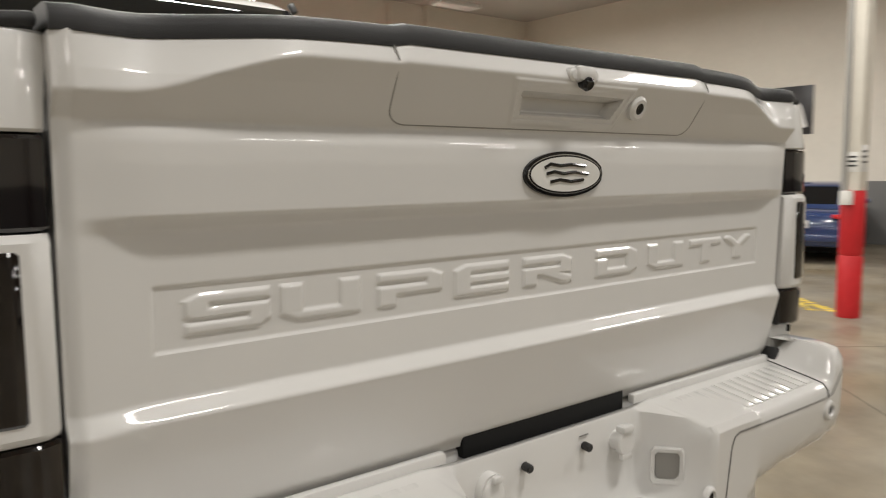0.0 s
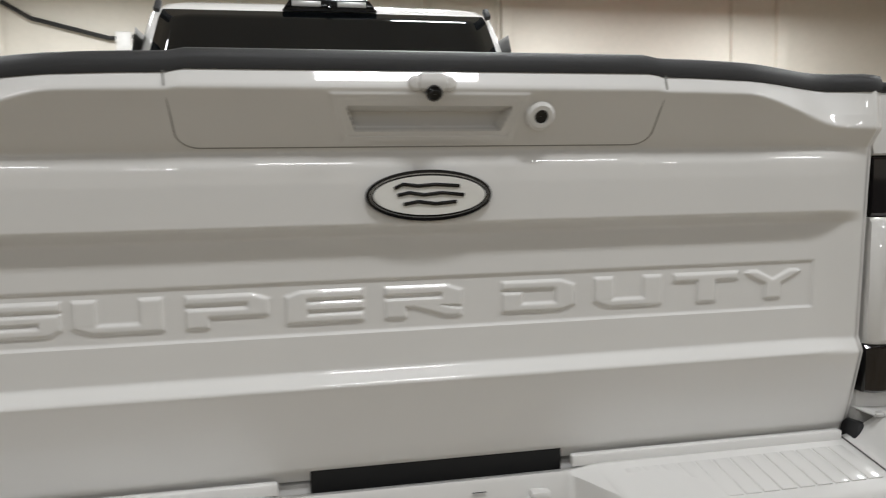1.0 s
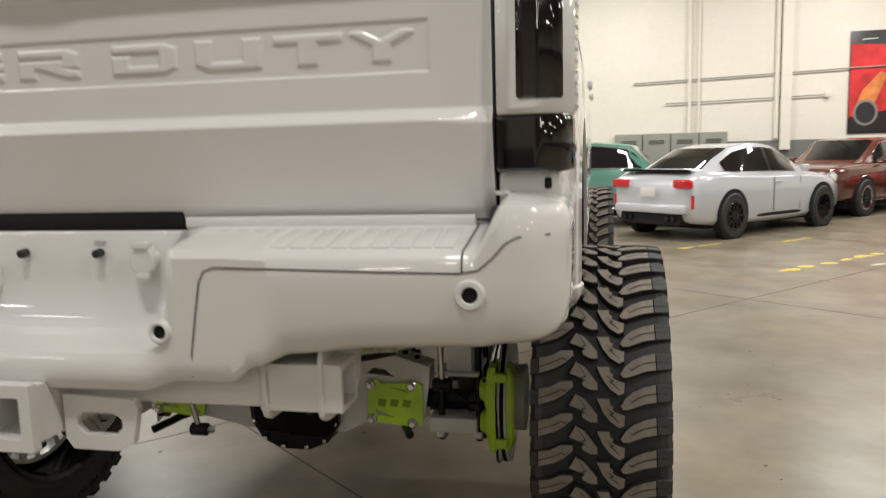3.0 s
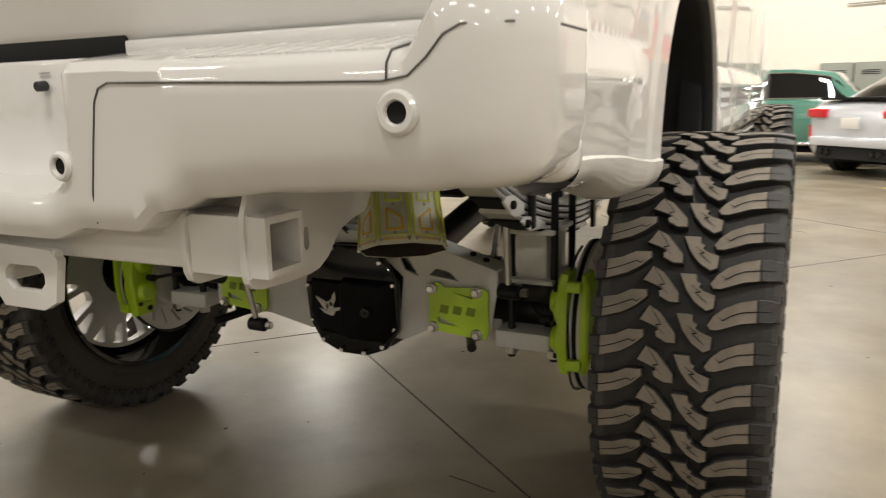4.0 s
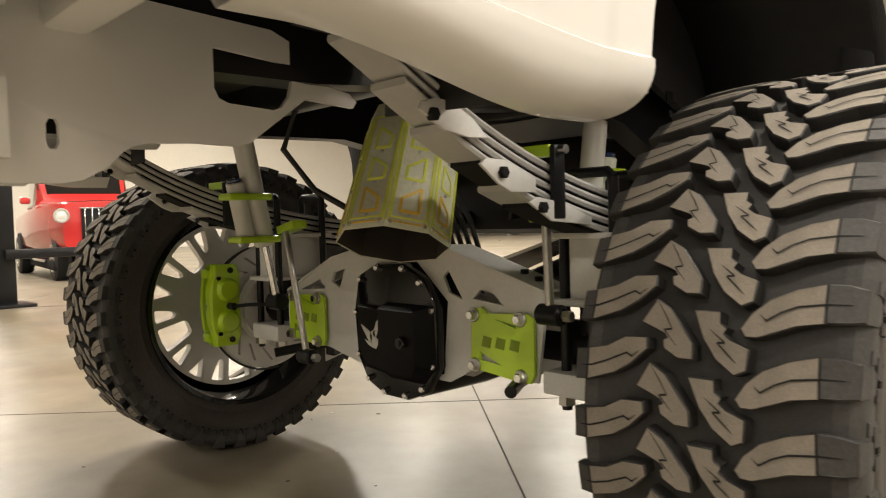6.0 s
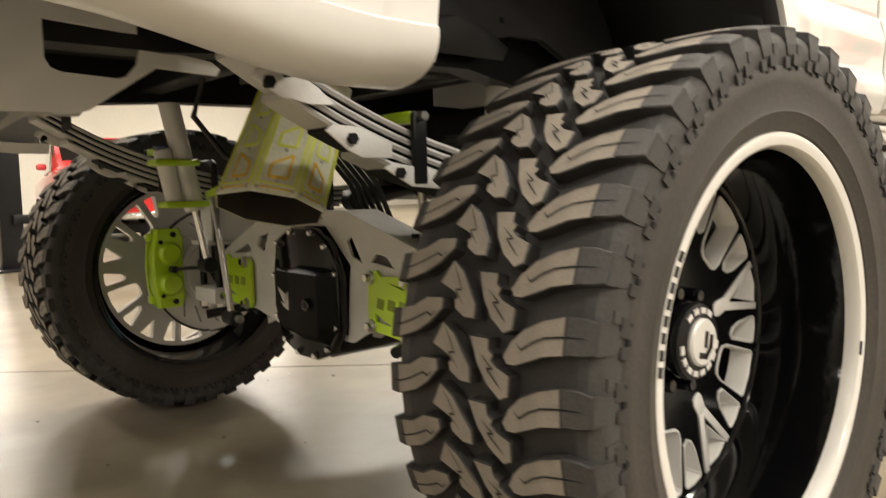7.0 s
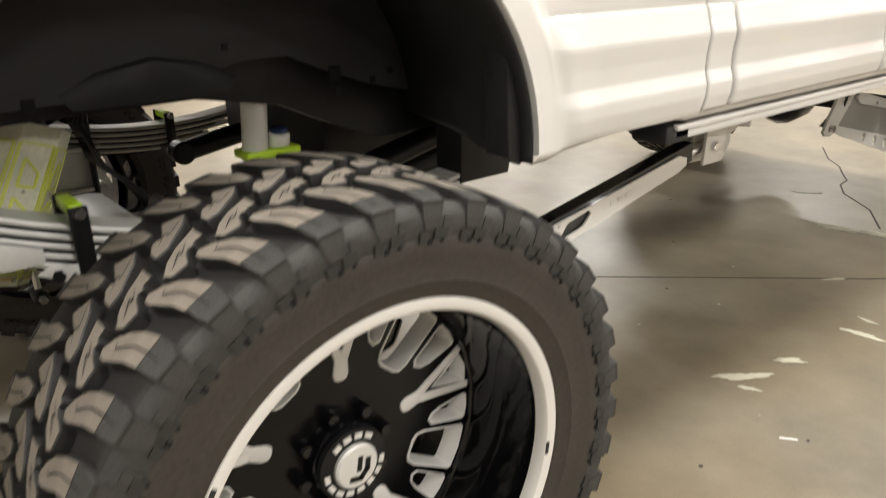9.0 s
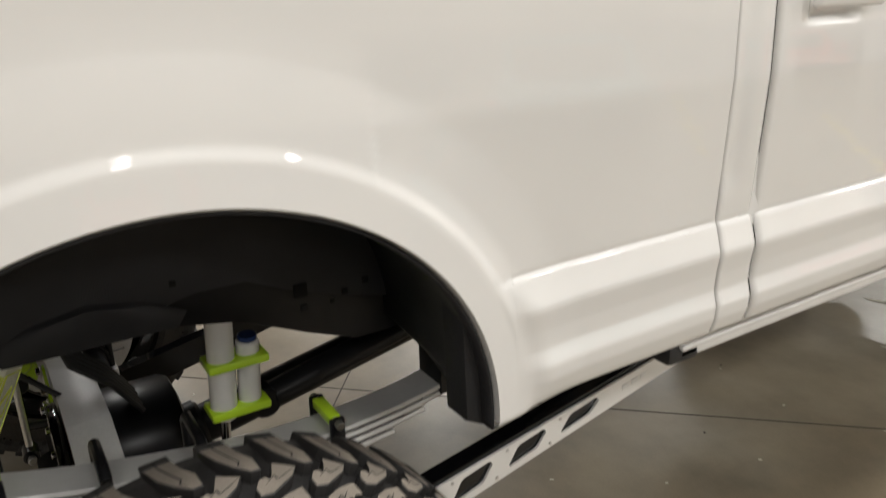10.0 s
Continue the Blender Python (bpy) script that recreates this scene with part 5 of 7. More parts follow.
TRUSS = [(-0.51, 0.588), (-0.27, 0.692), (-0.13, 0.722), (0.20, 0.728), (0.508, 0.636), (0.508, 0.59), (0.485, 0.44), (0.30, 0.45), (0.21, 0.405), (-0.13, 0.405), (-0.29, 0.437), (-0.51, 0.45)]
HOLES = [[(-0.44, 0.597), (-0.305, 0.607), (-0.335, 0.632)], [(-0.275, 0.628), (-0.235, 0.612), (-0.205, 0.668), (-0.262, 0.655)], [(0.238, 0.622), (0.268, 0.612), (0.205, 0.672), (0.19, 0.668)], [(0.295, 0.612), (0.39, 0.602), (0.36, 0.628), (0.318, 0.634)], [(-0.10, 0.42), (0.19, 0.42), (0.21, 0.60), (0.10, 0.695), (-0.06, 0.69), (-0.13, 0.58)]]
HOLES[2] = [(0.215, 0.622), (0.262, 0.607), (0.214, 0.676), (0.196, 0.66)]
part("truss_plate", plate(TRUSS, HOLES, "y", 0.990, 0.998), GREY, axle, "light grey laser-cut axle truss", angle=30)
part("truss_plate", plate(TRUSS, HOLES[:4] + [[(-0.10, 0.42), (0.19, 0.42), (0.21, 0.60), (0.10, 0.695), (-0.06, 0.69), (-0.13, 0.58)]], "y", 1.070, 1.078), GREY, axle, angle=30)
top = [(-0.51, 0.588), (-0.27, 0.692), (-0.13, 0.722), (0.20, 0.728), (0.508, 0.636)]
for (xa, za), (xb, zb) in zip(top, top[1:]):
    part("truss_flange", prism([(xa, za), (xb, zb), (xb, zb + 0.007), (xa, za + 0.007)], "y", 0.985, 1.083, 0.001), GREY, axle)
for bx, bz in ((0.42, 0.672), (0.46, 0.657), (-0.42, 0.636)):
    part("truss_bolt", rod((bx, 1.03, bz), (bx, 1.03, bz + 0.01), 0.01, 6, 0.001), DARK, axle)
for sg, x0, x1 in ((1, 0.298, 0.487), (-1, -0.485, -0.296)):
    w = x1 - x0
    P = [(x0 + 0.005, 0.592), (x0 + 0.035, 0.596), (x0 + 0.05, 0.583), (x1 - 0.02, 0.590), (x1, 0.580), (x1, 0.458), (x1 - 0.012, 0.440), (x1 - 0.04, 0.440), (x0 + 0.02, 0.452), (x0, 0.462)]
    slots = [[(x0 + 0.075, 0.572), (x0 + 0.14, 0.562), (x0 + 0.14, 0.556)], [(x0 + 0.028, 0.495), (x0 + 0.095, 0.470), (x0 + 0.028, 0.474)]]
    lp = part("lime_bracket", plate(P, slots, "y", 0.976, 0.984), LIME, axle, "lime green bolted bracket plate", angle=30)
    for bx, bz in ((x0 + 0.013, 0.578), (x1 - 0.035, 0.578), (x0 + 0.015, 0.462), (x1 - 0.035, 0.452)):
        b = part("bracket_bolt", rod((bx, 0.978, bz), (bx, 0.970, bz), 0.017, 16, 0.002), STEEL, lp)
        part("bracket_bolt", rod((bx, 0.972, bz), (bx, 0.958, bz), 0.0115, 6, 0.002), CHROME, lp)
    for k in range(3):
        mx = x0 + 0.035 + 0.042 * k
        bm = bmesh.new()
        prism([(mx, 0.508), (mx + 0.006, 0.532), (mx + 0.032, 0.529), (mx + 0.026, 0.505)], "y", 0.9750, 0.9762, 0.0, bm)
        part("plate_bar", bm, OLIVE, lp)
# spring blocks, U-bolts and lower plates
for sg, cx in ((1, 0.605), (-1, -0.665)):
    blk = part("spring_block", box((cx, 1.10, 0.69), (0.085, 0.19, 0.13), 0.004), GREY, axle)
    part("block_plate", box((cx, 1.10, 0.758), (0.135, 0.24, 0.012), 0.002), GREY, axle)
    part("block_plate", box((cx, 1.10, 0.62), (0.135, 0.24, 0.012), 0.002), GREY, axle)
    part("perch", box((cx, 1.11, 0.58), (0.09, 0.15, 0.07), 0.01), BLACK_SATIN, axle)
    low = part("lower_plate", box((cx - sg * 0.02, 1.09, 0.448), (0.16, 0.22, 0.05), 0.006), GREY, axle)
    for dx in (-0.062, 0.062):
        for dy in (-0.085, 0.085):
            part("u_bolt", rod((cx + dx, 1.10 + dy, 0.39), (cx + dx, 1.10 + dy, 0.875), 0.011, 12), BLACK_SATIN, axle)
            part("u_bolt_nut", rod((cx + dx, 1.10 + dy, 0.400), (cx + dx, 1.10 + dy, 0.422), 0.019, 6), STEEL, axle)
    for dy in (-0.085, 0.085):
        part("u_bolt", tube([(cx - 0.062, 1.10 + dy, 0.872), (cx - 0.05, 1.10 + dy, 0.885), (cx + 0.05, 1.10 + dy, 0.885), (cx + 0.062, 1.10 + dy, 0.872)], 0.011, 10), BLACK_SATIN, axle)
# anti-roll bar and links
part("roll_bar", tube([(-0.45, 0.90, 0.415), (-0.40, 1.0, 0.43), (-0.3, 1.23, 0.44), (0.34, 1.23, 0.44), (0.42, 1.0, 0.43), (0.45, 0.94, 0.425)], 0.014, 10), BLACK_SATIN, axle)
for top_, bot in (((-0.365, 0.90, 0.775), (-0.276, 0.90, 0.425)), ((0.556, 0.94, 0.795), (0.562, 0.94, 0.60))):
    part("link_rod", rod(top_, bot, 0.0095, 12), STEEL, axle)
    part("link_joint", rod((bot[0] - 0.03, bot[1], bot[2]), (bot[0] + 0.035, bot[1], bot[2]), 0.022, 14, 0.006), BLACK_SATIN, axle)
    part("link_nut", rod((bot[0] + 0.03, bot[1], bot[2]), (bot[0] + 0.055, bot[1], bot[2]), 0.012, 6, 0.002), STEEL, axle)
    part("link_mount", box((top_[0], top_[1] + 0.02, top_[2] + 0.012), (0.09, 0.05, 0.024), 0.004, (0, -12, 0)), LIME, axle)

# ---- leaf springs ----
SPRING = [(0.36, 1.135), (0.45, 1.085), (0.58, 1.005), (0.70, 0.945), (0.84, 0.893), (0.97, 0.858), (1.10, 0.832), (1.25, 0.808), (1.40, 0.796), (1.55, 0.800), (1.68, 0.815), (1.80, 0.842)]


def spring_z(y):
    for (a, u), (b, v) in zip(SPRING, SPRING[1:]):
        if y <= b:
            return u + (v - u) * (y - a) / (b - a)
    return SPRING[-1][1]


def smooth_z(y):
    return sum(spring_z(min(max(y + d, 0.36), 1.8)) for d in (-0.06, -0.03, 0, 0.03, 0.06)) / 5


for sg, cx in ((1, 0.605), (-1, -0.665)):
    pack = new("leaf_spring")
    pack.parent = truck
    tagged(pack, "white-edged leaf spring pack with black clamps")
    for k, (ya, yb) in enumerate(((0.36, 1.80), (0.42, 1.74), (0.50, 1.68), (0.58, 1.60), (0.74, 1.42))):
        ys = [ya + (yb - ya) * i / 24 for i in range(25)]
        drop = 0.0185 * k
        sec = []
        for y in ys:
            z = smooth_z(y) - drop
            t = 0.0115
            sec.append([(cx - 0.042, y, z - t), (cx + 0.042, y, z - t), (cx + 0.045, y, z - t / 2), (cx + 0.042, y, z), (cx - 0.042, y, z), (cx - 0.045, y, z - t / 2)])
        part("leaf", loft(sec), LEAF, pack, angle=50)
        # Dark strips between the leaves paint the shade of the open gaps.
        sec = []
        for y in ys[2:-2]:
            z = smooth_z(y) - drop - 0.0115
            sec.append([(cx - 0.036, y, z - 0.0075), (cx + 0.036, y, z - 0.0075), (cx + 0.036, y, z + 0.0005), (cx - 0.036, y, z + 0.0005)])
        part("leaf_liner", loft(sec), DARK, pack)
    for y, hasl in ((0.85, True), (1.46, True)):
        z = smooth_z(y)
        for dx in (-0.054, 0.054):
            part("clamp_bar", box((cx + dx, y, z - 0.03), (0.012, 0.032, 0.135), 0.003), BLACK_SATIN, pack)
        part("clamp_bolt", rod((cx - 0.07, y, z + 0.028), (cx + 0.075, y, z + 0.028), 0.009, 10, 0.001), STEEL, pack)
        part("clamp_spacer", box((cx - 0.0, y, z + 0.028), (0.09, 0.026, 0.022), 0.003), LIME, pack)
    for P, by, bz in (([(0.514, 0.968), (0.522, 0.980), (0.550, 0.988), (0.585, 0.984), (0.632, 0.960), (0.668, 0.930), (0.62, 0.930), (0.565, 0.938)], 0.541, 0.961), ([(0.645, 0.888), (0.660, 0.899), (0.715, 0.896), (0.785, 0.868), (0.785, 0.842), (0.720, 0.842), (0.690, 0.855)], 0.697, 0.875), ([(0.766, 0.824), (0.79, 0.834), (0.87, 0.822), (0.95, 0.795), (0.95, 0.780), (0.83, 0.79)], 0.80, 0.815)):
        part("end_plate", prism(P, "x", cx + sg * 0.050, cx + sg * 0.057, 0.002), GREY, pack)
        part("plate_bolt", rod((cx + sg * 0.05, by, bz), (cx + sg * 0.066, by, bz), 0.011, 6, 0.002), DARK, pack)
    part("shackle", box((cx, 0.37, 1.15), (0.075, 0.05, 0.12), 0.01), BLACK_SATIN, pack)
    part("front_hanger", prism([(1.72, 0.80), (1.88, 0.80), (1.93, 1.05), (1.72, 1.05)], "x", cx - 0.05, cx + 0.05, 0.006), BLACK_SATIN, pack)

# ---- shocks ----
def shock(a, b, side):
    s = new("shock_absorber")
    s.parent = truck
    tagged(s, "white shock absorber with lime green clamps")
    a, b = Vector(a), Vector(b)
    d = (b - a).normalized()
    part("shock_body", rod(a, b, 0.030, 24, 0.004), PALE_PAINT, s)
    ra, rb = a + Vector((0, side, 0.02)), a + Vector((0, side, 0.02)) + d * 0.165
    part("reservoir", rod(ra, rb, 0.026, 20, 0.004), PALE_PAINT, s)
    part("reservoir_cap", rod(rb, rb + d * 0.012, 0.022, 18, 0.003), NAVY, s)
    for k in (0.02, 0.145):
        c = a + d * k + Vector((0, side / 2, 0.0))
        part("clamp", box(c, (0.078, 0.075 + abs(side), 0.02), 0.006), LIME, s)
    part("shock_rod", rod(a - d * 0.16, a, 0.011, 12), CHROME, s)
    part("shock_eye", rod(a - d * 0.17 - Vector((0.03, 0, 0)), a - d * 0.17 + Vector((0.03, 0, 0)), 0.025, 16, 0.004), BLACK_SATIN, s)


shock((0.395, 1.298, 0.760), (0.432, 1.305, 1.10), 0.062)
shock((-0.44, 0.875, 0.735), (-0.44, 0.790, 1.16), -0.058)

# ---- exhaust ----
exhaust = new("exhaust")
exhaust.parent = truck
tagged(exhaust, "eight-sided exhaust tip in a printed metal heat shield")
# The shield's inside is a darker brown than its outer face.
INNER_BROWN = material("dark_brown_steel", (0.055, 0.045, 0.036), 0.6, var=0.2, scale=12)
EX0, EX1 = Vector((0.381, 0.683, 0.75)), Vector((0.273, 0.85, 1.014))
up = (EX1 - EX0).normalized()
OCT = [(0.113 * math.cos(radians(316.5 - 45 * k)), 0.113 * math.sin(radians(316.5 - 45 * k))) for k in range(8)]
rim_n = Vector((0.199, -0.333, -1.0)).normalized()
fx = Vector((0, 1, 0)).cross(rim_n).normalized()
fy = rim_n.cross(fx)


def ex(p, h, k=1.0):
    return EX0 + (fx * p[0] + fy * p[1]) * k + up * h


L = (EX1 - EX0).length
part("heat_shield", loft([[ex(p, 0, 1.0) for p in OCT], [ex(p, L * 0.5, 0.95) for p in OCT], [ex(p, L, 0.90) for p in OCT], [ex(p, L, 0.88) for p in OCT], [ex(p, L * 0.5, 0.935) for p in OCT], [ex(p, 0, 0.985) for p in OCT], [ex(p, 0, 1.0) for p in OCT]], caps=False), SHIELD, exhaust, "dull metal heat shield with yellow line print", angle=20)
part("shield_inside", loft([[ex(p, 0.002, 0.98) for p in OCT], [ex(p, L * 0.5, 0.925) for p in OCT], [ex(p, L * 0.95, 0.875) for p in OCT]], caps=False), INNER_BROWN, exhaust, "dark brown inner face", angle=20)
part("pipe", loft([[ex(p, L * 0.6, 0.84) for p in OCT], [ex(p, L * 0.62, 0.6) for p in OCT]]), BLACK_SATIN, exhaust)
part("pipe", tube([ex((0, 0), L * 0.6), ex((0, 0), L * 1.1), (0.27, 1.0, 1.10), (0.36, 1.5, 1.13), (0.38, 2.4, 1.02), (0.35, 3.5, 0.95)], 0.055, 18), BLACK_SATIN, exhaust)
for i in range(8):
    p, q_ = Vector(OCT[i]), Vector(OCT[(i + 1) % 8])
    for u in (0.12, 0.88):
        c = p + (q_ - p) * u
        part("rivet", rod(ex((c.x, c.y), 0.012, 0.99), ex((c.x, c.y), 0.012, 1.035), 0.004, 8, 0.001), STEEL, exhaust)

    def line(pts, w, mat, nm, h=1.006):
        for (u0, h0), (u1, h1) in zip(pts, pts[1:]):
            a, b = p + (q_ - p) * u0, p + (q_ - p) * u1
            k0, k1 = h - 0.10 * h0 / L, h - 0.10 * h1 / L
            A, B = ex((a.x, a.y), h0, k0), ex((b.x, b.y), h1, k1)
            e = (B - A).normalized()
            nrm = (ex((a.x, a.y), h0, 1.1) - ex((a.x, a.y), h0, 1.0)).normalized()
            sd = e.cross(nrm) * w / 2
            bm = bmesh.new()
            v = [bm.verts.new(t) for t in (A + sd, B + sd, B - sd, A - sd)]
            w2 = [bm.verts.new(t.co + nrm * 0.0012) for t in v]
            bm.faces.new(w2)
            for j in range(4):
                bm.faces.new((v[j], v[(j + 1) % 4], w2[(j + 1) % 4], w2[j]))
            part(nm, bm, mat, exhaust)
    if (q_ - p).length > 0.06:
        line([(0.07, 0.014), (0.93, 0.014)], 0.003, ORANGE_PRINT, "print_line")
        line([(0.10, 0.024), (0.90, 0.024), (0.91, 0.29), (0.09, 0.29), (0.10, 0.024)], 0.0035, YELLOW_PRINT, "print_line")
        line([(0.05, 0.014), (0.04, 0.29)], 0.003, YELLOW_PRINT, "print_line")
        line([(0.95, 0.014), (0.96, 0.29)], 0.003, YELLOW_PRINT, "print_line")
        flip = (i + 1) % 2
        for h0, mat in ((0.040, ORANGE_PRINT), (0.118, YELLOW_PRINT), (0.200, YELLOW_PRINT)):
            pts = [(0.30, h0), (0.72, h0), (0.72, h0 + 0.030), (0.30, h0 + 0.058), (0.30, h0)]
            line([(1 - u if flip else u, q) for u, q in pts], 0.006, mat, "print_line")
        for q in (0.031, 0.108, 0.190):
            c = p + (q_ - p) * 0.5
            k = 1.0 - 0.10 * q / L
            part("rivet", rod(ex((c.x, c.y), q, k - 0.01), ex((c.x, c.y), q, k + 0.03), 0.0035, 8, 0.001), STEEL, exhaust)

# ---- hitch ----
hitch = new("tow_hitch")
hitch.parent = truck
tagged(hitch, "white painted tow hitch with a square receiver")
part("cross_tube", box((0, -0.074, 0.922), (0.96, 0.082, 0.082), 0.012), CHASSIS, hitch)


def square_tube(c, axis, length, outer, inner):
    h, g = outer / 2, inner / 2
    sq = [(h, h), (-h, h), (-h, -h), (h, -h)]
    bm = plate(sq, [[(g, g), (-g, g), (-g, -g), (g, -g)]], axis, 0, length)
    bmesh.ops.translate(bm, vec=c, verts=bm.verts)
    return bm


for sg in (1, -1):
    part("tube_end", square_tube((0.45 if sg > 0 else -0.605, -0.072, 0.922), "x", 0.155, 0.086, 0.066), CHASSIS, hitch)
    outer = [(-0.105, 1.06), (-0.108, 0.99), (-0.118, 0.965), (-0.121, 0.945), (-0.121, 0.885), (-0.116, 0.870), (-0.104, 0.860), (-0.085, 0.856), (-0.03, 0.853), (0.030, 0.853), (0.055, 0.857), (0.083, 0.872), (0.105, 0.893), (0.120, 0.901), (0.140, 0.906), (0.211, 0.912), (0.29, 0.913), (0.315, 0.920), (0.353, 0.945), (0.438, 1.0), (0.56, 1.0), (0.57, 1.012), (0.55, 1.024), (0.46, 1.03), (0.46, 1.10), (-0.105, 1.10)]
    inner = [(-0.108, 1.06), (-0.110, 0.97), (-0.121, 0.945), (-0.121, 0.880), (-0.114, 0.866), (-0.100, 0.858), (0.02, 0.855), (0.04, 0.875), (0.04, 1.06)]
    slot = [(0.017, 0.900), (0.020, 0.893), (0.027, 0.893), (0.031, 0.900), (0.031, 0.922), (0.028, 0.929), (0.021, 0.929), (0.017, 0.922)]
    square = [(-0.112, 0.882), (-0.032, 0.882), (-0.032, 0.962), (-0.112, 0.962)]
    pocket = [(0.25, 1.05), (0.25, 0.992), (0.258, 0.979), (0.275, 0.974), (0.365, 0.974), (0.382, 0.980), (0.40, 1.0), (0.415, 1.05)]
    for px, P, hl in ((0.455, inner, [square]), (0.562, outer, [square, slot, pocket])):
        bm = plate(P, hl, "x", sg * px, sg * (px + 0.009))
        for v in bm.verts:
            if v.co.y > 0.1:
                v.co.x -= sg * 0.30 * (v.co.y - 0.1)
        part("side_plate", bm, CHASSIS, hitch, angle=30)
        for za, zb in ((0.880, 0.880), (0.964, 0.964)):
            part("weld_bead", rod((sg * (px + 0.011), -0.115, za), (sg * (px + 0.011), -0.030, zb), 0.004, 6), CHASSIS, hitch)
rec = part("receiver", square_tube((0.01, -0.232, 0.885), "y", 0.19, 0.105, 0.075), CHASSIS, hitch)
part("receiver_collar", square_tube((0.01, -0.235, 0.885), "y", 0.02, 0.122, 0.076), CHASSIS, rec)
for sg in (1, -1):
    P = [(0.06, 0.905), (0.20, 0.90), (0.215, 0.885), (0.20, 0.815), (0.17, 0.80), (0.075, 0.80), (0.06, 0.82)]
    slot = [(0.085, 0.845), (0.10, 0.83), (0.165, 0.83), (0.18, 0.845), (0.18, 0.86), (0.165, 0.872), (0.10, 0.872), (0.085, 0.86)]
    part("chain_plate", plate([(0.01 + sg * x, z) for x, z in P], [[(0.01 + sg * x, z) for x, z in slot]], "y", -0.15, -0.135), CHASSIS, hitch, angle=30)
    part("plate_weld", rod((0.01 + sg * 0.06, -0.142, 0.895), (0.01 + sg * 0.21, -0.142, 0.893), 0.008, 8), CHASSIS, hitch)
part("sticker", box((0.30, -0.105, 0.93), (0.12, 0.002, 0.012)), PALE, hitch)

# ---- frame, shafts and bars ----
frame_ = new("chassis")
frame_.parent = truck
tagged(frame_, "black ladder frame with crossmembers")
for sg in (1, -1):
    part("rail", loft([[(sg * 0.41, y, z - 0.09), (sg * 0.48, y, z - 0.09), (sg * 0.48, y, z + 0.09), (sg * 0.41, y, z + 0.09)] for y, z in ((0.02, 1.115), (0.45, 1.115), (0.8, 1.14), (1.15, 1.145), (1.34, 1.11), (1.48, 1.045), (1.60, 0.998), (1.82, 1.0), (2.2, 0.99), (5.6, 0.99))]), BLACK_SATIN, frame_)
for y in (0.2, 0.75, 1.35, 2.1, 3.2, 4.3):
    part("crossmember", box((0, y, 1.12 if y < 1.6 else 1.0), (0.84, 0.08, 0.10), 0.01), BLACK_SATIN, frame_)
part("fuel_tank", box((-0.20, 2.15, 0.895), (0.70, 1.05, 0.30), 0.05), BLACK_TRIM, frame_)
part("tank_strap", box((-0.20, 1.9, 0.892), (0.71, 0.05, 0.31), 0.045), BLACK_SATIN, frame_)
part("spare_cover", box((0, 0.55, 1.17), (0.7, 0.5, 0.05), 0.02), BLACK_TRIM, frame_)
part("driveshaft", rod((0.05, 1.24, 0.53), (0.05, 3.2, 0.92), 0.055, 20, 0.006), BLACK_SATIN, truck)
part("pinion", rod((0.05, 1.16, 0.52), (0.05, 1.32, 0.545), 0.075, 20, 0.01), BLACK_SATIN, truck)
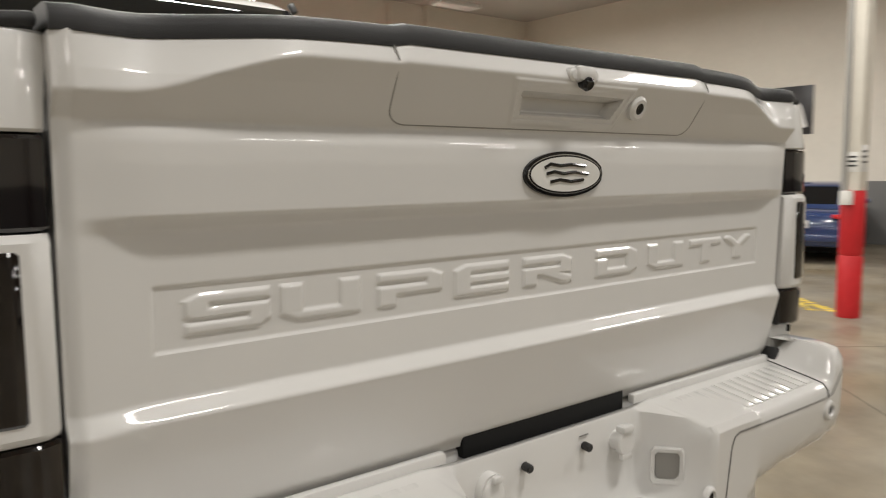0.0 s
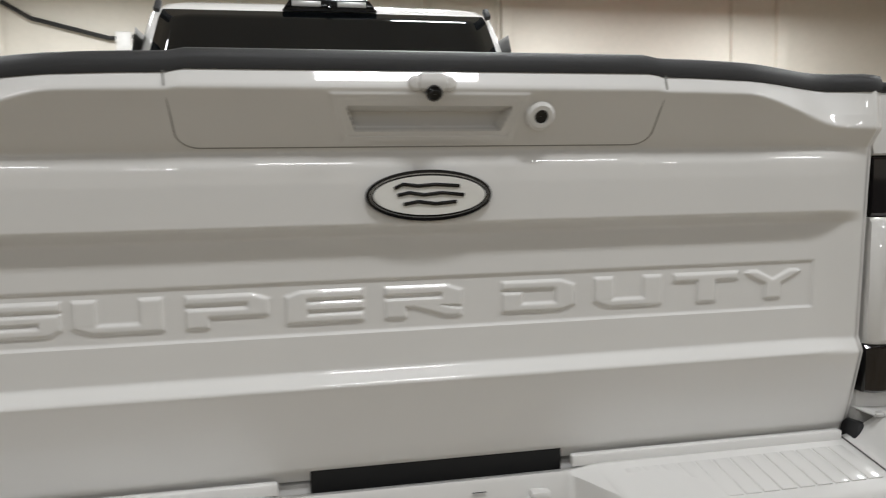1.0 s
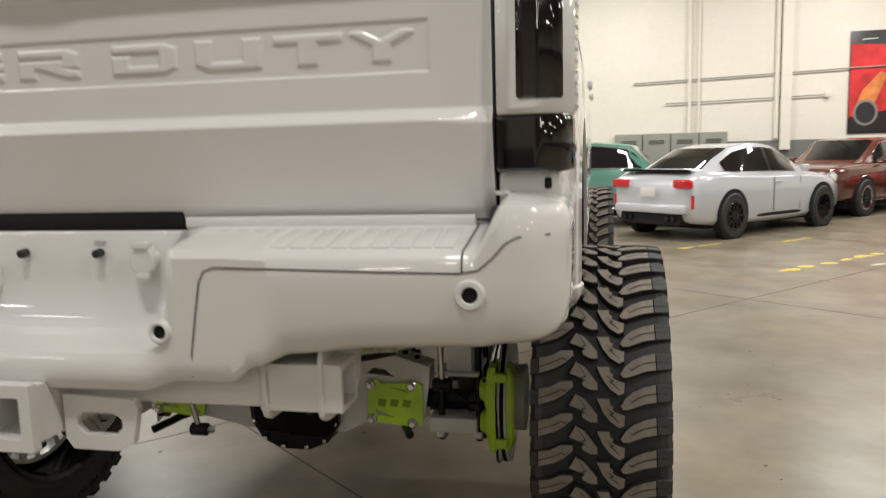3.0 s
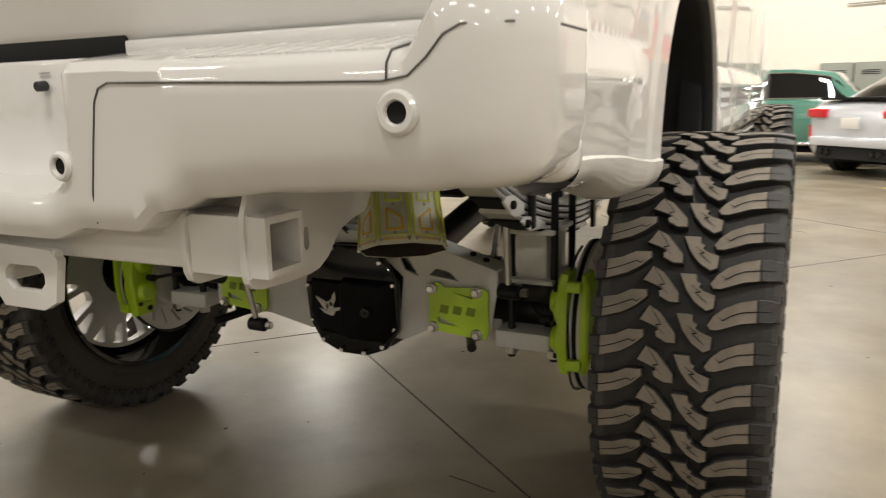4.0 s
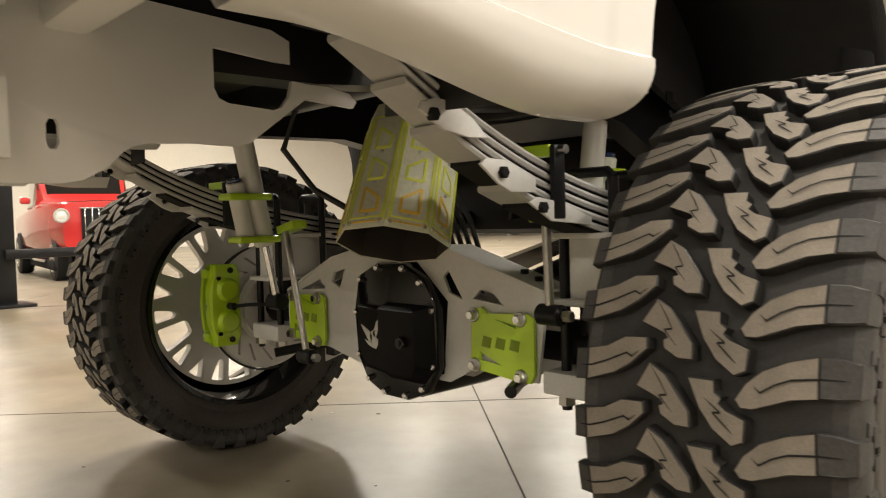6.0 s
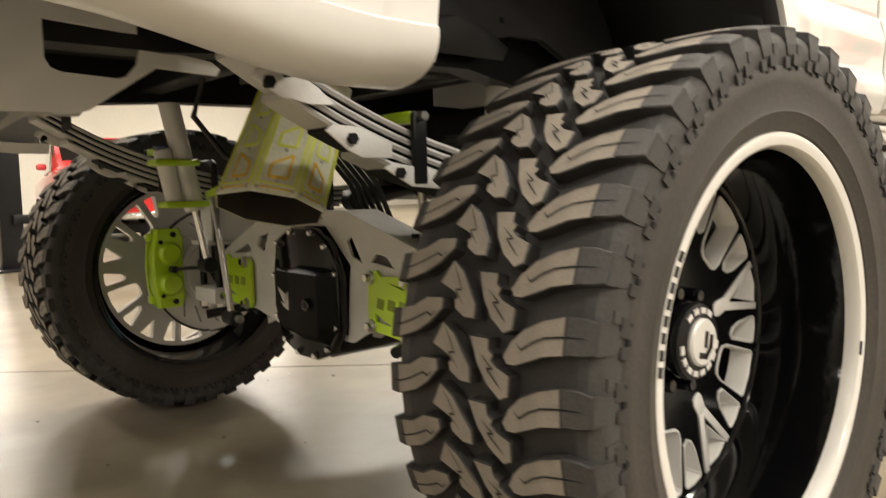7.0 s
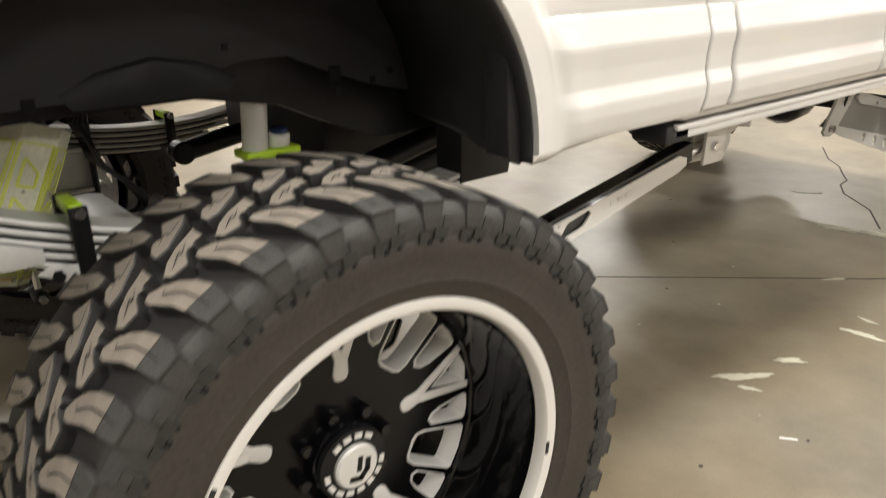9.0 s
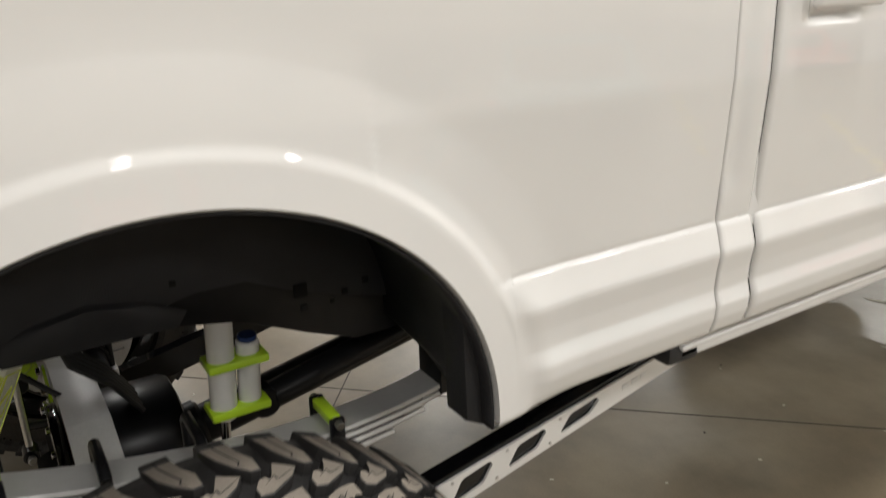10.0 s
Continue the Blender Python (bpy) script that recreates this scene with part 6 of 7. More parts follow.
for sg in (1, -1):
    part("upper_link", rod((sg * 0.36, 1.42, 0.755), (sg * 0.30, 2.35, 0.93), 0.034, 16, 0.005), BLACK_SATIN, truck)
    part("link_bush", rod((sg * 0.33, 1.40, 0.752), (sg * 0.39, 1.40, 0.752), 0.038, 16, 0.005), BLACK_SATIN, truck)
    tb = new("traction_bar")
    tb.parent = truck
    tagged(tb, "black traction bar with a white slotted side plate")
    x = sg * 0.60
    a, b = Vector((x, 1.20, 0.405)), Vector((sg * 0.625, 2.72, 0.70))
    part("bar_tube", loft([[p + Vector(o) for o in ((-0.028, 0, -k), (0.022, 0, -k), (0.022, 0, 0.045), (-0.028, 0, 0.045))] for p, k in ((a, 0.058), (b, 0.016))]), BLACK_GLOSS, tb)
    sl = (b.z - a.z) / (b.y - a.y)

    def zz(y, o):
        return a.z + sl * (y - a.y) + o
    def low(y):
        return -0.080 + 0.056 * (y - 1.22) / 1.44
    slots = []
    for y0, y1 in ((1.25, 1.37), (1.41, 1.54), (1.58, 1.71), (1.755, 1.875), (1.925, 2.045), (2.095, 2.225)):
        c, d = zz(y0, low(y0) + 0.019), zz(y1 - 0.03, low(y1) + 0.019)
        slots.append([(y0 + 0.006, c), (y1 - 0.036, d), (y1 - 0.026, d + 0.006), (y1, zz(y1, 0.006)), (y1 - 0.004, zz(y1, 0.015)), (y1 - 0.014, zz(y1, 0.018)), (y0 + 0.036, zz(y0 + 0.03, 0.018)), (y0 + 0.027, zz(y0 + 0.03, 0.012)), (y0, c + 0.008)])
    bm = plate([(1.20, zz(1.20, 0.036)), (2.64, zz(2.64, 0.030)), (2.68, zz(2.68, 0.010)), (2.68, zz(2.68, -0.014)), (2.64, zz(2.64, low(2.64))), (1.20, zz(1.20, low(1.20)))], slots, "x", x + sg * 0.024, x + sg * 0.031)
    for y0 in (1.395, 1.565, 1.735, 1.90, 2.07):
        for o in (0.026, low(y0) + 0.010):
            part("plate_bolt", rod((x + sg * (0.030 + 0.025 * (y0 - 1.2) / 1.52), y0 + (0.02 if o > 0 else -0.012), zz(y0, o)), (x + sg * (0.034 + 0.025 * (y0 - 1.2) / 1.52), y0 + (0.02 if o > 0 else -0.012), zz(y0, o)), 0.0045, 6), STEEL, tb)
    for v in bm.verts:
        v.co.x += sg * 0.025 * (v.co.y - 1.2) / 1.52
    part("side_plate", bm, PALE_PAINT, tb, "white laser-cut side plate", angle=30)
    for k in range(3):
        yy = 2.32 + 0.034 * k
        part("plate_bar", box((x + sg * (0.0315 + 0.025 * (yy - 1.2) / 1.52), yy, zz(yy, 0.002)), (0.002, 0.024, 0.014), 0, (11, 0, 0)), GREY, tb)
    part("rod_end", rod((sg * 0.625, 2.70, 0.695), (sg * 0.625, 2.80, 0.715), 0.018, 12), STEEL, tb)
    part("frame_tab", prism([(2.77, 0.66), (2.88, 0.66), (2.92, 0.72), (2.90, 0.84), (2.78, 0.84)], "x", sg * 0.60, sg * 0.612, 0.002), PALE_PAINT, tb)
    part("frame_tab", prism([(2.77, 0.66), (2.88, 0.66), (2.92, 0.72), (2.90, 0.84), (2.78, 0.84)], "x", sg * 0.648, sg * 0.66, 0.002), PALE_PAINT, tb)
    part("pivot_bolt", rod((sg * 0.585, 2.82, 0.72), (sg * 0.675, 2.82, 0.72), 0.016, 8, 0.002), CHROME, tb)
    # front crossmember truss and radius arm
    arm = new("radius_arm")
    arm.parent = truck
    tagged(arm, "white laser-cut radius arm with round holes")
    P = [(2.985, 0.84), (2.982, 0.675), (2.992, 0.655), (3.012, 0.646), (3.07, 0.648), (3.261, 0.720), (3.458, 0.742), (3.752, 0.752), (3.987, 0.712), (4.0, 0.84)]
    hs = [[(3.069, 0.757), (3.185, 0.754), (3.172, 0.717), (3.080, 0.690)], [(3.232, 0.762), (3.330, 0.760), (3.236, 0.738)], circle(3.030, 0.690, 0.014)]
    part("truss_plate", plate(P, hs, "x", sg * 0.50, sg * 0.512), PALE_PAINT, arm, angle=30)
    P = [(3.99, 0.84), (4.18, 0.84), (4.18, 0.742), (4.010, 0.566), (3.975, 0.554), (3.93, 0.560), (3.904, 0.580), (3.987, 0.712)]
    part("arm_mount", plate(P, [circle(3.965, 0.592, 0.016)], "x", sg * 0.515, sg * 0.527), PALE_PAINT, arm, angle=30)
    part("pivot_bolt", rod((sg * 0.50, 3.965, 0.592), (sg * 0.545, 3.965, 0.592), 0.015, 8, 0.002), STEEL, arm)
    for w in ([(4.055, 0.735), (4.075, 0.765), (4.085, 0.720), (4.065, 0.690)], [(4.075, 0.722), (4.11, 0.760), (4.10, 0.715)], [(4.05, 0.700), (4.085, 0.712), (4.065, 0.675)]):
        part("mount_mark", prism(w, "x", sg * 0.527, sg * 0.530), INK, arm)
    P = [(4.0, 0.585), (4.19, 0.690), (4.27, 0.700), (4.65, 0.612), (5.12, 0.56), (5.2, 0.50), (5.16, 0.42), (4.77, 0.40)]
    part("arm_plate", prism(P, "x", sg * 0.46, sg * 0.50), WALL_GREY, arm)
    P = [(3.985, 0.575), (4.05, 0.590), (4.77, 0.425), (5.15, 0.36), (5.15, 0.27), (4.773, 0.335), (4.023, 0.560)]
    part("arm_edge", plate(P, [circle(4.366 + 0.132 * k, 0.488 - 0.034 * k, 0.022 + 0.002 * k, 14) for k in range(5)], "x", sg * 0.50, sg * 0.512), PALE_PAINT, arm, angle=30)
    P = [(4.22, 0.700), (4.27, 0.712), (4.65, 0.628), (5.12, 0.575), (5.12, 0.535), (4.65, 0.585), (4.27, 0.660)]
    part("arm_edge", plate(P, [circle(4.45 + 0.17 * k, 0.642 - 0.030 * k, 0.011, 10) for k in range(3)], "x", sg * 0.50, sg * 0.512), PALE_PAINT, arm, angle=30)
part("front_axle", rod((-0.9, 5.17, 0.51), (0.9, 5.17, 0.51), 0.055, 20), BLACK_SATIN, truck)
part("front_diff", loft([[(-0.30 + r * math.cos(t), y, 0.50 + r * math.sin(t)) for t in [2 * math.pi * k / 16 for k in range(16)]] for y, r in ((4.95, 0.06), (5.0, 0.12), (5.1, 0.17), (5.25, 0.16), (5.32, 0.08))]), BLACK_GLOSS, truck, angle=40)
part("transfer_case", box((-0.12, 3.75, 0.84), (0.45, 0.55, 0.22), 0.05), BLACK_SATIN, truck)
part("skid_pan", prism([(3.15, 0.70), (3.35, 0.62), (4.0, 0.60), (4.25, 0.72), (4.25, 0.80), (3.15, 0.80)], "x", -0.35, 0.2, 0.02), BLACK_GLOSS, truck)
for sg in (1, -1):
    part("front_liner", box((sg * 0.72, 5.17, 1.08), (0.5, 1.0, 0.03), 0.01), LINER, truck)
    part("front_spring", rod((sg * 0.5, 5.17, 0.6), (sg * 0.5, 5.17, 1.1), 0.06, 16), BLACK_SATIN, truck)
    part("front_shock", rod((sg * 0.62, 5.0, 0.58), (sg * 0.62, 5.05, 1.05), 0.03, 16, 0.003), LIME, truck)
# hoses and lines near the tailpipe
for k in range(5):
    x = 0.18 - 0.03 * k
    part("hose", tube([(x, 1.02 + 0.02 * k, 1.06), (x - 0.01, 0.99, 0.98), (x + 0.01, 1.02, 0.88), (x, 1.10, 0.80), (x - 0.02, 1.16, 0.70)], 0.007, 8), BLACK_TRIM, truck)
part("hose", tube([(-0.05, 0.75, 1.08), (-0.10, 0.74, 0.98), (-0.06, 0.80, 0.88), (0.0, 0.92, 0.80), (0.02, 1.0, 0.72)], 0.008, 8), BLACK_TRIM, truck)

# ---- parked cars ----
def car_wheel(parent, x, y, r, w, rim_mat, spokes, sg):
    t = part("car_tyre", lathe([(r * 0.62, -w / 2), (r * 0.92, -w / 2), (r, -w * 0.38), (r, w * 0.38), (r * 0.92, w / 2), (r * 0.62, w / 2)], 28, (x, y, r)), RUBBER, parent)
    # Dark disc proud of the uncut body, painted as the wheel well's shade.
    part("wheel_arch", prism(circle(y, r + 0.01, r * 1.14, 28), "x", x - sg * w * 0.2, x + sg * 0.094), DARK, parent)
    part("car_rim", lathe([(r * 0.54, w * 0.396 * sg), (r * 0.56, w * 0.50 * sg), (r * 0.62, w * 0.53 * sg), (r * 0.65, w * 0.505 * sg), (r * 0.65, w * 0.396 * sg)], 28, (x, y, r)), rim_mat, parent)
    part("wheel_hub", lathe([(0.002, w * 0.49 * sg), (r * 0.13, w * 0.48 * sg), (r * 0.17, w * 0.396 * sg)], 18, (x, y, r), closed=False), rim_mat, parent)
    for k in range(spokes):
        a = 2 * math.pi * k / spokes
        bm = bmesh.new()
        bar([(y + r * 0.1 * math.cos(a), r + r * 0.1 * math.sin(a)), (y + r * 0.6 * math.cos(a), r + r * 0.6 * math.sin(a))], 0.03, x + sg * w * 0.396, x + sg * w * 0.49, bm)
        part("rim_spoke", bm, rim_mat, parent)


def car(name, label, paint, at, yaw, stations, house, wheels, rim_mat, spokes=10, chrome=False, lamps_front=None, lamps_rear=None, grille=None):
    """A parked car, nose to +y of its own frame. stations: y, half width, sill, belt. house: y, half width at the belt, half width at the roof, belt, roof."""
    c = thing(name, label, "car", (*at, 0))
    c.rotation_euler = (0, 0, radians(yaw))
    sec = []
    for y, w, z0, z1 in stations:
        m = z0 + (z1 - z0) * 0.55
        sec.append([(-w * 0.90, y, z0), (-w * 0.98, y, z0 + 0.08), (-w, y, m), (-w * 0.985, y, z1 - 0.10), (-w * 0.93, y, z1 - 0.03), (-w * 0.80, y, z1), (0, y, z1 + 0.02), (w * 0.80, y, z1), (w * 0.93, y, z1 - 0.03), (w * 0.985, y, z1 - 0.10), (w, y, m), (w * 0.98, y, z0 + 0.08), (w * 0.90, y, z0)])
    part("car_body", loft(sec), paint, c, angle=50)
    gs = []
    for y, wb, wr, zb, zr in house:
        gs.append([(-wb, y, zb - 0.02), (-(wb + 2 * wr) / 3, y, zb + (zr - zb) * 0.7), (-wr, y, zr - 0.02), (-wr * 0.8, y, zr), (wr * 0.8, y, zr), (wr, y, zr - 0.02), ((wb + 2 * wr) / 3, y, zb + (zr - zb) * 0.7), (wb, y, zb - 0.02)])
    part("car_cabin", loft(gs), paint, c, angle=50)
    rf = [h for h in house if h[4] > max(q[4] for q in house) - 0.16]

    def at_y(y):
        for p, q in zip(house, house[1:]):
            if y <= q[0]:
                k = (y - p[0]) / (q[0] - p[0])
                return [u + (v - u) * k for u, v in zip(p, q)]
        return list(house[-1])
    for ya, yb, nm in ((house[0][0] + 0.06, rf[0][0] - 0.02, "rear_window"), (rf[-1][0] + 0.02, house[-1][0] - 0.06, "windscreen")):
        ys = [ya + (yb - ya) * k / 10 for k in range(11)]
        vs, fs = sheet(ys, [-0.90, -0.8, -0.4, 0.0, 0.4, 0.8, 0.90], lambda y, u: (u * at_y(y)[2], y, at_y(y)[4] + 0.008 - (0.010 if abs(u) > 0.85 else 0.0)))
        raw(nm, vs, fs, GLASS, c)
    y_lo, y_hi = (house[0][0] + rf[0][0]) / 2, (house[-1][0] + rf[-1][0]) / 2
    y_mid = house[len(house) // 2][0]
    for sg in (1, -1):
        for ya, yb in ((y_lo, y_mid - 0.012), (y_mid + 0.012, y_hi)):
            ys = [ya + (yb - ya) * k / 10 for k in range(11)]

            def pane(y, v, sg=sg):
                h = at_y(y)
                top = max((h[4] - 0.07 - h[3]) / max(h[4] - h[3], 0.01), 0.06)
                t = 0.05 + (top - 0.05) * v
                xm, zm = (h[1] + 2 * h[2]) / 3, h[3] + (h[4] - h[3]) * 0.7
                z = h[3] + (h[4] - h[3]) * t
                x = h[1] + (xm - h[1]) * min(t / 0.7, 1) + (h[2] - xm) * max(t - 0.7, 0) / 0.3
                return (sg * (x + 0.007), y, z)
            vs, fs = sheet(ys, [k / 6 for k in range(7)], pane)
            raw("side_window", vs, fs, GLASS, c)
            if chrome:
                part("window_trim", tube([pane(y, 0.0) for y in ys], 0.008, 6), CHROME, c)
                part("window_trim", tube([pane(y, 1.0) for y in ys], 0.008, 6), CHROME, c)
    for sg in (1, -1):
        mid = house[len(house) // 2]
        fy = house[-1][0] - 0.35
        part("door_mirror", box((sg * (house[-1][1] + 0.14), fy, house[-1][3] + 0.07), (0.16, 0.09, 0.11), 0.035), paint, c)
        w = stations[len(stations) // 2][1]
        zb = stations[len(stations) // 2][3]
        part("door_line", tube([(sg * (w + 0.002), mid[0], 0.35), (sg * (w + 0.002), mid[0], zb - 0.08)], 0.006, 6), DARK, c)
        part("door_line", tube([(sg * (w + 0.002), fy - 0.1, 0.35), (sg * (w + 0.002), fy - 0.1, zb - 0.08)], 0.006, 6), DARK, c)
        part("door_handle", box((sg * (w + 0.006), mid[0] + 0.14, zb - 0.16), (0.02, 0.14, 0.025), 0.008), CHROME if chrome else paint, c)
        for y in wheels:
            near = min(stations, key=lambda q: abs(q[0] - y))
            car_wheel(c, sg * (near[1] - 0.090), y, 0.345, 0.24, rim_mat, spokes, sg)
        part("sill", box((sg * (w - 0.03), 0, 0.30), (0.06, 2.3, 0.05), 0.015), CHROME if chrome else DARK, c)
    f, r = stations[-1], stations[0]
    part("front_bumper", box((0, f[0] + 0.02, 0.45), (f[1] * 1.98, 0.12, 0.12), 0.04), CHROME if chrome else paint, c)
    part("rear_bumper", box((0, r[0] - 0.02, 0.47), (r[1] * 1.98, 0.12, 0.14), 0.04), CHROME if chrome else paint, c)
    part("number_plate", box((0, r[0] - 0.085, 0.72 if not chrome else 0.55), (0.30, 0.012, 0.14), 0.003), PALE, c)
    if grille:
        gw, gz, gh, n = grille
        part("grille", box((0, f[0] + 0.03, gz), (gw, 0.03, gh), 0.008), DARK, c)
        for k in range(n):
            part("grille_bar", box((-gw / 2 + gw * (k + 0.5) / n, f[0] + 0.048, gz), (0.012, 0.012, gh * 0.92), 0.003), CHROME, c)
        for zz in (gz - gh / 2, gz + gh / 2):
            part("grille_bar", box((0, f[0] + 0.046, zz), (gw + 0.04, 0.02, 0.018), 0.005), CHROME, c)
    for sg in (1, -1):
        for lx, lz, lr in lamps_front or ():
            part("headlight_ring", lathe([(lr, -0.03), (lr + 0.015, 0.0), (lr + 0.01, 0.03), (lr - 0.01, 0.03)], 20), CHROME, c).matrix_local = pose(sg * lx, f[0] + 0.02, lz, 0, 0, 90)
            part("headlight", lathe([(0.001, 0.028), (lr * 0.6, 0.022), (lr - 0.004, 0.0)], 20, closed=False), PALE, c).matrix_local = pose(sg * lx, f[0] + 0.02, lz, 0, 0, 90)
        for lx, lz, lw, lh in lamps_rear or ():
            part("rear_light", box((sg * lx, r[0] - 0.005, lz), (lw, 0.10, lh), 0.03), RED_LENS, c)
    part("underbody", box((0, 0, 0.24), (stations[2][1] * 1.7, 3.6, 0.16), 0.03), DARK, c)
    return c


COUPE = [(-2.22, 0.74, 0.40, 0.84), (-2.16, 0.84, 0.30, 0.94), (-2.0, 0.89, 0.25, 1.015), (-1.7, 0.94, 0.22, 1.02), (-1.33, 0.955, 0.21, 1.01), (-0.9, 0.92, 0.20, 0.985), (-0.3, 0.885, 0.19, 0.96), (0.5, 0.885, 0.19, 0.945), (1.0, 0.92, 0.20, 0.935), (1.36, 0.94, 0.21, 0.91), (1.75, 0.91, 0.22, 0.86), (2.05, 0.84, 0.26, 0.76), (2.2, 0.70, 0.34, 0.66)]
COUPE_H = [(-1.72, 0.72, 0.62, 0.99, 1.02), (-1.35, 0.78, 0.58, 0.985, 1.20), (-0.95, 0.80, 0.57, 0.975, 1.355), (-0.5, 0.80, 0.57, 0.965, 1.415), (-0.1, 0.80, 0.57, 0.955, 1.42), (0.25, 0.79, 0.56, 0.95, 1.385), (0.65, 0.78, 0.57, 0.94, 1.22), (1.15, 0.76, 0.60, 0.93, 0.95)]
SEDAN = [(-2.3, 0.74, 0.34, 0.86), (-2.2, 0.84, 0.30, 0.93), (-1.5, 0.89, 0.28, 0.97), (-0.5, 0.90, 0.27, 0.98), (0.5, 0.90, 0.27, 0.98), (1.2, 0.90, 0.28, 0.98), (1.9, 0.88, 0.30, 0.95), (2.22, 0.86, 0.34, 0.93), (2.3, 0.82, 0.38, 0.90)]
SEDAN_H = [(-1.55, 0.76, 0.60, 0.96, 0.98), (-1.15, 0.80, 0.62, 0.97, 1.38), (-0.6, 0.82, 0.63, 0.97, 1.45), (0.0, 0.82, 0.63, 0.97, 1.46), (0.35, 0.81, 0.62, 0.97, 1.42), (0.95, 0.78, 0.58, 0.97, 0.99)]
CLASSIC = [(-2.25, 0.72, 0.40, 0.80), (-2.1, 0.82, 0.34, 0.88), (-1.4, 0.86, 0.30, 0.92), (-0.4, 0.87, 0.28, 0.90), (0.6, 0.87, 0.28, 0.90), (1.4, 0.87, 0.30, 0.90), (2.05, 0.85, 0.36, 0.86), (2.25, 0.80, 0.44, 0.82)]
CLASSIC_H = [(-1.4, 0.66, 0.46, 0.90, 0.93), (-0.9, 0.72, 0.54, 0.90, 1.22), (-0.4, 0.74, 0.56, 0.90, 1.29), (0.0, 0.74, 0.56, 0.90, 1.29), (0.25, 0.73, 0.55, 0.90, 1.25), (0.7, 0.70, 0.50, 0.90, 0.93)]
coupe = car("silver_coupe", "pearl silver sports coupe with black wheels parked on the concrete", PEARL, (3.17, 11.44), -44, COUPE, COUPE_H, (-1.33, 1.36), BLACK_GLOSS, 10, False, [(0.62, 0.62, 0.10)], [(0.64, 0.845, 0.34, 0.13)])
part("spoiler", prism([(-2.16, 1.02), (-2.14, 1.055), (-1.98, 1.03)], "x", -0.68, 0.68, 0.004), BLACK_GLOSS, coupe)
part("diffuser", prism([(-2.27, 0.24), (-2.25, 0.40), (-2.1, 0.40), (-2.0, 0.22)], "x", -0.62, 0.62, 0.01), DARK, coupe)
for ex_ in (-0.50, -0.38, 0.38, 0.50):
    part("tailpipe", rod((ex_, -2.30, 0.33), (ex_, -2.1, 0.33), 0.042, 14, 0.006), BLACK_GLOSS, coupe)
for sx in (1, -1):
    part("rear_reflector", box((sx * 0.80, -2.185, 0.58), (0.05, 0.03, 0.20), 0.01), RED_LENS, coupe)
sedan = car("brown_sedan", "dark brown classic luxury sedan with chrome trim", BROWN, (5.99, 15.0), 138, SEDAN, SEDAN_H, (-1.32, 1.32), CHROME, 12, True, [(0.58, 0.76, 0.085), (0.76, 0.76, 0.085)], [(0.66, 0.74, 0.2, 0.2)], (0.52, 0.78, 0.30, 12))
coupe.scale, sedan.scale = (0.88, 0.88, 0.96), (0.97, 0.97, 0.97)
car("red_fastback", "bright red classic coupe with a chrome grille", RED, (9.2, 14.75), 143, CLASSIC, CLASSIC_H, (-1.30, 1.34), CHROME, 5, True, [(0.68, 0.70, 0.085)], [(0.6, 0.70, 0.16, 0.16)], (0.95, 0.68, 0.18, 10))
car("teal_classic", "teal fifties car with chrome bumper and tail fins", GREEN_TEAL, (6.95, 6.9), -53, SEDAN, SEDAN_H, (-1.32, 1.32), CHROME, 8, True, [(0.66, 0.74, 0.09)], [(0.78, 0.82, 0.12, 0.24)], (0.9, 0.66, 0.2, 8))
car("green_classic", "green classic two-door sedan with chrome window frames", GREEN, (0.55, 13.0), 82, SEDAN, SEDAN_H, (-1.32, 1.32), CHROME, 8, True, [(0.66, 0.74, 0.09)], [(0.7, 0.74, 0.16, 0.16)], (0.9, 0.66, 0.2, 8))
car("navy_hatchback", "dark navy car with lit red tail lights", NAVY, (14.6, 6.4), -70, SEDAN, SEDAN_H, (-1.32, 1.32), BLACK_GLOSS, 8, False, [(0.66, 0.74, 0.09)], [(0.66, 0.86, 0.28, 0.08)])
car("red_convertible", "faded red classic car with chrome bumpers", RED, (13.9, 2.6), 95, CLASSIC, CLASSIC_H, (-1.30, 1.34), CHROME, 8, True, [(0.68, 0.70, 0.085)], [(0.6, 0.70, 0.16, 0.16)], (0.95, 0.68, 0.18, 10))
car("red_vintage_truck", "red vintage truck with a chrome bar grille", RED, (-12.6, 4.2), -98, [(-2.2, 0.80, 0.5, 1.1), (-0.8, 0.84, 0.45, 1.15), (0.4, 0.84, 0.45, 1.2), (0.8, 0.78, 0.45, 1.25), (1.9, 0.66, 0.5, 1.22), (2.1, 0.60, 0.5, 1.2)], [(-0.75, 0.74, 0.66, 1.15, 1.3), (-0.6, 0.76, 0.68, 1.15, 1.78), (0.2, 0.76, 0.68, 1.18, 1.80), (0.55, 0.74, 0.64, 1.22, 1.30)], (-1.35, 1.5), CHROME, 6, True, [(0.62, 1.0, 0.10)], [(0.6, 0.8, 0.14, 0.14)], (0.7, 0.86, 0.5, 7))

# ---- on the walls ----
YN = Y1 - 0.004


def poster(name, label, x0, x1, z0, z1, bg):
    p = thing(name, label, "poster", (0, 0, 0))
    part("sheet", box(((x0 + x1) / 2, YN - 0.015, (z0 + z1) / 2), (x1 - x0, 0.014, z1 - z0), 0.002), bg, p)
    return p


PR = material("poster_red", (0.55, 0.03, 0.03), 0.4, var=0.35, scale=3, fine=0.1)
PK = material("poster_black", (0.03, 0.028, 0.03), 0.4, var=0.3, scale=3)
PO = material("poster_orange", (0.65, 0.22, 0.06), 0.4, var=0.3, scale=4)
PW = material("poster_wood", (0.24, 0.10, 0.05), 0.4, var=0.3, scale=5)
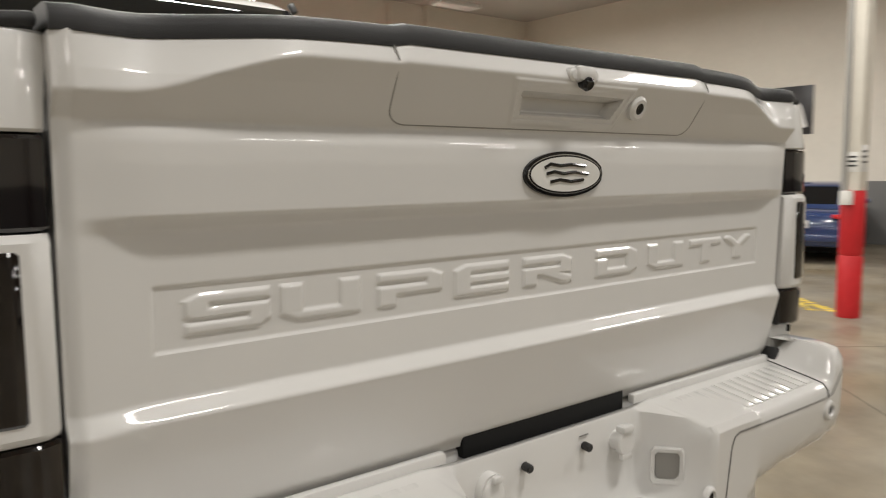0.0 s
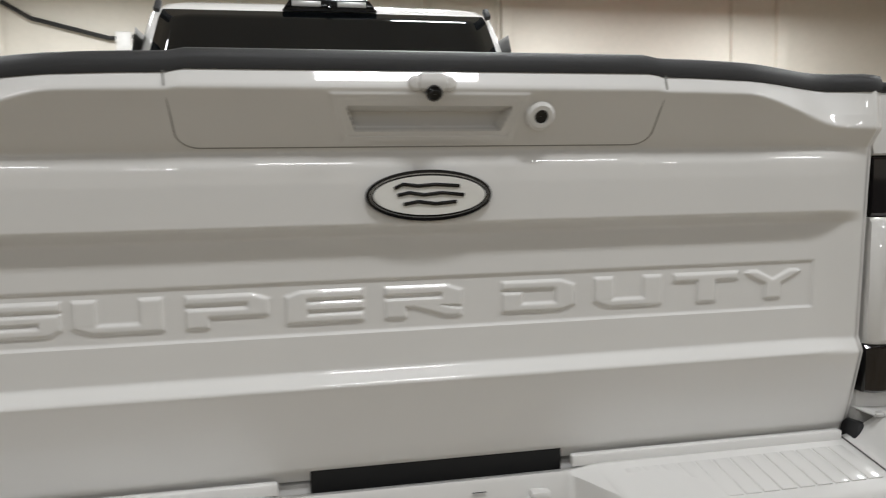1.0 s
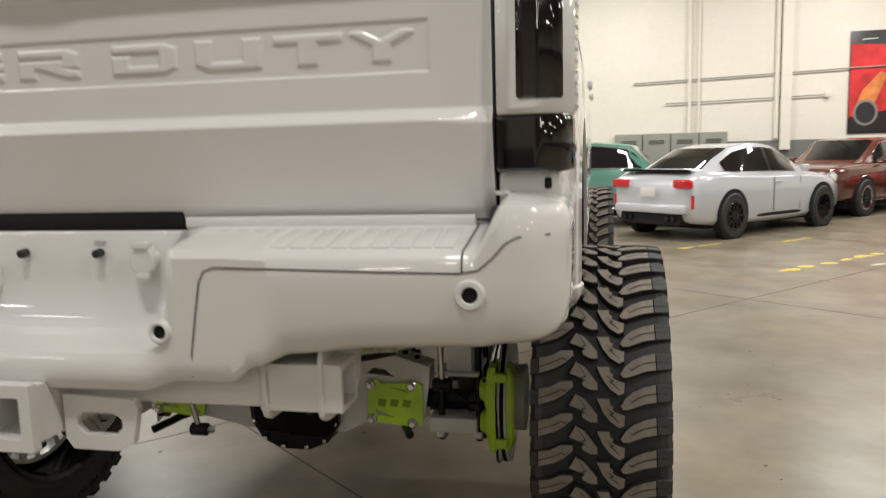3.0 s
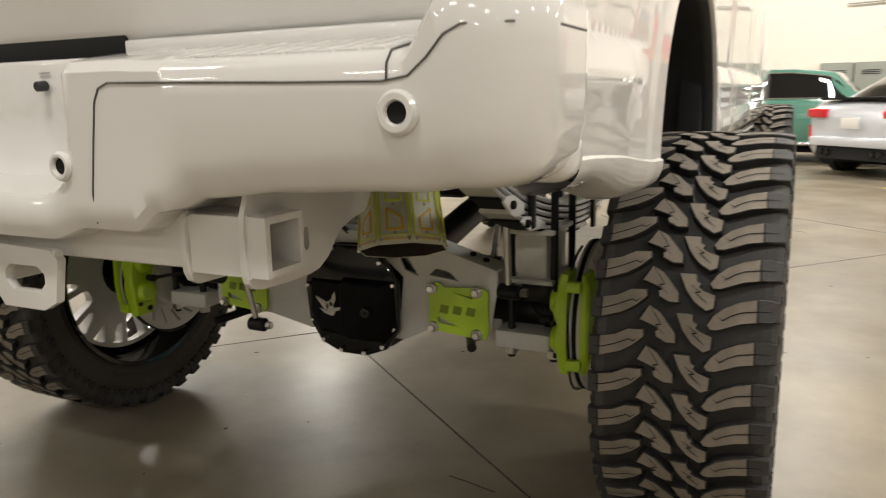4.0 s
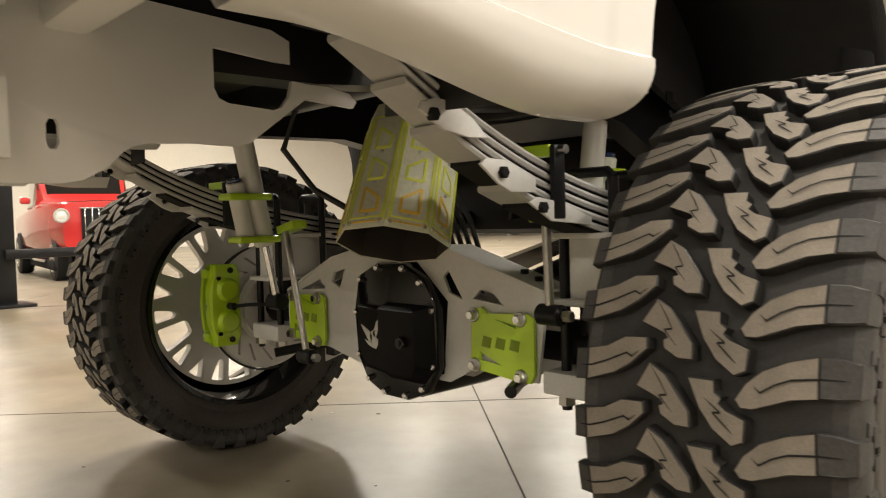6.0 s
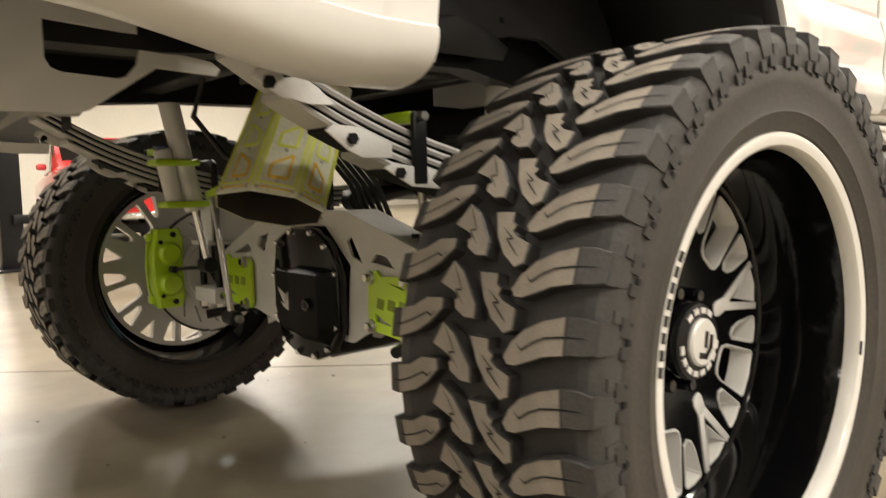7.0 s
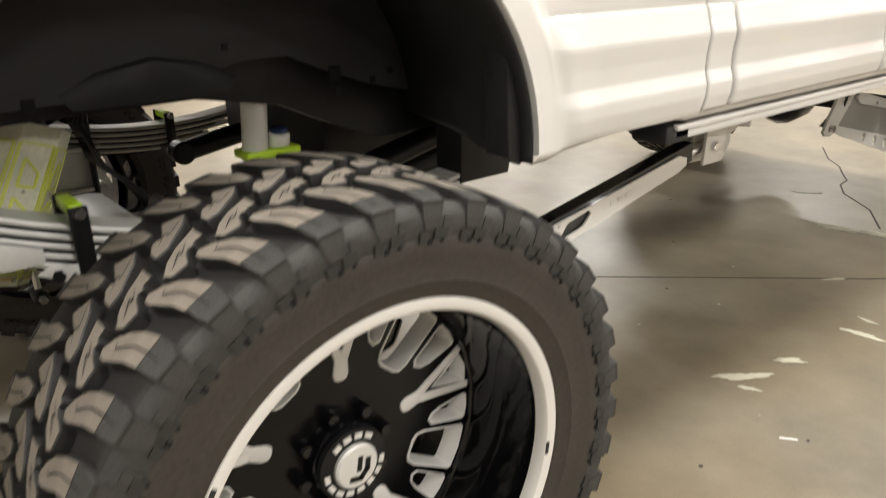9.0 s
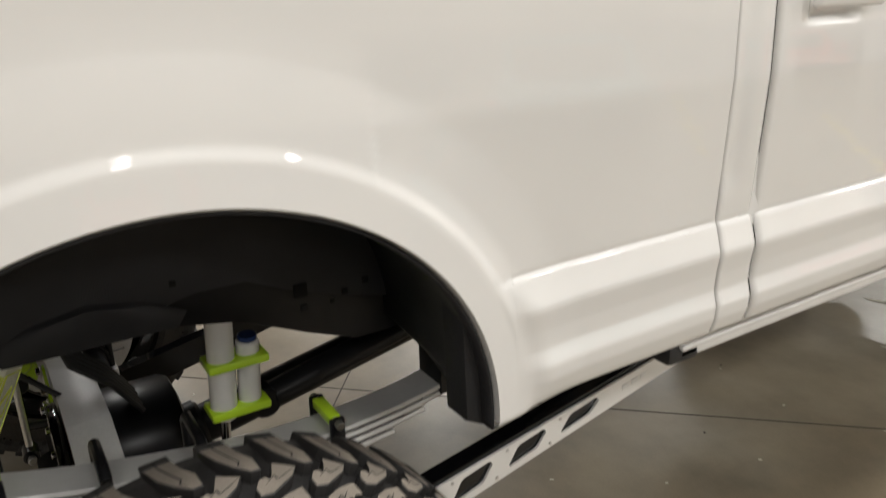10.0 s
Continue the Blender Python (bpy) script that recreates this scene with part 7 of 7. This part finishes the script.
PB = material("poster_blue", (0.05, 0.10, 0.30), 0.4, var=0.3, scale=4)
PY = material("poster_cream", (0.62, 0.50, 0.22), 0.4, var=0.1, scale=4)


def wx(x):
    return 6.52 + (x - 6.87) * 1.2


def wz(z):
    return 1.52 + (z - 1.18) * 1.14


def flat(p, name, poly, mat, k=1):
    part(name, prism([(wx(x), wz(z)) for x, z in poly], "y", YN - 0.023 - 0.002 * k, YN - 0.0221 - 0.002 * (k - 1)), mat, p, angle=0)


a = poster("car_banner", "tall red banner with a close-up of a car lamp", wx(6.87), wx(7.58), wz(1.18), wz(3.14), PK)
flat(a, "print_red", [(6.89, 1.50), (7.56, 1.62), (7.56, 2.86), (6.89, 2.90)], PR)
flat(a, "print_glow", [(7.0, 1.72), (7.3, 1.70), (7.52, 2.3), (7.40, 2.36), (7.1, 2.0)], PO, 2)
flat(a, "print_lamp", circle(7.17, 1.58, 0.21, 24, 1.0, 1.2), STEEL, 3)
flat(a, "print_lamp", circle(7.17, 1.58, 0.17, 24, 1.0, 1.2), PK, 4)
flat(a, "print_bar", [(7.08, 2.97), (7.33, 2.98), (7.33, 2.995), (7.08, 2.985)], PALE, 2)
b = poster("wood_car_banner", "tall dark banner with a wooden car door", wx(8.56), wx(9.44), wz(1.23), wz(3.33), PK)
flat(b, "print_sky", [(8.58, 3.02), (9.42, 3.06), (9.42, 3.31), (8.58, 3.31)], PB)
flat(b, "print_wood", [(8.58, 2.48), (9.40, 2.30), (9.40, 2.93), (8.58, 2.96)], PW)
flat(b, "print_frame", [(8.58, 2.93), (9.40, 2.90), (9.40, 2.95), (8.58, 2.99)], PY, 2)
flat(b, "print_frame", [(8.60, 2.62), (8.97, 2.20), (9.40, 2.24), (9.40, 2.29), (8.99, 2.25), (8.66, 2.65)], PY, 2)
cu = bpy.data.curves.new("banner_text", "FONT")
cu.body, cu.size, cu.extrude, cu.align_x = "WOODY", 0.30, 0.001, "LEFT"
cu.materials.append(GREY)
txt = new("banner_text", cu)
txt.parent = b
txt.matrix_local = Matrix.Translation((wx(8.80), YN - 0.028, wz(1.28))) @ Matrix(((0, -1, 0, 0), (0, 0, -1, 0), (1, 0, 0, 0), (0, 0, 0, 1)))
e = thing("dark_banner", "dark photographic banner on the wall", "poster", (0, 0, 0))
part("sheet", box((X1 - 0.012, 8.1, 3.1), (0.014, 0.95, 1.15), 0.002), PK, e)
part("print_shape", prism([(7.75, 2.7), (8.1, 2.62), (8.4, 3.3), (8.2, 3.5), (7.9, 3.2)], "x", X1 - 0.022, X1 - 0.0195), GREY, e)

trim = tagged(new("wall_conduit"), "thin grey conduits and pipes on the painted wall", "conduit", kind="structure")
for pts, r in (([(3.0, 2.32), (12.5, 2.62)], 0.016), ([(3.6, 1.89), (6.48, 1.955)], 0.014), ([(4.05, 1.13), (4.05, 6.5)], 0.045), ([(4.22, 1.13), (4.22, 6.5)], 0.03), ([(5.62, 1.13), (5.62, 6.5)], 0.05), ([(11.0, 1.13), (11.0, 6.5)], 0.05)):
    part("pipe", tube([(wx(x), Y1 - 0.05, wz(z) if z < 4 else 6.5) for x, z in pts], r, 8), WALL_GREY if r < 0.02 else WALL, trim)
part("pilaster", box((wx(5.78), Y1 - 0.06, 3.9), (0.22, 0.12, 5.4), 0.01), WALL, trim, angle=0)
part("pilaster", box((wx(12.2), Y1 - 0.06, 3.9), (0.3, 0.12, 5.4), 0.01), WALL, trim, angle=0)
part("junction_box", box((wx(6.50), Y1 - 0.05, wz(1.96)), (0.10, 0.08, 0.13), 0.01), WALL, trim)
lk = thing("locker_bank", "grey-green steel storage lockers against the wall", "locker", (0, 0, 0))
for k in range(4):
    x = 1.75 + 0.62 * k
    part("locker_body", box((x, Y1 - 0.28, 0.82), (0.6, 0.5, 1.64), 0.012), LOCKER, lk)
    for q in range(3):
        part("vent", box((x, Y1 - 0.533, 1.48 - 0.035 * q), (0.34, 0.008, 0.014), 0.002), DARK, lk)
    part("handle", box((x + 0.2, Y1 - 0.54, 0.95), (0.02, 0.02, 0.12), 0.004), STEEL, lk)
ld = thing("wall_ladder", "steel wall ladder with dark cable runs", "ladder", (0, 0, 0))
for dx in (0, 0.4):
    part("rail", rod((-6.7 + dx, Y1 - 0.12, 1.2), (-6.7 + dx, Y1 - 0.12, 6.4), 0.025, 8), GREY, ld)
for k in range(16):
    part("rung", rod((-6.7, Y1 - 0.12, 1.5 + 0.3 * k), (-6.3, Y1 - 0.12, 1.5 + 0.3 * k), 0.014, 8), GREY, ld)
cb = thing("cable_run", "thick dark cable sagging along the wall", "cable", (0, 0, 0))
part("cable", tube([(-6.2, Y1 - 0.1, 5.6), (-5.6, Y1 - 0.12, 5.25), (-4.8, Y1 - 0.12, 5.05), (-4.0, Y1 - 0.12, 4.85), (-3.4, Y1 - 0.1, 4.9), (-2.4, Y1 - 0.1, 4.4)], 0.05, 8), BLACK_TRIM, cb)
part("cable_box", box((-3.7, Y1 - 0.1, 4.75), (0.35, 0.18, 0.5), 0.02), GREY, cb)
for cx, cz in ((-9.5, 4.0), (-1.2, 4.4)):
    part("cable", tube([(cx, Y1 - 0.05, 1.2), (cx + 0.02, Y1 - 0.05, 6.4)], 0.03, 8), GREY, cb)

# ---- columns and lift ----
col = thing("steel_column", "white steel column with a red padded base", "column", (7.95, 2.8, 0))
part("column_shaft", box((0, 0, CEILING / 2 + 0.73), (0.21, 0.21, CEILING - 1.46), 0.01), WALL, col)
part("red_pad", lathe([(0.001, 0.0), (0.122, 0.0), (0.13, 0.03), (0.13, 0.70), (0.12, 0.72), (0.13, 0.74), (0.13, 1.43), (0.122, 1.46), (0.001, 1.46)], 32, closed=False), POST_RED, col, "worn red column pad").matrix_local = pose(0, 0, 0, 0, -90, 0)
part("sign", box((-0.109, -0.02, 1.78), (0.006, 0.14, 0.22), 0.001), PALE, col)
for k in range(3):
    part("sign_bar", box((-0.1135, -0.02, 1.84 - 0.05 * k), (0.003, 0.10, 0.02)), INK, col)
part("sign", box((-0.02, -0.109, 1.82), (0.14, 0.006, 0.30), 0.001), GREY, col)
for k in range(3):
    part("sign_bar", box((-0.02, -0.1135, 1.90 - 0.06 * k), (0.10, 0.003, 0.025)), INK, col)
part("conduit", rod((-0.135, 0.05, 1.46), (-0.135, 0.05, 6.4), 0.03, 10), WALL_GREY, col)
part("socket_box", box((-0.175, 0.0, 1.38), (0.10, 0.12, 0.16), 0.01), PALE, col)
lift = thing("lift_post", "black steel post of a vehicle lift on a base plate", "lift post", (-7.35, 1.75, 0))
part("post", box((0, 0, 1.6), (0.16, 0.22, 3.2), 0.008), BLACK_SATIN, lift)
part("base_plate", box((0, 0, 0.015), (0.5, 0.5, 0.03), 0.004), BLACK_SATIN, lift)
part("arm", box((0.1, 0.5, 0.55), (0.12, 1.0, 0.10), 0.01), BLACK_SATIN, lift)
part("wheel_hub", lathe([(0.05, -0.08), (0.3, -0.10), (0.33, 0.0), (0.3, 0.1), (0.05, 0.08)], 28, (0.12, -0.62, 0.33)), CHROME, lift)
shf = thing("storage_shelf", "long low shelf with mixed boxes by the far wall", "shelf", (0, 0, 0))
for z in (0.12, 0.62):
    part("board", box((-19.5, Y2 - 0.5, z), (10.0, 0.5, 0.04), 0.005), GREY, shf)
for k in range(6):
    part("upright", box((-24.4 + 1.95 * k, Y2 - 0.5, 0.55), (0.05, 0.5, 1.1), 0.005), GREY, shf)
BOXM = [PK, PW, PB, POST_RED, PALE, GREY, WAINSCOT]
rnd = random.Random(5)
for k in range(34):
    w, h = rnd.uniform(0.15, 0.4), rnd.uniform(0.12, 0.4)
    bx_ = thing("storage_box", "small storage box on the low shelf", "box", (-24.1 + 0.28 * k, Y2 - 0.5, 0.64 if k % 2 else 0.14), "boxes on the shelf")
    part("carton", box((0, 0, h / 2), (min(w, 0.26), 0.3, h), 0.01), BOXM[rnd.randrange(7)], bx_)

# ---- marks on the floor ----
def strip(name, pts, w, mat, z=0.0012, parent=floor):
    bm = bmesh.new()
    for (a, b), (c, d) in zip(pts, pts[1:]):
        e = Vector((c - a, d - b)).normalized()
        n = Vector((-e.y, e.x)) * w / 2
        prism([(a + n.x, b + n.y), (c + n.x, d + n.y), (c - n.x, d - n.y), (a - n.x, b - n.y)], "z", 0.0002, z, 0, bm)
    return part(name, bm, mat, parent, angle=0)


def blob(name, cx, cy, rx, ry, rot, mat, seed, rough=0.35, z=0.0016):
    r = random.Random(seed)
    pts = []
    n = 40
    ph = [r.uniform(0, 6.28) for _ in range(5)]
    for k in range(n):
        a = 2 * math.pi * k / n
        q = 1 + rough * sum(math.sin((i + 2) * a + ph[i]) / (i + 1.2) for i in range(5)) * 0.5 + r.uniform(-0.5, 0.5) * rough
        x, y = rx * q * math.cos(a), ry * q * math.sin(a)
        t = radians(rot)
        pts.append((cx + x * math.cos(t) - y * math.sin(t), cy + x * math.sin(t) + y * math.cos(t)))
    bm = prism(pts, "z", 0.0002, z)
    bmesh.ops.triangulate(bm, faces=bm.faces)
    return part(name, bm, mat, floor, angle=0)


JOINT = material("floor_joint", (0.05, 0.042, 0.034), 0.8)
YEL = material("worn_yellow_paint", (0.62, 0.46, 0.06), 0.6, var=0.25, scale=4, fine=0.2)
SPALL = material("bare_patch", (0.50, 0.48, 0.38), 0.7, var=0.15, scale=9)
d1, d2 = Vector((0.672, 0.741)), Vector((0.772, -0.636))
p1, p2 = Vector((-1.0, 1.83)), Vector((-0.25, 1.66))
for k in (-2, -1, 0, 1, 2):
    o = d2 * (4.6 * k)
    strip("saw_joint", [tuple(p1 + o - d1 * 13), tuple(p1 + o + d1 * 13)], 0.006, JOINT)
    o = d1 * (4.6 * k)
    strip("saw_joint", [tuple(p2 + o - d2 * 13), tuple(p2 + o + d2 * 13)], 0.006, JOINT)
strip("crack", [(-0.43, 6.07), (-0.24, 5.76), (-0.10, 5.62), (-0.02, 5.48), (0.08, 5.33), (0.10, 5.2), (0.2, 5.03), (0.26, 4.98), (0.43, 4.83), (0.6, 4.55)], 0.009, JOINT)
strip("crack", [(0.36, 0.965), (0.42, 0.955), (0.52, 0.93)], 0.004, JOINT)
rnd = random.Random(3)
for (xa, ya), (xb, yb), w in (((2.97, 7.05), (4.72, 8.85), 0.085), ((2.1, 8.9), (2.7, 9.5), 0.06), ((3.5, 9.6), (4.0, 10.1), 0.06), ((4.2, 6.3), (6.3, 8.3), 0.09), ((8.75, 3.8), (8.15, 3.02), 0.12), ((8.55, 3.75), (8.0, 3.2), 0.10)):
    n = 7
    for k in range(n):
        t0, t1 = (k + rnd.uniform(-0.1, 0.2)) / n, (k + rnd.uniform(0.55, 1.0)) / n
        cx, cy = xa + (xb - xa) * (t0 + t1) / 2, ya + (yb - ya) * (t0 + t1) / 2
        ln = math.hypot(xb - xa, yb - ya) * (t1 - t0) / 2
        blob("yellow_mark", cx + rnd.uniform(-0.03, 0.03), cy, ln, w * rnd.uniform(0.5, 1.0), math.degrees(math.atan2(yb - ya, xb - xa)), YEL, 40 + k, 0.28)
for k, (cx, cy, rx, ry, rot) in enumerate(((0.93, 2.71, 0.085, 0.022, 52), (0.985, 2.655, 0.03, 0.012, 20), (1.05, 3.31, 0.06, 0.02, 10), (0.98, 2.93, 0.05, 0.016, 40), (0.45, 4.41, 0.12, 0.035, 15), (0.62, 4.46, 0.08, 0.03, 10), (1.02, 3.44, 0.03, 0.012, 0), (0.05, 4.9, 0.06, 0.02, 30), (0.75, 3.75, 0.04, 0.012, 60), (5.3, 7.9, 0.25, 0.05, 20), (4.7, 7.2, 0.3, 0.04, 30), (4.1, 7.6, 0.2, 0.04, 40))):
    blob("bare_patch", cx, cy, rx, ry, rot, SPALL, 90 + k, 0.5)
strip("paper_scrap", [(1.185, 2.475), (1.225, 2.505)], 0.008, PALE, 0.002)
blob("oil_spot", 0.90, 2.02, 0.012, 0.008, 0, JOINT, 7)
rnd = random.Random(11)
for k in range(46):
    cx, cy = rnd.uniform(-1.4, 2.2), rnd.uniform(0.2, 4.2)
    blob("debris_speck", cx, cy, rnd.uniform(0.002, 0.008), rnd.uniform(0.002, 0.006), rnd.uniform(0, 90), JOINT if k % 3 else SPALL, 200 + k, 0.4)
